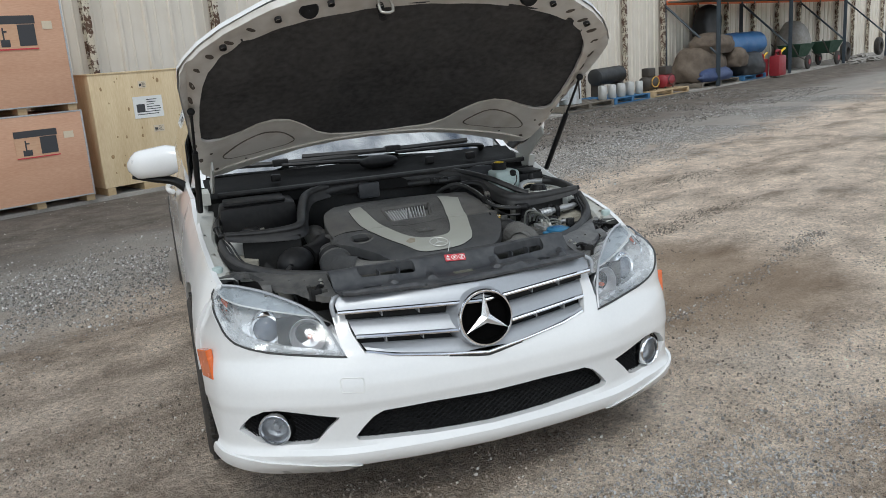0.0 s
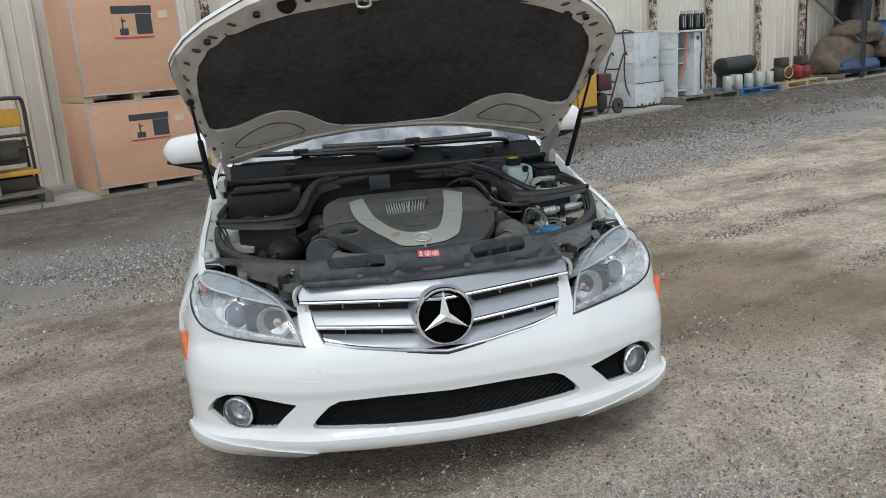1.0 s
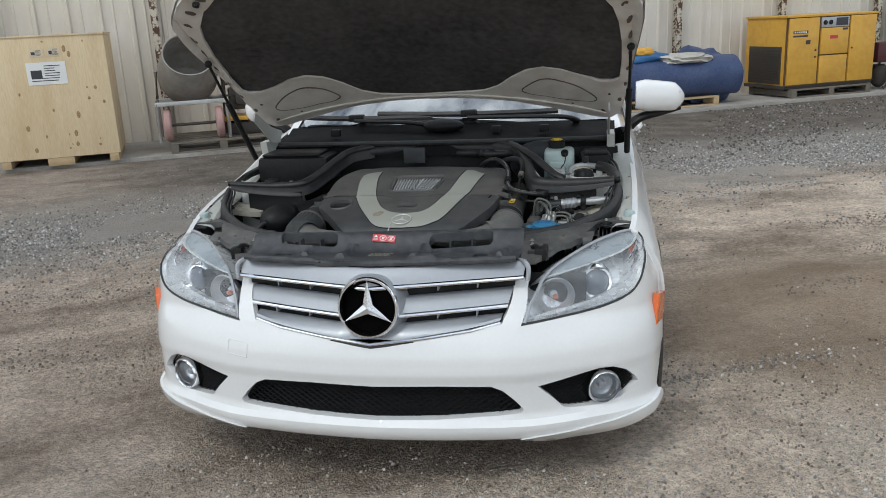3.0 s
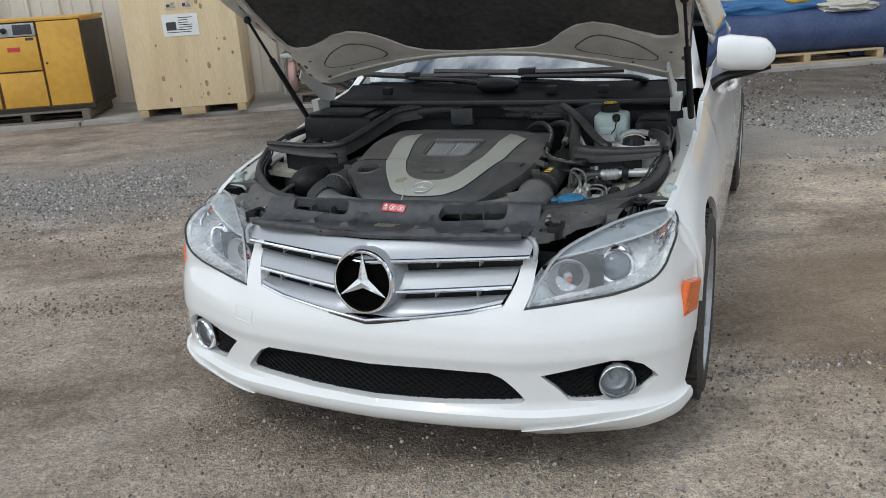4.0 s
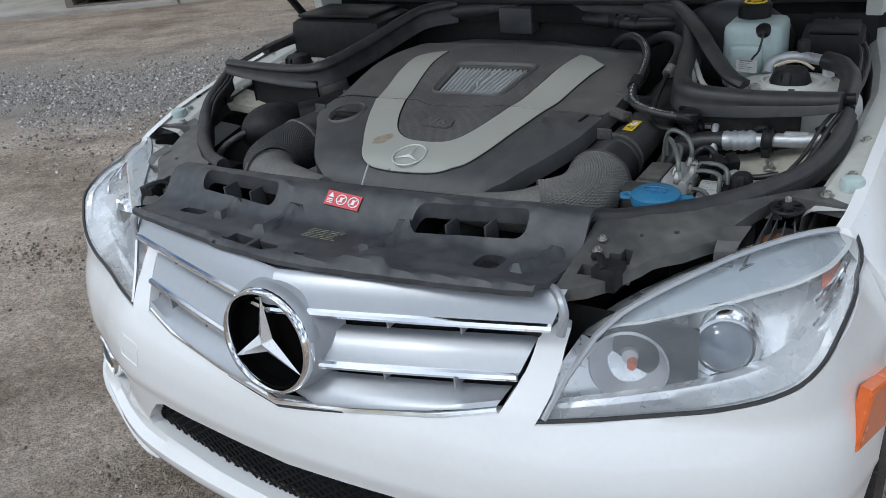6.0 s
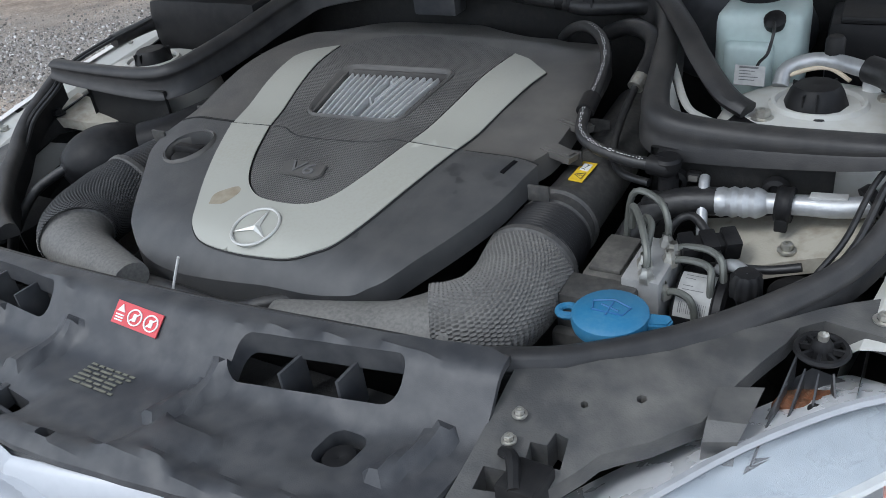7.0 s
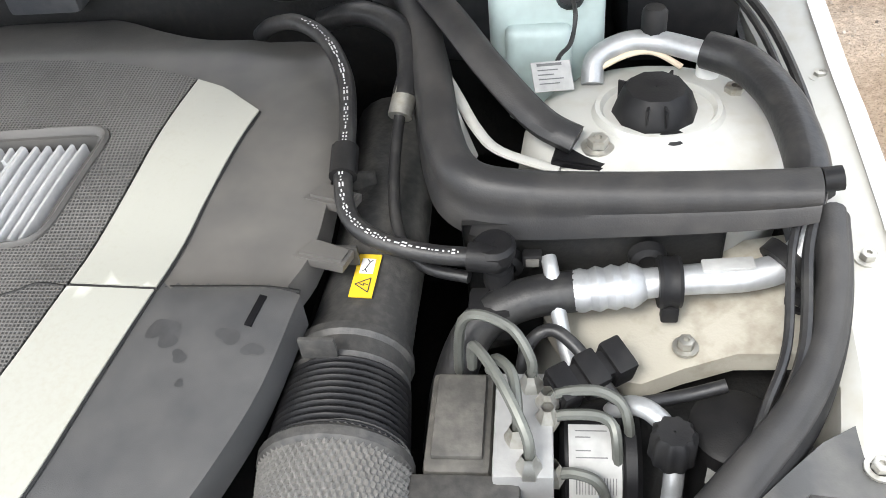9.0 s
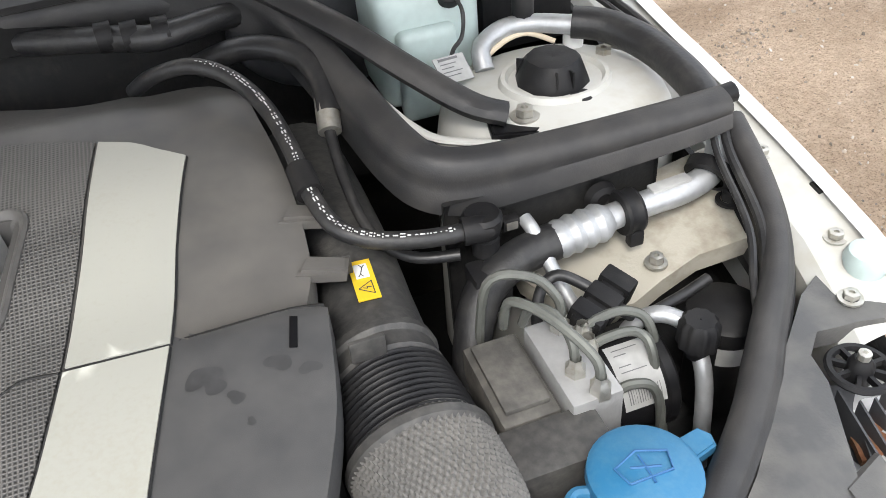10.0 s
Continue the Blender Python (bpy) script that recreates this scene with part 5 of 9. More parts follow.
def flank(y, z, depth=0.0, sg=1):
    w, zt = lerp(WIDE, y), lerp(TOPZ, y)
    t = max(0.0, (z - 0.53) / (zt - 0.53))
    x = w - (w - lerp(TOPX, y)) * t ** 2.3 - 0.03 * max(0.0, (0.42 - z) / 0.25) ** 2
    x += 0.006 * math.exp(-((z - 0.80) / 0.015) ** 2) * min(1.0, max(0.0, (y - 1.0) / 0.4))
    return Vector((sg * (x - depth), y, z))


def arch(yc, zc, r, a0, a1, n=18):
    return [(yc + r * math.cos(radians(a0 + (a1 - a0) * k / n)), zc + r * math.sin(radians(a0 + (a1 - a0) * k / n))) for k in range(n + 1)]


FRONT_Y, REAR_Y, HUB_Z, TYRE_R = 0.785, 3.560, 0.312, 0.318
for sg in (1, -1):
    fender = [(0.459, 0.634), (0.457, 0.70), (0.468, 0.735)] + [(y, lerp(TOPZ, y)) for y in (0.53, 0.6, 0.68, 0.75, 0.83, 0.9, 1.0, 1.1, 1.2, 1.35)] + [(1.345, 0.6), (1.34, 0.22), (1.20, 0.20)] + arch(FRONT_Y, HUB_Z + 0.01, 0.352, -15, 180 - 22)[0:]
    bm = new_bm()
    skin(bm, [Vector(q) for q in fender], [], lambda y, z, d: flank(y, z, d, sg), 0.05, 0.018)
    part("front_fender", bm, M_PAINT, car, "white front fender panel", 30)
    door = [(1.352, 0.22), (2.40, 0.20), (2.40, lerp(TOPZ, 2.4)), (1.9, lerp(TOPZ, 1.9)), (1.358, lerp(TOPZ, 1.358))]
    bm = new_bm()
    skin(bm, [Vector(q) for q in door], [], lambda y, z, d: flank(y, z, d, sg), 0.10, 0.018)
    dr = part("front_door", bm, M_PAINT, car, "", 30)
    bm = new_bm()
    tube(bm, [flank(2.12, 0.84, -0.012, sg), flank(2.18, 0.845, -0.035, sg), flank(2.30, 0.85, -0.035, sg), flank(2.36, 0.85, -0.012, sg)], 0.013, 8, 4)
    part("door_handle", bm, M_PAINT, dr)
    door = [(2.408, 0.20), (3.20, 0.22), (3.32, 0.60), (3.36, lerp(TOPZ, 3.36)), (2.408, lerp(TOPZ, 2.408))]
    bm = new_bm()
    skin(bm, [Vector(q) for q in door], [], lambda y, z, d: flank(y, z, d, sg), 0.12, 0.018)
    part("rear_door", bm, M_PAINT, car, "", 30)
    quarter = [(3.21, 0.22)] + arch(REAR_Y, HUB_Z + 0.01, 0.352, 180 + 10, -15)[0:] + [(4.40, 0.25), (4.56, 0.40), (4.57, 0.80), (4.50, 0.98), (4.0, 1.015), (3.368, 1.002), (3.328, 0.60)]
    bm = new_bm()
    skin(bm, [Vector(q) for q in quarter], [], lambda y, z, d: flank(y, z, d, sg), 0.10, 0.018)
    part("rear_quarter", bm, M_PAINT, car, "", 30)
    # wheel wells
    for yc in (FRONT_Y, REAR_Y):
        bm = new_bm()
        loft(bm, [[Vector((sg * x, yc + 0.345 * math.cos(a), HUB_Z + 0.345 * math.sin(a))) for a in np.linspace(-0.3, math.pi + 0.3, 18)] for x in (0.865, 0.58)])
        part("wheel_liner", bm, M_DARK, car)
        # wheel
        wm = Matrix.Translation((sg * 0.778, yc, HUB_Z)) @ pose(0, 0, 0, 0, sg * 90, 0)
        bm = new_bm()
        lathe(bm, [(0.215, -0.10), (0.235, -0.112), (0.290, -0.112), (0.312, -0.095), (TYRE_R, -0.06), (TYRE_R, 0.06), (0.312, 0.095), (0.290, 0.112), (0.235, 0.112), (0.220, 0.10), (0.215, -0.10)], wm, 48)
        wheel = part("wheel_rim", (lambda b: (lathe(b, [(0.222, 0.10), (0.224, 0.108), (0.214, 0.108), (0.206, 0.09), (0.20, -0.09), (0.215, -0.10)], wm, 40), b)[1])(new_bm()), M_ALU, car, "silver alloy wheel with spokes")
        part("tyre", bm, M_TYRE, wheel, "black road tyre with worn tread")
        bm = new_bm()
        for k in range(64):
            a = math.tau * k / 64
            for z0, z1 in ((-0.10, -0.035), (0.035, 0.10)):
                vs = box(bm, (TYRE_R - 0.012, -0.006, z0), (TYRE_R + 0.004, 0.006, z1))
                bmesh.ops.transform(bm, matrix=wm @ pose(0, 0, 0, 0, 0, math.degrees(a)), verts=vs)
        tagged(part("tread_block", bm, M_TYRE, wheel), kind="stuff")
        for k in range(7):
            bm = new_bm()
            plate(bm, [(0.04, -0.022), (0.12, -0.017), (0.212, -0.026), (0.212, 0.026), (0.12, 0.017), (0.04, 0.022)], wm @ pose(0, 0, 0.07, 0, 0, k * 360 / 7), 0.025, 0.004)
            part("spoke", bm, M_ALU, wheel)
        bm = new_bm()
        lathe(bm, [(0.055, 0.06), (0.055, 0.095), (0.04, 0.10), (0.0005, 0.10)], wm, 20)
        part("hub_cap", bm, M_ALU, wheel)
        bm = new_bm()
        lathe(bm, [(0.15, 0.0), (0.15, 0.02), (0.0005, 0.02)], wm, 24)
        part("brake_disc", bm, M_STEEL, wheel)

# underside, rear face, boot
bm = new_bm()
box(bm, (-0.52, 0.14, 0.20), (0.52, 0.46, 0.23), 0.01)
box(bm, (-0.56, 0.44, 0.17), (0.56, 4.3, 0.24), 0.01)
part("underbody", bm, M_DARK, car)
bm = new_bm()
loft(bm, [[(x, 4.55 - 0.25 * abs(x / 0.8) ** 3, z) for x in np.linspace(-0.76, 0.76, 16)] for z in (0.25, 0.6, 0.95)] + [[(x, y, z) for x in np.linspace(-w, w, 16)] for y, w, z in ((4.3, 0.70, 1.04), (3.9, 0.70, 1.03))])
part("boot_and_tail", bm, M_PAINT, car)

# cabin: windscreen, roof, glass, pillars
def screen(f, g):
    x = f
    b = Vector((0.735 * x, 1.345 + 0.19 * abs(x) ** 2.2, 0.985 - 0.02 * abs(x) ** 2))
    t = Vector((0.565 * x, 2.12 + 0.10 * abs(x) ** 2, 1.405 - 0.03 * abs(x) ** 2))
    p = b.lerp(t, g)
    p.z += 0.045 * 4 * g * (1 - g) * 0.5
    return p


bm = new_bm()
loft(bm, [[screen(f, g) for f in np.linspace(-1, 1, 30)] for g in np.linspace(0, 1, 12)])
part("windscreen", bm, M_SCREEN, car, "windscreen reflecting a cloudy sky")
bm = new_bm()
rows = []
for y, w, z in ((2.12, 0.575, 1.408), (2.3, 0.60, 1.436), (2.7, 0.60, 1.447), (3.1, 0.575, 1.43), (3.3, 0.55, 1.39)):
    rows.append([(w * f, y + 0.10 * abs(f) ** 2, z - 0.035 * abs(f) ** 2.5) for f in np.linspace(-1, 1, 20)])
loft(bm, rows)
part("roof", bm, M_PAINT, car)
bm = new_bm()
loft(bm, [[(0.55 * f, 3.3 + 0.1 * f * f, 1.385 - 0.035 * f * f) for f in np.linspace(-1, 1, 12)], [(0.64 * f, 4.0, 1.03) for f in np.linspace(-1, 1, 12)]])
part("rear_window", bm, M_WINDOW, car)
for sg in (1, -1):
    bm = new_bm()
    pil = [screen(sg, g) for g in np.linspace(-0.08, 1, 10)]
    loft(bm, [[p + Vector((-sg * 0.012, -0.012, 0.004)), p + Vector((sg * 0.02, 0.0, 0.012)), p + Vector((sg * 0.045, 0.06, 0.0)), p + Vector((sg * 0.03, 0.10, -0.03))] for p in pil])
    part("windscreen_pillar", bm, M_PAINT, car, "", 50)
    bm = new_bm()
    loft(bm, [[(sg * 0.795, 1.56, 0.975), (sg * 0.785, 1.80, 1.10), (sg * 0.69, 2.06, 1.28), (sg * 0.60, 2.28, 1.385)], [(sg * 0.800, 2.0, 0.985), (sg * 0.79, 2.1, 1.09), (sg * 0.71, 2.3, 1.27), (sg * 0.615, 2.45, 1.39)], [(sg * 0.79, 3.3, 1.0), (sg * 0.765, 3.3, 1.10), (sg * 0.69, 3.25, 1.27), (sg * 0.60, 3.2, 1.385)]])
    part("side_window", bm, M_WINDOW, car, "dark tinted side windows")
    bm = new_bm()
    tube(bm, [(sg * 0.63, 2.15, 1.37), (sg * 0.64, 2.5, 1.41), (sg * 0.62, 3.0, 1.40), (sg * 0.62, 3.35, 1.36), (sg * 0.72, 3.9, 1.06)], 0.03, 8, 5, squash=0.8)
    part("roof_rail", bm, M_PAINT, car)
    # door mirror
    bm = new_bm()
    rows = []
    for f in np.linspace(0, 1, 12):
        x = 0.835 + 0.215 * f
        h = 0.074 * (1 - 0.18 * f) * min(1.0, (1.02 - f) * 4.5) ** 0.5 * min(1, 0.8 + f)
        zc = 1.055 - 0.018 * f
        d = 0.075 * min(1.0, (1.03 - f) * 5) ** 0.5
        rows.append([(sg * x, 1.64 + 0.05 * f + (d if math.cos(a) > 0 else d * 0.7) * math.copysign(abs(math.cos(a)) ** 0.7, math.cos(a)) * -1, zc + h * math.copysign(abs(math.sin(a)) ** 0.8, math.sin(a))) for a in (math.tau * k / 20 for k in range(20))])
    loft(bm, rows, closed=True, caps=True)
    mir = part("door_mirror", bm, M_PAINT, car, "white door mirror with lamp strip", 60)
    bm = new_bm()
    loft(bm, [[(sg * (0.86 + 0.17 * f), 1.585 + 0.045 * f - 0.006, 1.082 - 0.012 * f - 0.016 * k) for f in np.linspace(0, 1, 8)] for k in (0, 1)])
    part("lamp_strip", bm, M_LENSTHIN, mir)
    bm = new_bm()
    tube(bm, [(sg * 1.03, 1.68, 0.992), (sg * 0.94, 1.655, 0.972), (sg * 0.86, 1.64, 0.955), (sg * 0.81, 1.64, 0.915), (sg * 0.792, 1.64, 0.88)], lambda t: 0.022 + 0.022 * t, 12, 5, squash=0.6)
    part("mirror_foot", bm, M_BLACK, mir, "black mirror foot")
# cabin inside: dash, wheel, seats
bm = new_bm()
loft(bm, [[(x, y, z) for x in np.linspace(-0.70, 0.70, 10)] for y, z in ((1.42, 0.93), (1.70, 0.98), (1.95, 0.96), (2.02, 0.88), (2.0, 0.60))])
part("dashboard", bm, M_BLACK, car)
bm = new_bm()
wm = Matrix.Translation((0.36, 2.10, 0.93)) @ pose(0, 0, 0, 62, 0, 0)
tube(bm, [wm @ Vector((0.185 * math.cos(a), 0.185 * math.sin(a), 0)) for a in (math.tau * k / 28 for k in range(28))], 0.015, 8, closed=True)
box(bm, (-0.17, -0.03, -0.02), (0.17, 0.03, 0.02), 0.01, wm)
part("steering_wheel", bm, M_BLACK, car)
for sg in (1, -1):
    bm = new_bm()
    box(bm, (sg * 0.37 - 0.24, 2.65, 0.55), (sg * 0.37 + 0.24, 2.80, 1.10), 0.05)
    box(bm, (sg * 0.37 - 0.13, 2.72, 1.12), (sg * 0.37 + 0.13, 2.82, 1.30), 0.04)
    part("seat_back", bm, M_DUSTY, car)
bm = new_bm()
box(bm, (-0.75, 1.6, 0.25), (0.75, 4.0, 0.40), 0.02)
box(bm, (-0.72, 3.3, 0.5), (0.72, 3.5, 1.05), 0.05)
part("cabin_floor", bm, M_DARK, car)

# ---- hood, propped open ----
HOOD_A = math.atan(0.68)
HY, HZ = -math.cos(HOOD_A), math.sin(HOOD_A)


def hood(x, d, up=0.0):
    """x across, d from the hinge line towards the front edge, up: out of the inner face towards the engine (minus: to the outer skin)."""
    sag = 0.055 * (x / 0.78) ** 2
    n = Vector((0, -HZ, HY))      # points down, to the engine
    return Vector((x, 1.2 + HY * d, 1.068 + HZ * d)) + n * (up + sag - 0.015)


hood_half = [(0, 0.055), (0.10, 0.054), (0.20, 0.048), (0.34, 0.028), (0.46, -0.005), (0.58, -0.042), (0.67, -0.066), (0.722, -0.062), (0.752, -0.02), (0.768, 0.08), (0.786, 0.30), (0.803, 0.50), (0.812, 0.62), (0.808, 0.715), (0.782, 0.765), (0.738, 0.825), (0.665, 0.890), (0.575, 0.945), (0.517, 0.980), (0.432, 1.012), (0.216, 1.040), (0, 1.052)]
pad_half = [(0, 0.098), (0.08, 0.099), (0.15, 0.103), (0.215, 0.112), (0.28, 0.150), (0.339, 0.218), (0.40, 0.272), (0.462, 0.297), (0.53, 0.288), (0.60, 0.252), (0.67, 0.222), (0.725, 0.225), (0.747, 0.245), (0.752, 0.36), (0.748, 0.505), (0.735, 0.62), (0.715, 0.696), (0.664, 0.775), (0.60, 0.828), (0.50, 0.872), (0.388, 0.905), (0.2, 0.930), (0, 0.938)]


def stamp(x, d):
    """Pressed forms of the inner hood frame."""
    a = abs(x)
    h = 0.0
    edge = 0.808 - a
    h -= 0.014 * math.exp(-((edge - 0.022) / 0.010) ** 2) * (1 if d > 0.05 else 0)
    for k in range(9):
        cx, cd = 0.772, 0.10 + 0.095 * k
        if k > 5:
            cx, cd = 0.752 - 0.075 * (k - 6), 0.70 + 0.07 * (k - 6)
        h -= 0.010 * math.exp(-(((a - cx) / 0.020) ** 2 + ((d - cd) / 0.034) ** 2))
    h += 0.003 * noise.noise(Vector((x * 14, d * 14, 3)))
    return h


bm = new_bm()
skin(bm, both(hood_half), [both(pad_half)], lambda x, d, q: hood(x, d, stamp(x, d) - q), 0.018, 0.028, 0.012)
hd = part("hood_frame", bm, M_HOODIN, car, "dirty white inner hood frame", 50)
bm = new_bm()
skin(bm, [q * 1.012 for q in both(pad_half)], [], lambda x, d, q: hood(x, d, -0.016 + 0.012 * math.sin(min(1, max(0, 1 - (abs(x) / 0.74) ** 4)) * 1.5) + 0.006 * noise.noise(Vector((x * 4, d * 4, 1))) + 0.004 * math.cos(x * 16) * math.cos(d * 13) - q), 0.04, 0.01)
part("hood_insulation", bm, M_PAD, hd, "black felt hood insulation pad")
bm = new_bm()
skin(bm, [Vector((q.x * 1.008, q.y * 1.004)) for q in both(hood_half)], [], lambda x, d, q: hood(x, d, -0.034 - 0.018 * (1 - (x / 0.8) ** 2) + q), 0.06, 0.016)
part("hood_skin", bm, M_PAINT, hd, "white painted hood skin")
for sg in (1, -1):
    rec = [(sg * a, d) for a, d in ((0.375, 0.125), (0.400, 0.165), (0.442, 0.205), (0.489, 0.218), (0.541, 0.206), (0.602, 0.166), (0.650, 0.115), (0.664, 0.085), (0.645, 0.066), (0.570, 0.066), (0.476, 0.082), (0.404, 0.100))]
    bm = new_bm()
    skin(bm, [Vector(q) for q in rec], [], lambda x, d, q: hood(x, d, stamp(x, d) + 0.003 - q), 0.03, 0.006)
    part("pressed_panel", bm, M_HOODIN, hd)
    bm = new_bm()
    tube(bm, [hood(q.x, q.y, stamp(q.x, q.y) + 0.001) for q in spline([(a, d, 0) for a, d in rec], 4, True)], 0.003, 6, closed=True)
    part("pressed_groove", bm, M_GRIMESHADE, hd)
    bm = new_bm()
    tube(bm, [hood(sg * a, d, stamp(a, d)) for a, d in ((0.70, -0.028), (0.60, 0.005), (0.46, 0.035), (0.32, 0.062), (0.20, 0.075), (0.08, 0.080), (0.0, 0.080))], 0.011, 8, 6, squash=0.5)
    part("pressed_ridge", bm, M_HOODIN, hd)
rnd = random.Random(14)
for sg in (1, -1):
    # flat dark ovals paint the shade of holes in the frame
    for a, d, ru, rv, turn in ((0.752, 0.09, 0.008, 0.013, 0.2), (0.712, 0.13, 0.006, 0.006, 0), (0.770, 0.20, 0.006, 0.014, 0.1), (0.776, 0.31, 0.007, 0.017, 0.1), (0.780, 0.42, 0.007, 0.016, 0.0), (0.778, 0.53, 0.008, 0.020, -0.1), (0.770, 0.63, 0.009, 0.022, -0.2), (0.752, 0.712, 0.008, 0.018, -0.5), (0.708, 0.782, 0.009, 0.020, -0.7), (0.645, 0.842, 0.008, 0.020, -0.9), (0.575, 0.893, 0.008, 0.018, -1.0), (0.69, -0.005, 0.007, 0.010, 0.9), (0.57, 0.035, 0.005, 0.005, 0)):
        c_, s_ = math.cos(turn * sg), math.sin(turn * sg)
        ring = []
        for k in range(14):
            u, v = ru * math.cos(math.tau * k / 14) * rnd.uniform(0.85, 1.1), rv * math.sin(math.tau * k / 14)
            ring.append(Vector((sg * a + u * c_ - v * s_, d + u * s_ + v * c_)))
        bm = new_bm()
        skin(bm, ring, [], lambda x, d_, q: hood(x, d_, stamp(x, d_) + 0.0012 - q), 0.02, 0.003)
        part("frame_hole", bm, M_GRIMESHADE, hd)
# rim bead, rubber stops, striker, hinges, hose along the edge
for a, d in ((0.49, 0.935), (0.665, 0.83), (0.32, 0.985)):
    for sg in (1, -1):
        bm = new_bm()
        lathe(bm, [(0.012, 0.012), (0.012, -0.012), (0.008, -0.014), (0.0005, -0.014)], Matrix.Translation(hood(sg * a, d, 0)) @ pose(0, 0, 0, 150, 0, 0), 10)
        part("rubber_stop", bm, M_RUBBER, hd)
for a, d in ((-0.39, 0.962), (0.39, 0.962)):
    bm = new_bm()
    lathe(bm, [(0.034, -0.004), (0.030, 0.010), (0.012, 0.012), (0.0005, 0.006)], Matrix.Translation(hood(a, d, 0)) @ pose(0, 0, 0, 120, 0, 0), 20)
    part("vent_plug", bm, M_BLACK, hd)
bm = new_bm()
tube(bm, [hood(-0.16, 0.978, 0.0), hood(-0.16, 0.978, 0.05), hood(-0.12, 0.978, 0.05), hood(-0.12, 0.978, 0.0)], 0.005, 8, 3)
part("striker", bm, M_STEEL, hd)
bm = new_bm()
for k in range(7):
    tube(bm, [hood(-0.15 + 0.012 * math.cos(a), 0.950 + 0.012 * math.sin(a), 0.008 * k + 0.008 * a / 6.3) for a in np.linspace(0, 6.28, 10)], 0.002, 5)
part("latch_spring", bm, M_BLACK, hd)
for sg in (1, -1):
    a, b = Vector((sg * 0.780, 0.772, 1.302)), Vector((sg * 0.782, 1.12, 0.885))
    bm = new_bm()
    tube(bm, [a, a.lerp(b, 0.42)], 0.0055, 8)
    st = part("gas_strut", bm, M_BLACK, car, "black gas strut holding up the hood")
    bm = new_bm()
    tube(bm, [a.lerp(b, 0.38), b], 0.0115, 12)
    part("cylinder", bm, M_BLACK, st)
    bm = new_bm()
    bmesh.ops.create_uvsphere(bm, u_segments=12, v_segments=8, radius=0.014, matrix=Matrix.Translation(a))
    part("ball_joint", bm, M_BLACK, st)
    # hinge
    bm = new_bm()
    plate(bm, [(0, 0), (0.10, 0.02), (0.26, 0.13), (0.24, 0.16), (0.08, 0.08), (-0.03, 0.05)], Matrix.Translation((sg * 0.715, 1.25, 0.93)) @ pose(0, 0, 0, 90, 0, -90), 0.008, 0.002)
    plate(bm, [(-0.05, -0.02), (0.10, 0.0), (0.11, 0.05), (-0.04, 0.05)], Matrix.Translation((sg * 0.735, 1.25, 0.90)) @ pose(0, 0, 0, 90, 0, -90), 0.03, 0.002)
    part("hood_hinge", bm, M_BAYWHITE, car)

# cowl and wipers
bm = new_bm()
loft(bm, [[(x, y0 + 0.12 * (abs(x) / 0.72) ** 2.2, z0 - 0.02 * (abs(x) / 0.72) ** 2) for x in np.linspace(-0.74, 0.74, 26)] for y0, z0 in ((1.10, 0.885), (1.115, 0.93), (1.15, 0.945), (1.24, 0.955), (1.30, 0.965), (1.355, 0.985))])
part("cowl_panel", bm, M_COWL, car, "black plastic cowl below the windscreen", 25)
bm = new_bm()
tube(bm, [(x, 1.105 + 0.10 * (abs(x) / 0.72) ** 2.2, 0.938 - 0.01 * (abs(x) / 0.72) ** 2) for x in np.linspace(-0.70, 0.70, 30)], 0.011, 8)
part("cowl_seal", bm, M_RUBBER, car)
for pts, blade in (([(0.58, 1.42, 0.975), (0.50, 1.33, 1.005), (0.117, 1.32, 1.012)], [(-0.30, 1.40, 1.028), (0.117, 1.365, 1.022), (0.50, 1.40, 1.022)]), ([(-0.02, 1.27, 0.985), (-0.15, 1.30, 1.0), (-0.40, 1.36, 1.005)], [(-0.70, 1.52, 1.01), (-0.40, 1.40, 1.01), (-0.05, 1.375, 1.012)])):
    bm = new_bm()
    tube(bm, pts, lambda t: 0.017 - 0.006 * t, 8, 5, squash=0.7)
    wp = part("wiper_arm", bm, M_BLACK, car, "black wiper arm resting on the glass")
    bm = new_bm()
    tube(bm, blade, 0.011, 6, 6, squash=1.2)
    part("wiper_blade", bm, M_RUBBER, wp)
    bm = new_bm()
    q = Vector(blade[1])
    box(bm, q + Vector((-0.035, -0.02, -0.012)), q + Vector((0.035, 0.016, 0.018)), 0.006)
    part("blade_clip", bm, M_BLACK, wp)
bm = new_bm()
bmesh.ops.create_uvsphere(bm, u_segments=20, v_segments=12, radius=1, matrix=Matrix.Translation((0.02, 1.27, 0.985)) @ Matrix.Diagonal((0.09, 0.04, 0.03, 1)))
part("wiper_motor_cap", bm, M_BLACK, car)
for x in (0.25, 0.45, -0.45):
    bm = new_bm()
    box(bm, (x - 0.02, 1.22, 0.955), (x + 0.02, 1.25, 0.985), 0.006)
    part("washer_jet", bm, M_BLACK, car)

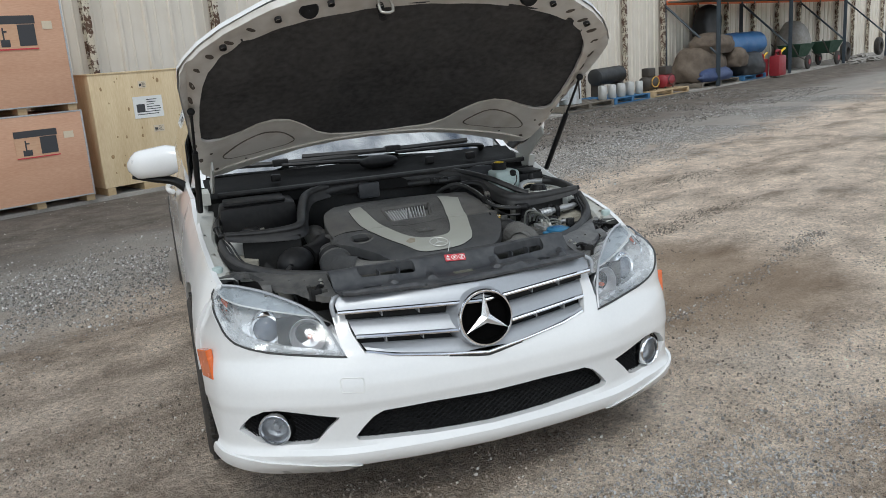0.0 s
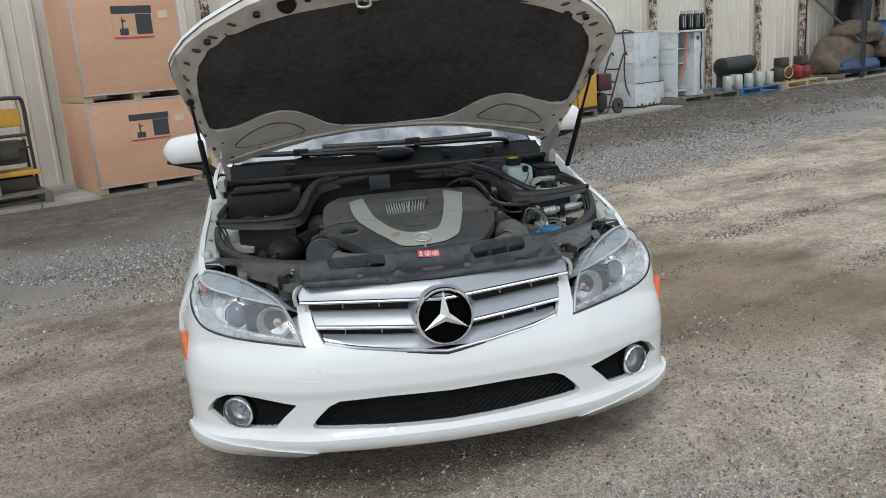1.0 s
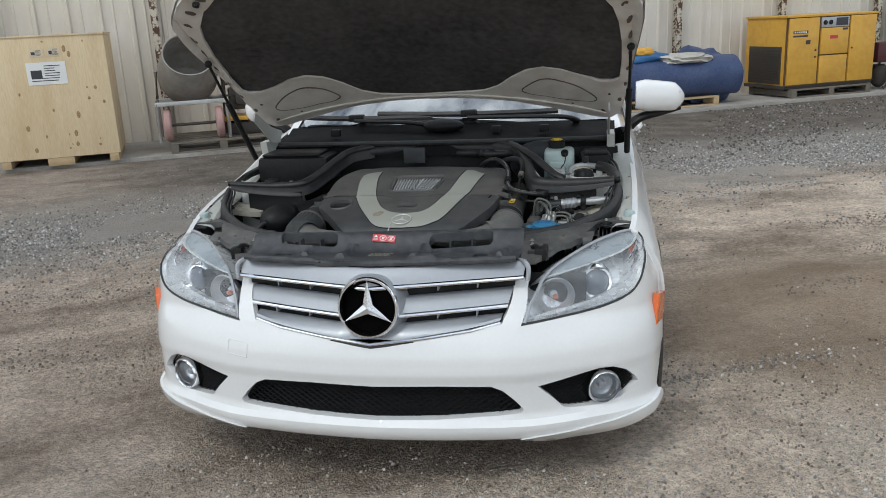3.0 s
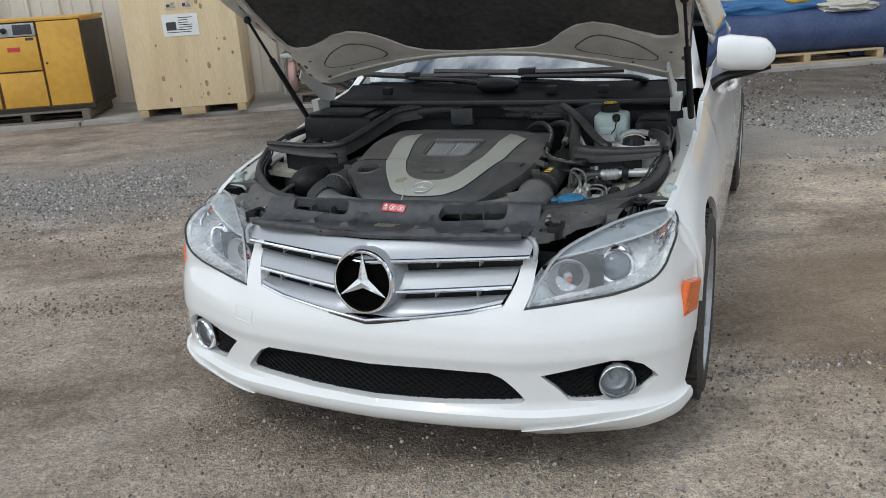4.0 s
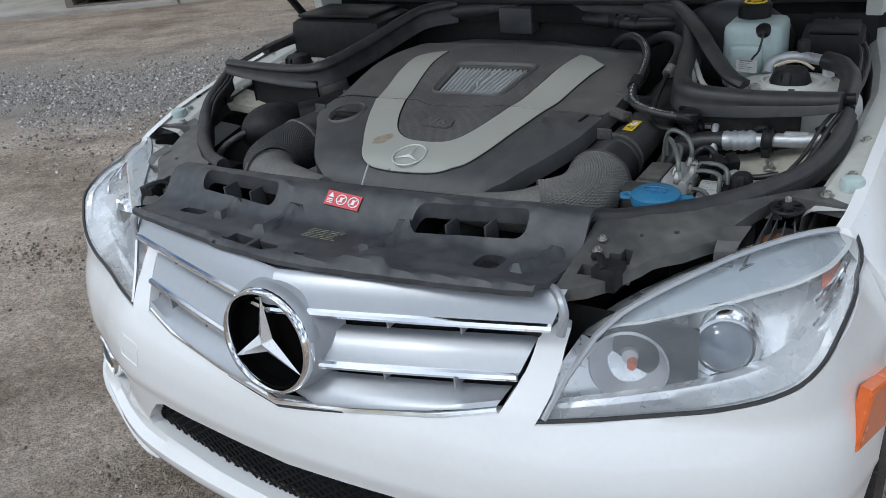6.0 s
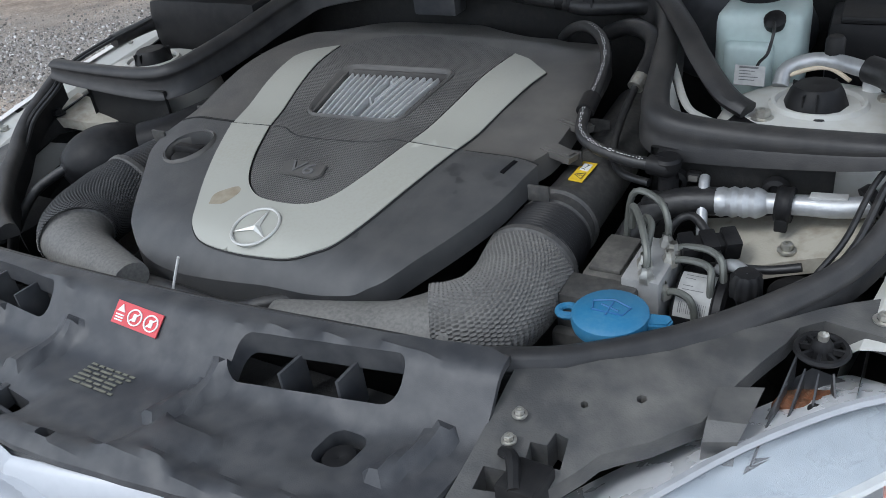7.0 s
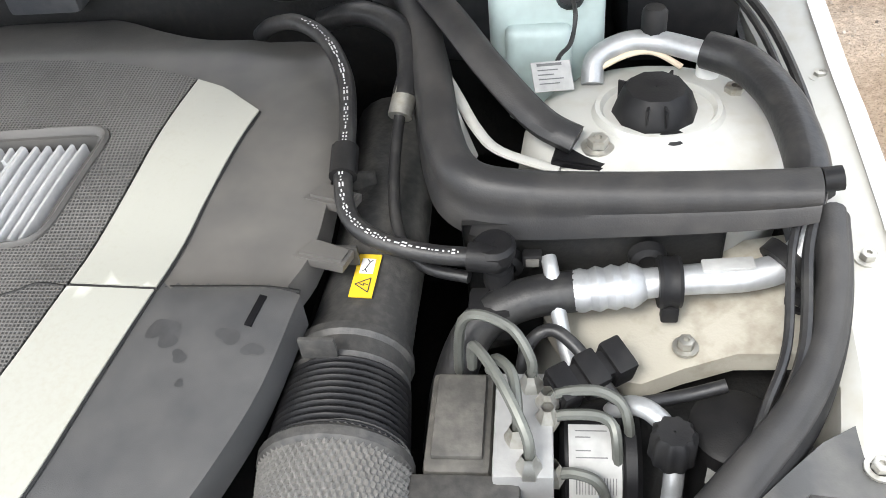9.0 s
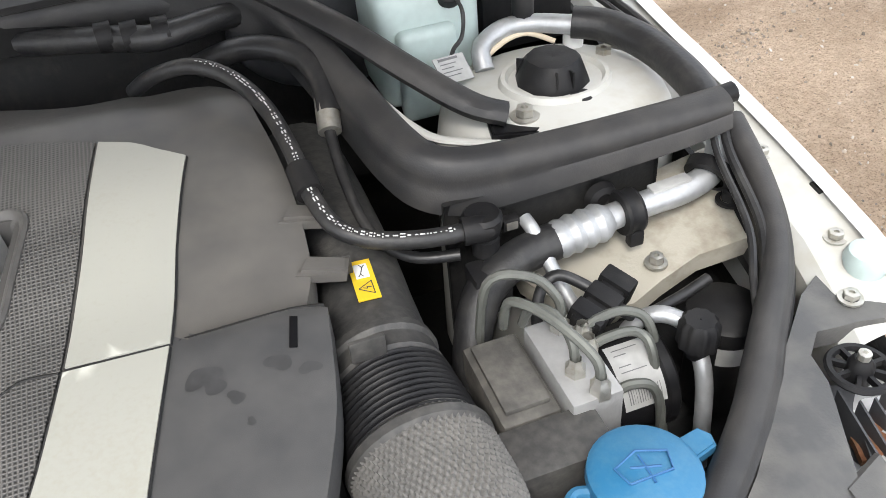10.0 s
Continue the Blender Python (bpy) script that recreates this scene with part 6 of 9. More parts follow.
# ---- engine bay ----
BAY_FIRST = set(bpy.data.objects)
def grid_material(name, c1, c2, pitch):
    """A fine raised grid; the shade of its pits is painted into the colour."""
    m = mat(name, c1, 0.62, bump=0.0)
    t = m.node_tree
    co, sep = t.nodes.new("ShaderNodeTexCoord"), t.nodes.new("ShaderNodeSeparateXYZ")
    t.links.new(co.outputs["Object"], sep.inputs[0])

    def op(kind, a, b=None):
        n = t.nodes.new("ShaderNodeMath")
        n.operation = kind
        for k, q in enumerate((a, b)):
            if q is None:
                continue
            if isinstance(q, float):
                n.inputs[k].default_value = q
            else:
                t.links.new(q, n.inputs[k])
        return n.outputs[0]
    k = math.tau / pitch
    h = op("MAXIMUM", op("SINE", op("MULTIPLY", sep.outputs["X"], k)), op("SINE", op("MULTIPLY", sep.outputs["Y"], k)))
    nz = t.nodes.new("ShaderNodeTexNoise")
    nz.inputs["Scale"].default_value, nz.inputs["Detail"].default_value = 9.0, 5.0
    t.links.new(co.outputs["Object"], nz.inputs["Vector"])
    # pits darkened by height as their shade, ribs dusted unevenly
    pit_shade_dust = op("MULTIPLY", op("ADD", h, 1.0), op("ADD", op("MULTIPLY", nz.outputs["Fac"], 0.9), 0.05))
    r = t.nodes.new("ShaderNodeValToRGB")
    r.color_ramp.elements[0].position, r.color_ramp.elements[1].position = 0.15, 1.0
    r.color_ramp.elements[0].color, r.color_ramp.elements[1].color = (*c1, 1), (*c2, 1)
    t.links.new(pit_shade_dust, r.inputs["Fac"])
    b = t.nodes["Principled BSDF"]
    t.links.new(r.outputs["Color"], b.inputs["Base Color"])
    bp = t.nodes.new("ShaderNodeBump")
    bp.inputs["Strength"].default_value, bp.inputs["Distance"].default_value = 0.6, 0.0015
    t.links.new(h, bp.inputs["Height"])
    t.links.new(bp.outputs[0], b.inputs["Normal"])
    return m


M_SLEEVE = mat("dusty_woven_sleeve", (0.115, 0.112, 0.106), 0.8, s1=10, s2=300, bump=0.1, bs=900, col2=(0.215, 0.207, 0.19), amount=(0.40, 0.70))
M_SLEEVED = mat("dark_woven_sleeve", (0.035, 0.036, 0.038), 0.8, s1=10, s2=300, bump=0.1, bs=900, col2=(0.085, 0.084, 0.082), amount=(0.4, 0.7))
M_DUSTSHELL = mat("pale_dusty_duct", (0.10, 0.098, 0.092), 0.6, s1=8, s2=240, bump=0.06, bs=600, col2=(0.22, 0.212, 0.195), amount=(0.38, 0.72))
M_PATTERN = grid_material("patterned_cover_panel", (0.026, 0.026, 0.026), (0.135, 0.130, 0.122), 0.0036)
M_SPOT = mat("oily_film", (0.050, 0.050, 0.051), 0.42, var=0.2, s1=60, bump=0.0)
M_STAIN = mat("brown_oil_stain", (0.33, 0.30, 0.23), 0.5, s1=40, bump=0.0, col2=(0.25, 0.21, 0.15))
M_SHELL = mat("dusty_intake_plastic", (0.045, 0.044, 0.043), 0.55, s1=10, s2=120, bump=0.12, bs=300, col2=(0.12, 0.115, 0.105), amount=(0.4, 0.75))
M_PRINT2 = mat("faded_print", (0.17, 0.17, 0.13), 0.6, var=0.2, s1=60, bump=0.0)
M_PRINT = mat("worn_white_print", (0.50, 0.50, 0.49), 0.6, var=0.2, s1=60, bump=0.0)
M_HOSE = mat("black_hose", (0.016, 0.016, 0.017), 0.45, s1=20, bump=0.1, col2=(0.05, 0.048, 0.044), amount=(0.45, 0.8))


def bolt(m, parent, r=0.008, h=0.009, material=None):
    """A hexagon head on a washer, axis along local z."""
    bm = new_bm()
    lathe(bm, [(r * 1.6, 0), (r * 1.6, h * 0.25), (r * 1.05, h * 0.3)], m, 16)
    lathe(bm, [(r, h * 0.25), (r, h * 0.95), (r * 0.85, h), (r * 0.4, h), (r * 0.38, h * 0.7), (0.0004, h * 0.7)], m, 6)
    return part("bolt", bm, material or M_STEEL, parent)


# near-black lining closes the bay below and behind, its shade put into the colour
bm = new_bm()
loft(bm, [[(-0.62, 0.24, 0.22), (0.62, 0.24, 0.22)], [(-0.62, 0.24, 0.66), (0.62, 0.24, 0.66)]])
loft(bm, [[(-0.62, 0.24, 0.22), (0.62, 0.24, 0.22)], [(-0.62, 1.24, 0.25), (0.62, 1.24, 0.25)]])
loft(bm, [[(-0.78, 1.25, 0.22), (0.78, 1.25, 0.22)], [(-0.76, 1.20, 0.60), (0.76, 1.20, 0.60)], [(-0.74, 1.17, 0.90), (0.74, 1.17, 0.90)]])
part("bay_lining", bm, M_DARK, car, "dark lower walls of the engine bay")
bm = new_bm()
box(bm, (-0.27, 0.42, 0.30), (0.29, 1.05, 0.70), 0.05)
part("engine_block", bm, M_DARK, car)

for sg in (1, -1):
    # inner wing: rail beside the fender edge, then down
    ys_ = [0.50, 0.54, 0.60, 0.68, 0.75, 0.83, 0.90, 1.0, 1.1, 1.2, 1.26]
    rows = []
    for y in ys_:
        yn = y + 0.058 * (y - 0.17)
        xt, zt = lerp(TOPX, yn) / 1.03 - 0.001, lerp(TOPZ, yn) + 0.007
        rail = lerp([(0.5, 0.705), (0.6, 0.725), (0.75, 0.735), (0.9, 0.742), (1.2, 0.715)], y)
        zr = zt - 0.016
        rows.append([Vector((sg * (xt - 0.002), y, zt - 0.002)), Vector((sg * (xt - 0.014), y, zt - 0.006)), Vector((sg * (xt - 0.024), y, (zt + zr) / 2)), Vector((sg * (rail + 0.012), y, zr + 0.003)), Vector((sg * rail, y, zr)), Vector((sg * (rail - 0.012), y, zr - 0.012)), Vector((sg * (rail - 0.02), y, zr - 0.10))])
    bm = new_bm()
    loft(bm, rows)
    part("fender_rail", bm, M_BAYWHITE, car, "white painted rail with bolts", 30)
    for y, x in ((0.536, 0.721), (0.590, 0.748), (0.70, 0.752), (0.92, 0.765)):
        bolt(pose(sg * x, y, lerp(TOPZ, y + 0.058 * (y - 0.17)) - 0.006), car, 0.0065, 0.008)
    bm = new_bm()
    lathe(bm, [(0.017, 0), (0.019, 0.012), (0.016, 0.020), (0.010, 0.022), (0.0004, 0.022)], pose(sg * 0.752, 0.557, 0.757), 16)
    part("rubber_buffer", bm, M_TANK, car, "pale rubber hood buffer")
    bm = new_bm()
    box(bm, (sg * 0.770 - 0.007, 0.632, lerp(TOPZ, 0.66) - 0.016), (sg * 0.770 + 0.007, 0.646, lerp(TOPZ, 0.66) + 0.005), 0.001)
    part("square_hole", bm, M_DARK, car)
    # side wall with the arch over the wheel, near black
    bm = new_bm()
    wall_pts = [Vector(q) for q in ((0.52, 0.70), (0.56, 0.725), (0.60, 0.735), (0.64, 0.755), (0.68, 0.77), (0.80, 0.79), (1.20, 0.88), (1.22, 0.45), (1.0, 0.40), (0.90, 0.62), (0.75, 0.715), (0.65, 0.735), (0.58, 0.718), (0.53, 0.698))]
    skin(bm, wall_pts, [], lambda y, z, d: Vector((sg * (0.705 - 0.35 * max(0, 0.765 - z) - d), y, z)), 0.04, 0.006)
    part("inner_wing", bm, M_DARK, car, "near-black inner wing")
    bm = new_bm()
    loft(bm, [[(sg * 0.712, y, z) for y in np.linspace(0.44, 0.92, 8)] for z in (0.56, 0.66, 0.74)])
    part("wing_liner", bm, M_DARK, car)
    # shelf of the inner wing below the silver pipe
    bm = new_bm()
    shelf = [Vector(q) for q in ((0.50, 0.70), (0.52, 0.66), (0.535, 0.644), (0.555, 0.631), (0.577, 0.626), (0.61, 0.634), (0.649, 0.640), (0.69, 0.634), (0.722, 0.630), (0.725, 0.74), (0.60, 0.745), (0.50, 0.74))]
    if sg < 0:
        shelf = [Vector(q) for q in ((0.585, 0.745), (0.60, 0.70), (0.64, 0.684), (0.69, 0.672), (0.725, 0.655), (0.725, 0.74))]
    skin(bm, shelf, [], lambda x, y, d: Vector((sg * x, y, 0.722 + 0.30 * (x - 0.56) * 0.8 + 0.20 * (y - 0.64) - d)), 0.03, 0.02)
    part("wing_shelf", bm, M_BAYDIRT, car, "stained beige sheet metal shelf")
    if sg > 0:
        bolt(pose(0.612, 0.650, 0.738), car, 0.0065, 0.011)
    bolt(pose(sg * 0.70, 0.672, 0.766), car, 0.008, 0.012, M_BLACK)
    # suspension tower
    bm = new_bm()
    prof_t = [(0.0005, 0.840), (0.046, 0.840), (0.049, 0.845), (0.053, 0.845), (0.056, 0.839), (0.088, 0.836), (0.106, 0.827), (0.116, 0.808), (0.122, 0.77), (0.126, 0.66), (0.13, 0.50)]
    drop = 0.0 if sg > 0 else -0.02
    lathe(bm, prof_t, Matrix.Translation((sg * 0.603, 0.838, drop)) @ Matrix.Diagonal((1.04, 0.92, 1, 1)), 40)
    tw = part("strut_tower", bm, M_BAYWHITE, car, "white domed suspension tower", 50)
    bm = new_bm()
    lathe(bm, [(0.038, 0), (0.037, 0.005), (0.031, 0.021), (0.026, 0.027), (0.013, 0.028), (0.0004, 0.027)], pose(sg * 0.600, 0.838, 0.838 + drop), 10)
    cap_ = part("tower_cap", bm, M_BLACK, tw, "black plastic tower cap")
    for k in range(4):
        bm = new_bm()
        box(bm, (0.022, -0.001, 0.006), (0.0355, 0.001, 0.024), 0, pose(sg * 0.600, 0.838, 0.838 + drop, 0, 0, (-108, -80, 60, 150)[k]))
        part("rib", bm, M_BLACK, cap_)
    for x, y in ((0.548, 0.902), (0.674, 0.868)):
        bolt(pose(sg * x, y, 0.828 + drop), tw, 0.009, 0.016)
    bm = new_bm()
    lathe(bm, [(0.012, 0), (0.010, 0.0025), (0.0004, 0.003)], pose(sg * 0.611, 0.797, 0.8385 + drop), 16)
    part("hole_plug", bm, M_DARK, tw)

    # rubber-edged partition across the bay
    def beam(pts, w, h, name, label, material=M_RUBBER):
        b_ = new_bm()
        pp = spline(pts, 7)
        rows_ = []
        for i, q in enumerate(pp):
            d_ = (pp[min(i + 1, len(pp) - 1)] - pp[max(i - 1, 0)])
            n_ = Vector((-d_.y, d_.x, 0)).normalized()
            k_ = 0.50 + 0.50 * min(1.0, i / 24)
            rows_.append([q + n_ * a * w + Vector((0, 0, h * (0.53 - (0.53 - c) * k_))) for a, c in ((-1.05, -0.62), (-1.42, -0.58), (-1.40, -0.50), (-1.20, -0.42), (-1.02, -0.30), (-0.92, -0.14), (-0.88, 0.04), (-0.90, 0.14), (-1.06, 0.19), (-1.10, 0.25), (-1.02, 0.36), (-0.82, 0.44), (-0.52, 0.51), (-0.15, 0.53), (0.3, 0.50), (0.65, 0.43), (0.88, 0.30), (1.0, 0.1), (0.9, -0.05), (1.0, -0.12), (1.15, -0.55))])
        loft(b_, rows_, closed=True, caps=True)
        return part(name, b_, material, car, label, 44)
    beam([(sg * x, y, z) for x, y, z in ((0.706, 0.707, 0.838), (0.66, 0.712, 0.834), (0.56, 0.722, 0.828), (0.475, 0.728, 0.830), (0.435, 0.742, 0.836), (0.415, 0.785, 0.845), (0.398, 0.87, 0.860), (0.372, 0.97, 0.885), (0.335, 1.04, 0.905), (0.25, 1.085, 0.915))], 0.017, 0.052, "bay_partition", "black rubber edged partition")
    bm = new_bm()
    rail_pts = [(0.720, 0.705, 0.834), (0.715, 0.66, 0.812), (0.699, 0.61, 0.792), (0.673, 0.568, 0.776), (0.633, 0.525, 0.764), (0.591, 0.480, 0.758), (0.545, 0.440, 0.754), (0.467, 0.383, 0.753), (0.395, 0.350, 0.755)]
    sp = spline([(sg * x, y, z) for x, y, z in rail_pts], 7)
    rows, flange = [], []
    for i, q in enumerate(sp):
        d_ = sp[min(i + 1, len(sp) - 1)] - sp[max(i - 1, 0)]
        n_ = Vector((d_.y, -d_.x, 0)).normalized()
        if n_.x * sg < 0:
            n_ = -n_
        w_ = 1.0 + 0.22 * min(1.0, max(0.0, (i - 16) / 16))
        rows.append([q + n_ * a * w_ + Vector((0, 0, c)) for a, c in ((-0.013, -0.014), (-0.0130, -0.003), (-0.0105, 0.004), (-0.006, 0.0075), (-0.001, 0.0080), (0.004, 0.0060), (0.007, 0.0030), (0.0082, -0.001), (0.0100, -0.0025), (0.0118, -0.006), (0.0105, -0.014), (-0.010, -0.016))])
        flange.append([q - n_ * 0.013 * w_ + Vector((0, 0, -0.05)), q - n_ * 0.012 * w_ + Vector((0, 0, -0.010)), q + n_ * 0.011 * w_ + Vector((0, 0, -0.0115)), q + n_ * 0.014 * w_ + Vector((0, 0, -0.016)), q + n_ * 0.015 * w_ + Vector((0, 0, -0.03))])
    bm = new_bm()
    loft(bm, rows, closed=True, caps=True)
    sl = part("hood_seal", bm, M_RUBBER, car, "thick dusty rubber hood seal", 50)
    bm = new_bm()
    loft(bm, flange)
    part("seal_carrier", bm, M_BLACK, sl, "", 40)
    # cables beside the rail
    for off, r in ((0.0, 0.0045), (0.012, 0.0035)):
        bm = new_bm()
        tube(bm, [(sg * (x - off), y, z) for x, y, z in ((0.64, 1.10, 0.90), (0.705, 0.98, 0.872), (0.722, 0.86, 0.858), (0.718, 0.74, 0.842), (0.698, 0.68, 0.818), (0.684, 0.61, 0.79), (0.664, 0.57, 0.765), (0.64, 0.52, 0.735))], r, 8, 6)
        part("cable", bm, M_HOSE, car)
    bm = new_bm()
    tube(bm, [(sg * 0.718 - 0.006, 0.722, 0.850), (sg * 0.718 + 0.008, 0.722, 0.852)], 0.010, 10)
    part("cable_clip", bm, M_BLACK, car)

    # panel between the slam panel and the headlamp
    bm = new_bm()
    front = [Vector(q) for q in ((0.432, 0.178), (0.475, 0.200), (0.494, 0.225), (0.512, 0.262), (0.530, 0.293), (0.565, 0.322), (0.600, 0.356), (0.614, 0.402), (0.630, 0.438), (0.646, 0.472), (0.652, 0.498), (0.672, 0.516), (0.71, 0.514), (0.78, 0.495), (0.735, 0.580), (0.69, 0.556), (0.640, 0.512), (0.595, 0.466), (0.55, 0.426), (0.47, 0.366), (0.425, 0.345))]
    holes = [[Vector(q) for q in ((0.474, 0.262), (0.505, 0.268), (0.500, 0.298), (0.487, 0.300), (0.485, 0.285), (0.470, 0.283))], [Vector(q) for q in ((0.448, 0.222), (0.475, 0.230), (0.470, 0.250), (0.445, 0.245))], [Vector((0.545 + 0.005 * math.cos(a), 0.36 + 0.005 * math.sin(a))) for a in (0, 1, 2, 3, 4, 5)], [Vector((0.50 + 0.004 * math.cos(a), 0.335 + 0.004 * math.sin(a))) for a in (0, 1, 2, 3, 4, 5)]]
    skin(bm, front, holes, lambda x, y, d: Vector((sg * x, y, 0.712 + 0.075 * min(1.0, max(0.0, (y - 0.17 - 0.55 * (x - 0.43)) / 0.17)) * (1 - 0.4 * (x - 0.43) / 0.3) * 0.55 + 0.05 * (x - 0.43) + 0.004 * noise.noise(Vector((x * 22, y * 22, 1))) - d)), 0.02, 0.02, 0.035)
    fp = part("radiator_support", bm, M_SUPPORT, car, "dusty dark radiator support panel", 30)
    for x, y, z in ((0.452, 0.300, 0.745), (0.455, 0.272, 0.740), (0.478, 0.238, 0.728)):
        bolt(pose(sg * x, y, z), fp, 0.0045, 0.007)
    bm = new_bm()
    box(bm, (sg * 0.487 - 0.018, 0.222, 0.700), (sg * 0.487 + 0.018, 0.262, 0.738), 0.004)
    tube(bm, [(sg * 0.487, 0.225, 0.735), (sg * 0.47, 0.252, 0.742), (sg * 0.455, 0.262, 0.735)], 0.006, 8, 4)
    part("latch_block", bm, M_BLACK, fp)
    bm = new_bm()
    loft(bm, [[(sg * x, y, z) for x, y, z in row] for row in (((0.602, 0.402, 0.742), (0.640, 0.416, 0.742)), ((0.602, 0.398, 0.7455), (0.640, 0.412, 0.7455)), ((0.603, 0.36, 0.740), (0.636, 0.366, 0.741)), ((0.604, 0.342, 0.730), (0.632, 0.352, 0.731)), ((0.604, 0.336, 0.700), (0.630, 0.346, 0.700)))])
    part("lamp_strap", bm, M_SUPPORT, fp, "flat grey plastic strap to the headlamp", 25)
    if sg < 0:
        continue
    # headlamp adjuster
    am = pose(sg * 0.676, 0.474, 0.752)
    bm = new_bm()
    tube(bm, [am @ Vector((0.022 * math.cos(a), 0.022 * math.sin(a), 0)) for a in (math.tau * k / 26 for k in range(26))], 0.0035, 6, closed=True)
    aj = part("lamp_adjuster", bm, M_BLACK, car, "black spoked headlamp adjuster wheel")
    for k in range(8):
        bm = new_bm()
        box(bm, (0.006, -0.0016, -0.003), (0.022, 0.0016, 0.003), 0, am @ pose(0, 0, 0, 0, 0, k * 45))
        part("spoke", bm, M_BLACK, aj)
    bm = new_bm()
    lathe(bm, [(0.010, -0.012), (0.010, 0.006), (0.006, 0.012), (0.0004, 0.012)], am, 12)
    part("hub", bm, M_BLACK, aj)
    bm = new_bm()
    lathe(bm, [(0.005, 0.006), (0.005, 0.018), (0.002, 0.019), (0.0004, 0.016)], am, 8)
    part("screw", bm, M_STEEL, aj)
    bm = new_bm()
    TOWER = [(0.650, 0.470), (0.646, 0.420), (0.640, 0.345), (0.662, 0.372), (0.690, 0.405), (0.712, 0.445), (0.706, 0.490), (0.668, 0.500)]
    plate(bm, TOWER, pose(0, 0, 0.690), 0.018, 0.003)
    part("adjuster_housing", bm, M_DUSTY, aj, "dark ribbed adjuster housing")
    for a, b, h in (((0.656, 0.470), (0.644, 0.352), 0.030), ((0.666, 0.458), (0.660, 0.378), 0.026), ((0.678, 0.456), (0.680, 0.398), 0.026), ((0.690, 0.460), (0.700, 0.428), 0.026), ((0.654, 0.440), (0.643, 0.400), 0.020)):
        bm = new_bm()
        loft(bm, [[Vector((a[0] + d, a[1], 0.704)), Vector((b[0] + d, b[1], 0.704)), Vector((b[0] + d, b[1], 0.710)), Vector((a[0] + d, a[1], 0.712 + h))] for d in (-0.0009, 0.0009)], closed=True, caps=True)
        part("housing_rib", bm, M_DUSTY, aj)
    bm = new_bm()
    lathe(bm, [(0.0075, 0.704), (0.0068, 0.724), (0.003, 0.724), (0.003, 0.716), (0.0004, 0.716)], pose(0.682, 0.424, 0), 14)
    part("screw_post", bm, M_BLACK, aj)
    bm = new_bm()
    skin(bm, [Vector(q) for q in ((0.645, 0.425), (0.652, 0.445), (0.690, 0.462), (0.722, 0.470), (0.720, 0.440), (0.694, 0.438), (0.664, 0.424))], [], lambda x, y, d: Vector((x, y, 0.7175 + 0.004 * noise.noise(Vector((x * 90, y * 90, 2))) - d)), 0.008, 0.006)
    part("lamp_bracket", bm, M_RUST, aj, "rusty orange bracket")

# slam panel over the radiator
def slam_z(x, y):
    f, r = 0.077 + 0.17 * abs(x) ** 1.3, 0.30 + 0.06 * x + 0.10 * x * x
    b = r - 0.078
    if y < b:
        return float(np.interp((y - f) / (b - f), [0, 0.07, 0.18, 0.25, 0.92, 1.0], [0.728, 0.737, 0.736, 0.727, 0.725, 0.728]))
    return float(np.interp(y - b, [0, 0.008, 0.030, 0.046, 0.056, 0.078, 0.10], [0.728, 0.732, 0.753, 0.772, 0.7765, 0.776, 0.770]))


slam_half = [(0, 0.078), (0.05, 0.081), (0.1, 0.0865), (0.15, 0.0925), (0.2, 0.099), (0.25, 0.106), (0.3, 0.1135), (0.35, 0.1215), (0.40, 0.1305), (0.428, 0.136)]
slam_line = [Vector(q) for q in slam_half] + [Vector(q) for q in ((0.430, 0.25), (0.426, 0.335), (0.40, 0.345), (0.30, 0.328), (0.15, 0.312), (0.0, 0.301), (-0.15, 0.294), (-0.30, 0.292), (-0.40, 0.298), (-0.428, 0.30), (-0.432, 0.22))] + [Vector((-q[0], q[1])) for q in reversed(slam_half[1:])]


def round_rect(x0, x1, y0, y1, r, n=5):
    pts = []
    for cx, cy, a0 in ((x1 - r, y1 - r, 0), (x0 + r, y1 - r, 90), (x0 + r, y0 + r, 180), (x1 - r, y0 + r, 270)):
        pts += [Vector((cx + r * math.cos(radians(a0 + 90 * k / n)), cy + r * math.sin(radians(a0 + 90 * k / n)))) for k in range(n + 1)]
    return pts


slots = [[Vector((q.x, q.y + 0.15 * (q.x - 0.25))) for q in round_rect(0.140, 0.335, 0.256, 0.294, 0.015)], [Vector((q.x, q.y - 0.04 * (q.x + 0.25))) for q in round_rect(-0.338, -0.150, 0.236, 0.271, 0.013)]]
pocket = [[Vector((q.x, q.y + 0.12 * (-0.105 - q.x))) for q in round_rect(-0.165, -0.050, 0.104, 0.142, 0.006)], [Vector((q.x, q.y)) for q in round_rect(0.286, 0.328, 0.194, 0.240, 0.014)], round_rect(-0.345, -0.285, 0.180, 0.200, 0.008), round_rect(0.018, 0.040, 0.096, 0.108, 0.004)]


